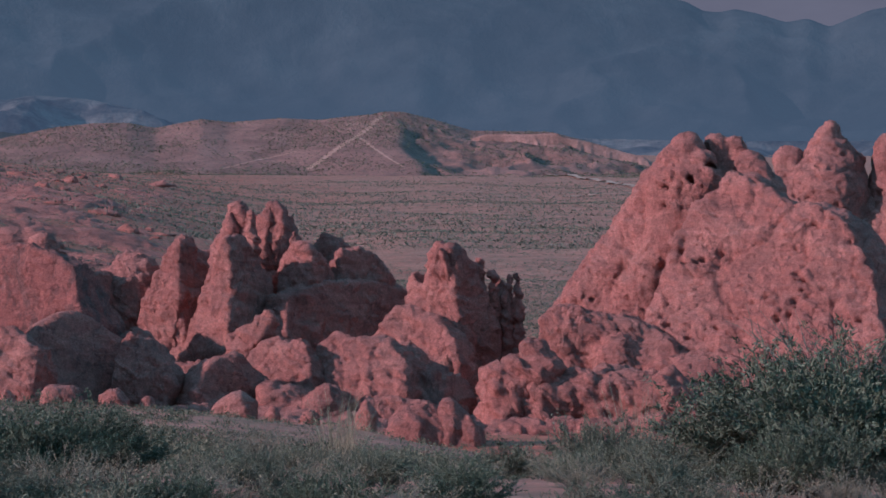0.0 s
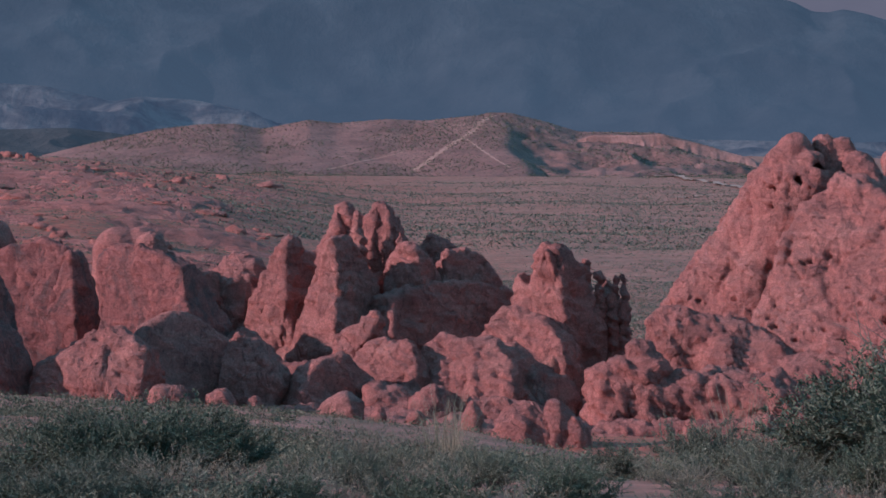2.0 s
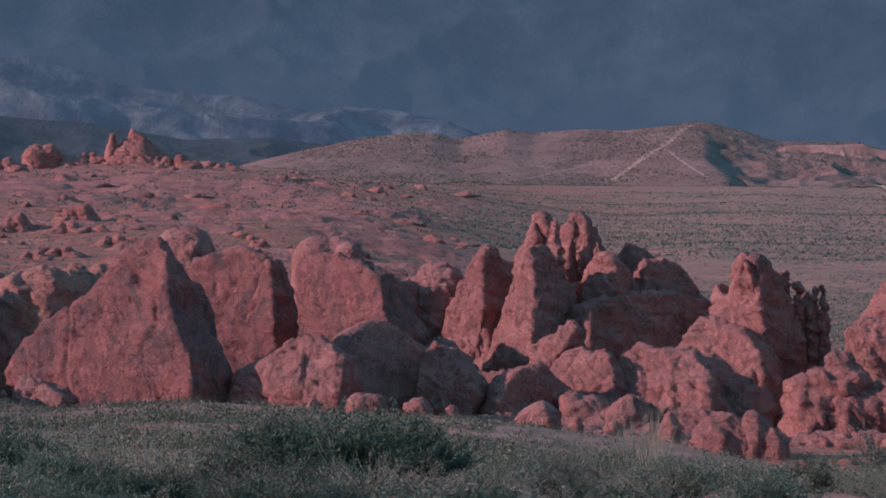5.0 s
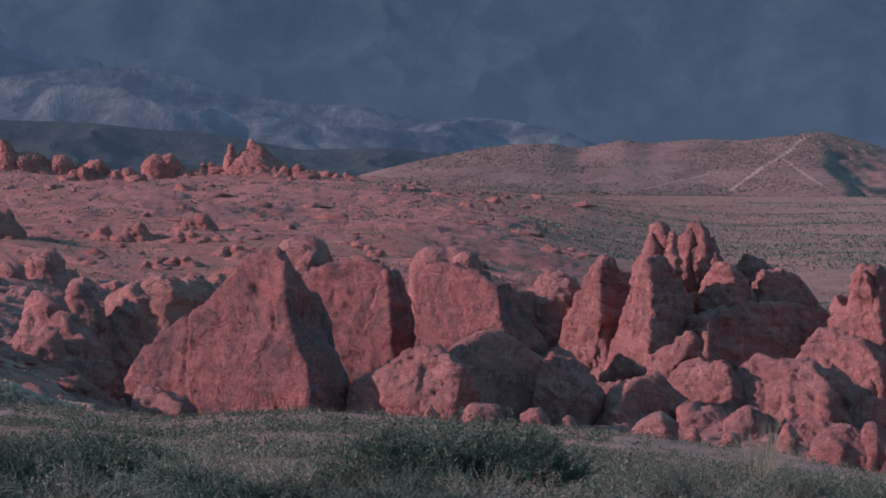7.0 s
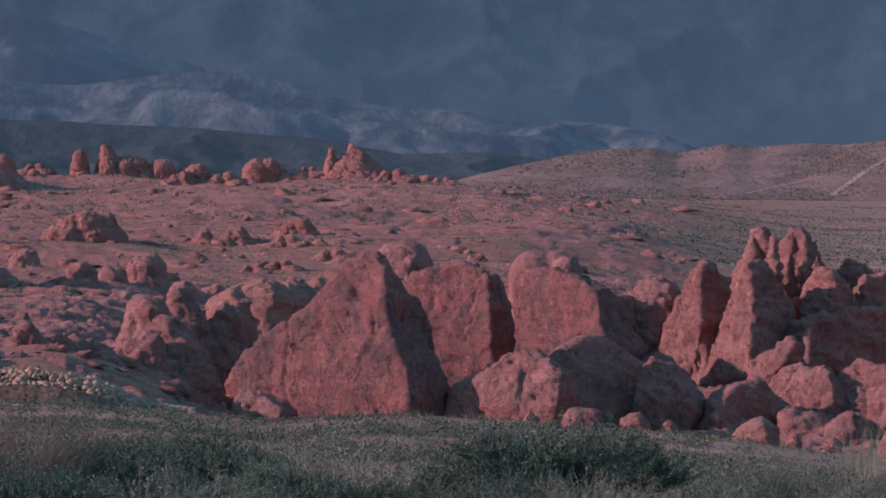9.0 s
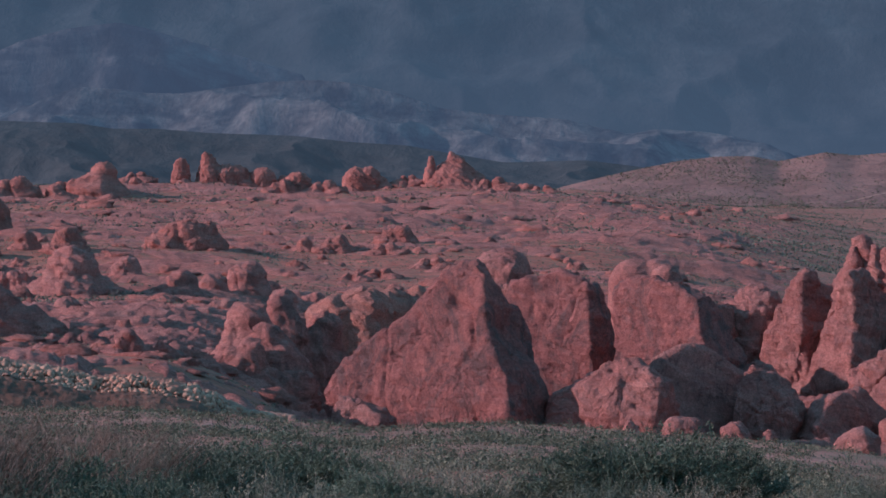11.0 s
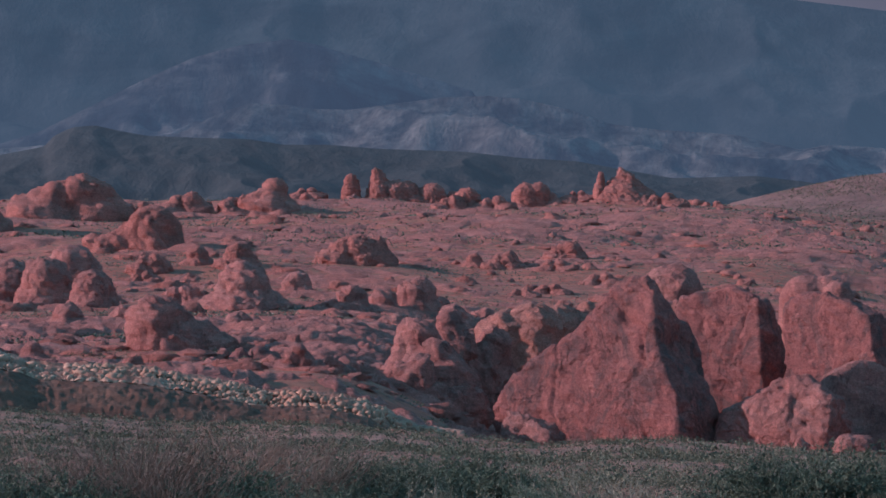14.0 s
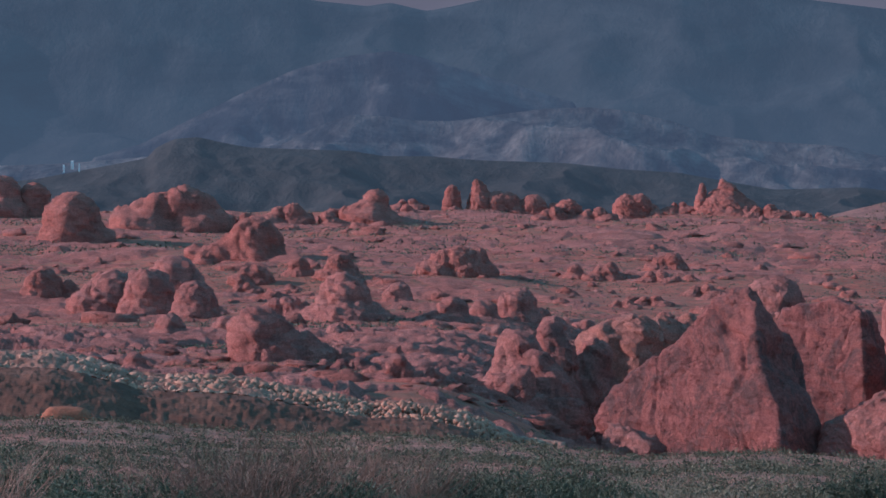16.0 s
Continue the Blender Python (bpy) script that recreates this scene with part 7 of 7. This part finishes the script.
PALE_STONE = soil("pale_stone", (0.48, 0.22, 0.145), (0.58, 0.29, 0.2), (0.38, 0.155, 0.1), (0.3, 0.12, 0.08), 6.0, 0.5)
stones("stones", "pale broken stones heaped along the bank", "stones", 18, [(23.6, 29.3, 138.4, 143, 420), (20.3, 24.6, 138.8, 143.5, 1500), (16.4, 20.3, 139.0, 143, 700)], 0.05, 0.32, PALE_STONE, bank_top)
stones("gravel", "loose pale stones along the wash", "gravel", 8, [(14.5, 28.5, 122, 150, 1000)], 0.06, 0.3, GRAVEL)


def far_building(bearing, slope, distance, wide, tall):
    """A white building, far off on the flats: walls with a low pitched roof."""
    x, y = spot(bearing, distance)
    z = EYE + distance * slope
    ob = thing("building", pose(x, y, z, 0, 0, bearing), "small white building far off on the flats", "building", "far buildings")
    for name, w, t, z0, top in (("wall", wide, tall, -6.0, 1.0), ("roof", wide * 1.1, tall * 0.35, tall, 0.15)):
        bm = bmesh.new()
        bmesh.ops.create_cube(bm, size=1.0)
        for v in bm.verts:
            k = top if v.co.z > 0 else 1.0
            v.co = Vector((v.co.x * w, v.co.y * w * 0.7 * k, z0 if v.co.z < 0 else z0 + t + (6.0 if name == "wall" else 0.0)))
        me = bpy.data.meshes.new(name)
        bm.to_mesh(me)
        bm.free()
        me.materials.append(WHITEWASH)
        part(name, me, ob)


WHITEWASH = soil("whitewash", (0.75, 0.74, 0.72), (0.8, 0.79, 0.77), (0.68, 0.66, 0.64), (0.6, 0.58, 0.56), 0.5, 0.2)
for spec, w, t in (((26.77, 0.0097), 4.0, 2.4), ((26.59, 0.0110), 6.0, 3.0), ((26.45, 0.0101), 3.0, 2.0)):
    far_building(*spec, 2600, w * 0.45, t * 0.5)


# a glowing grey backdrop, added for the strip of sky over the mountains
p = Paint("sky_backdrop")
backdrop_glow = p.node("Emission", (p.ramp(p.noise(0.002, 6, 0.6, (1, 1, 3)), (0.3, (0.125, 0.118, 0.13)), (0.7, (0.17, 0.158, 0.168))), "Color"))
p.t.links.new(backdrop_glow.outputs[0], p.t.nodes["Material Output"].inputs["Surface"])
b = np.radians(np.arange(-16, 36, 1.0))
low = np.stack([-4960 * np.sin(b), 4960 * np.cos(b), 0 * b - 60], 1)
i = np.arange(len(b))
faces = np.stack([i[:-1], i[1:], i[1:] + len(b), i[:-1] + len(b)], 1)
tagged(new("backdrop", mesh_of("backdrop", np.concatenate([low, low + (0, 0, 640)]), faces, p.m)), "glowing grey sky backdrop behind the mountains", "sky", kind="structure")
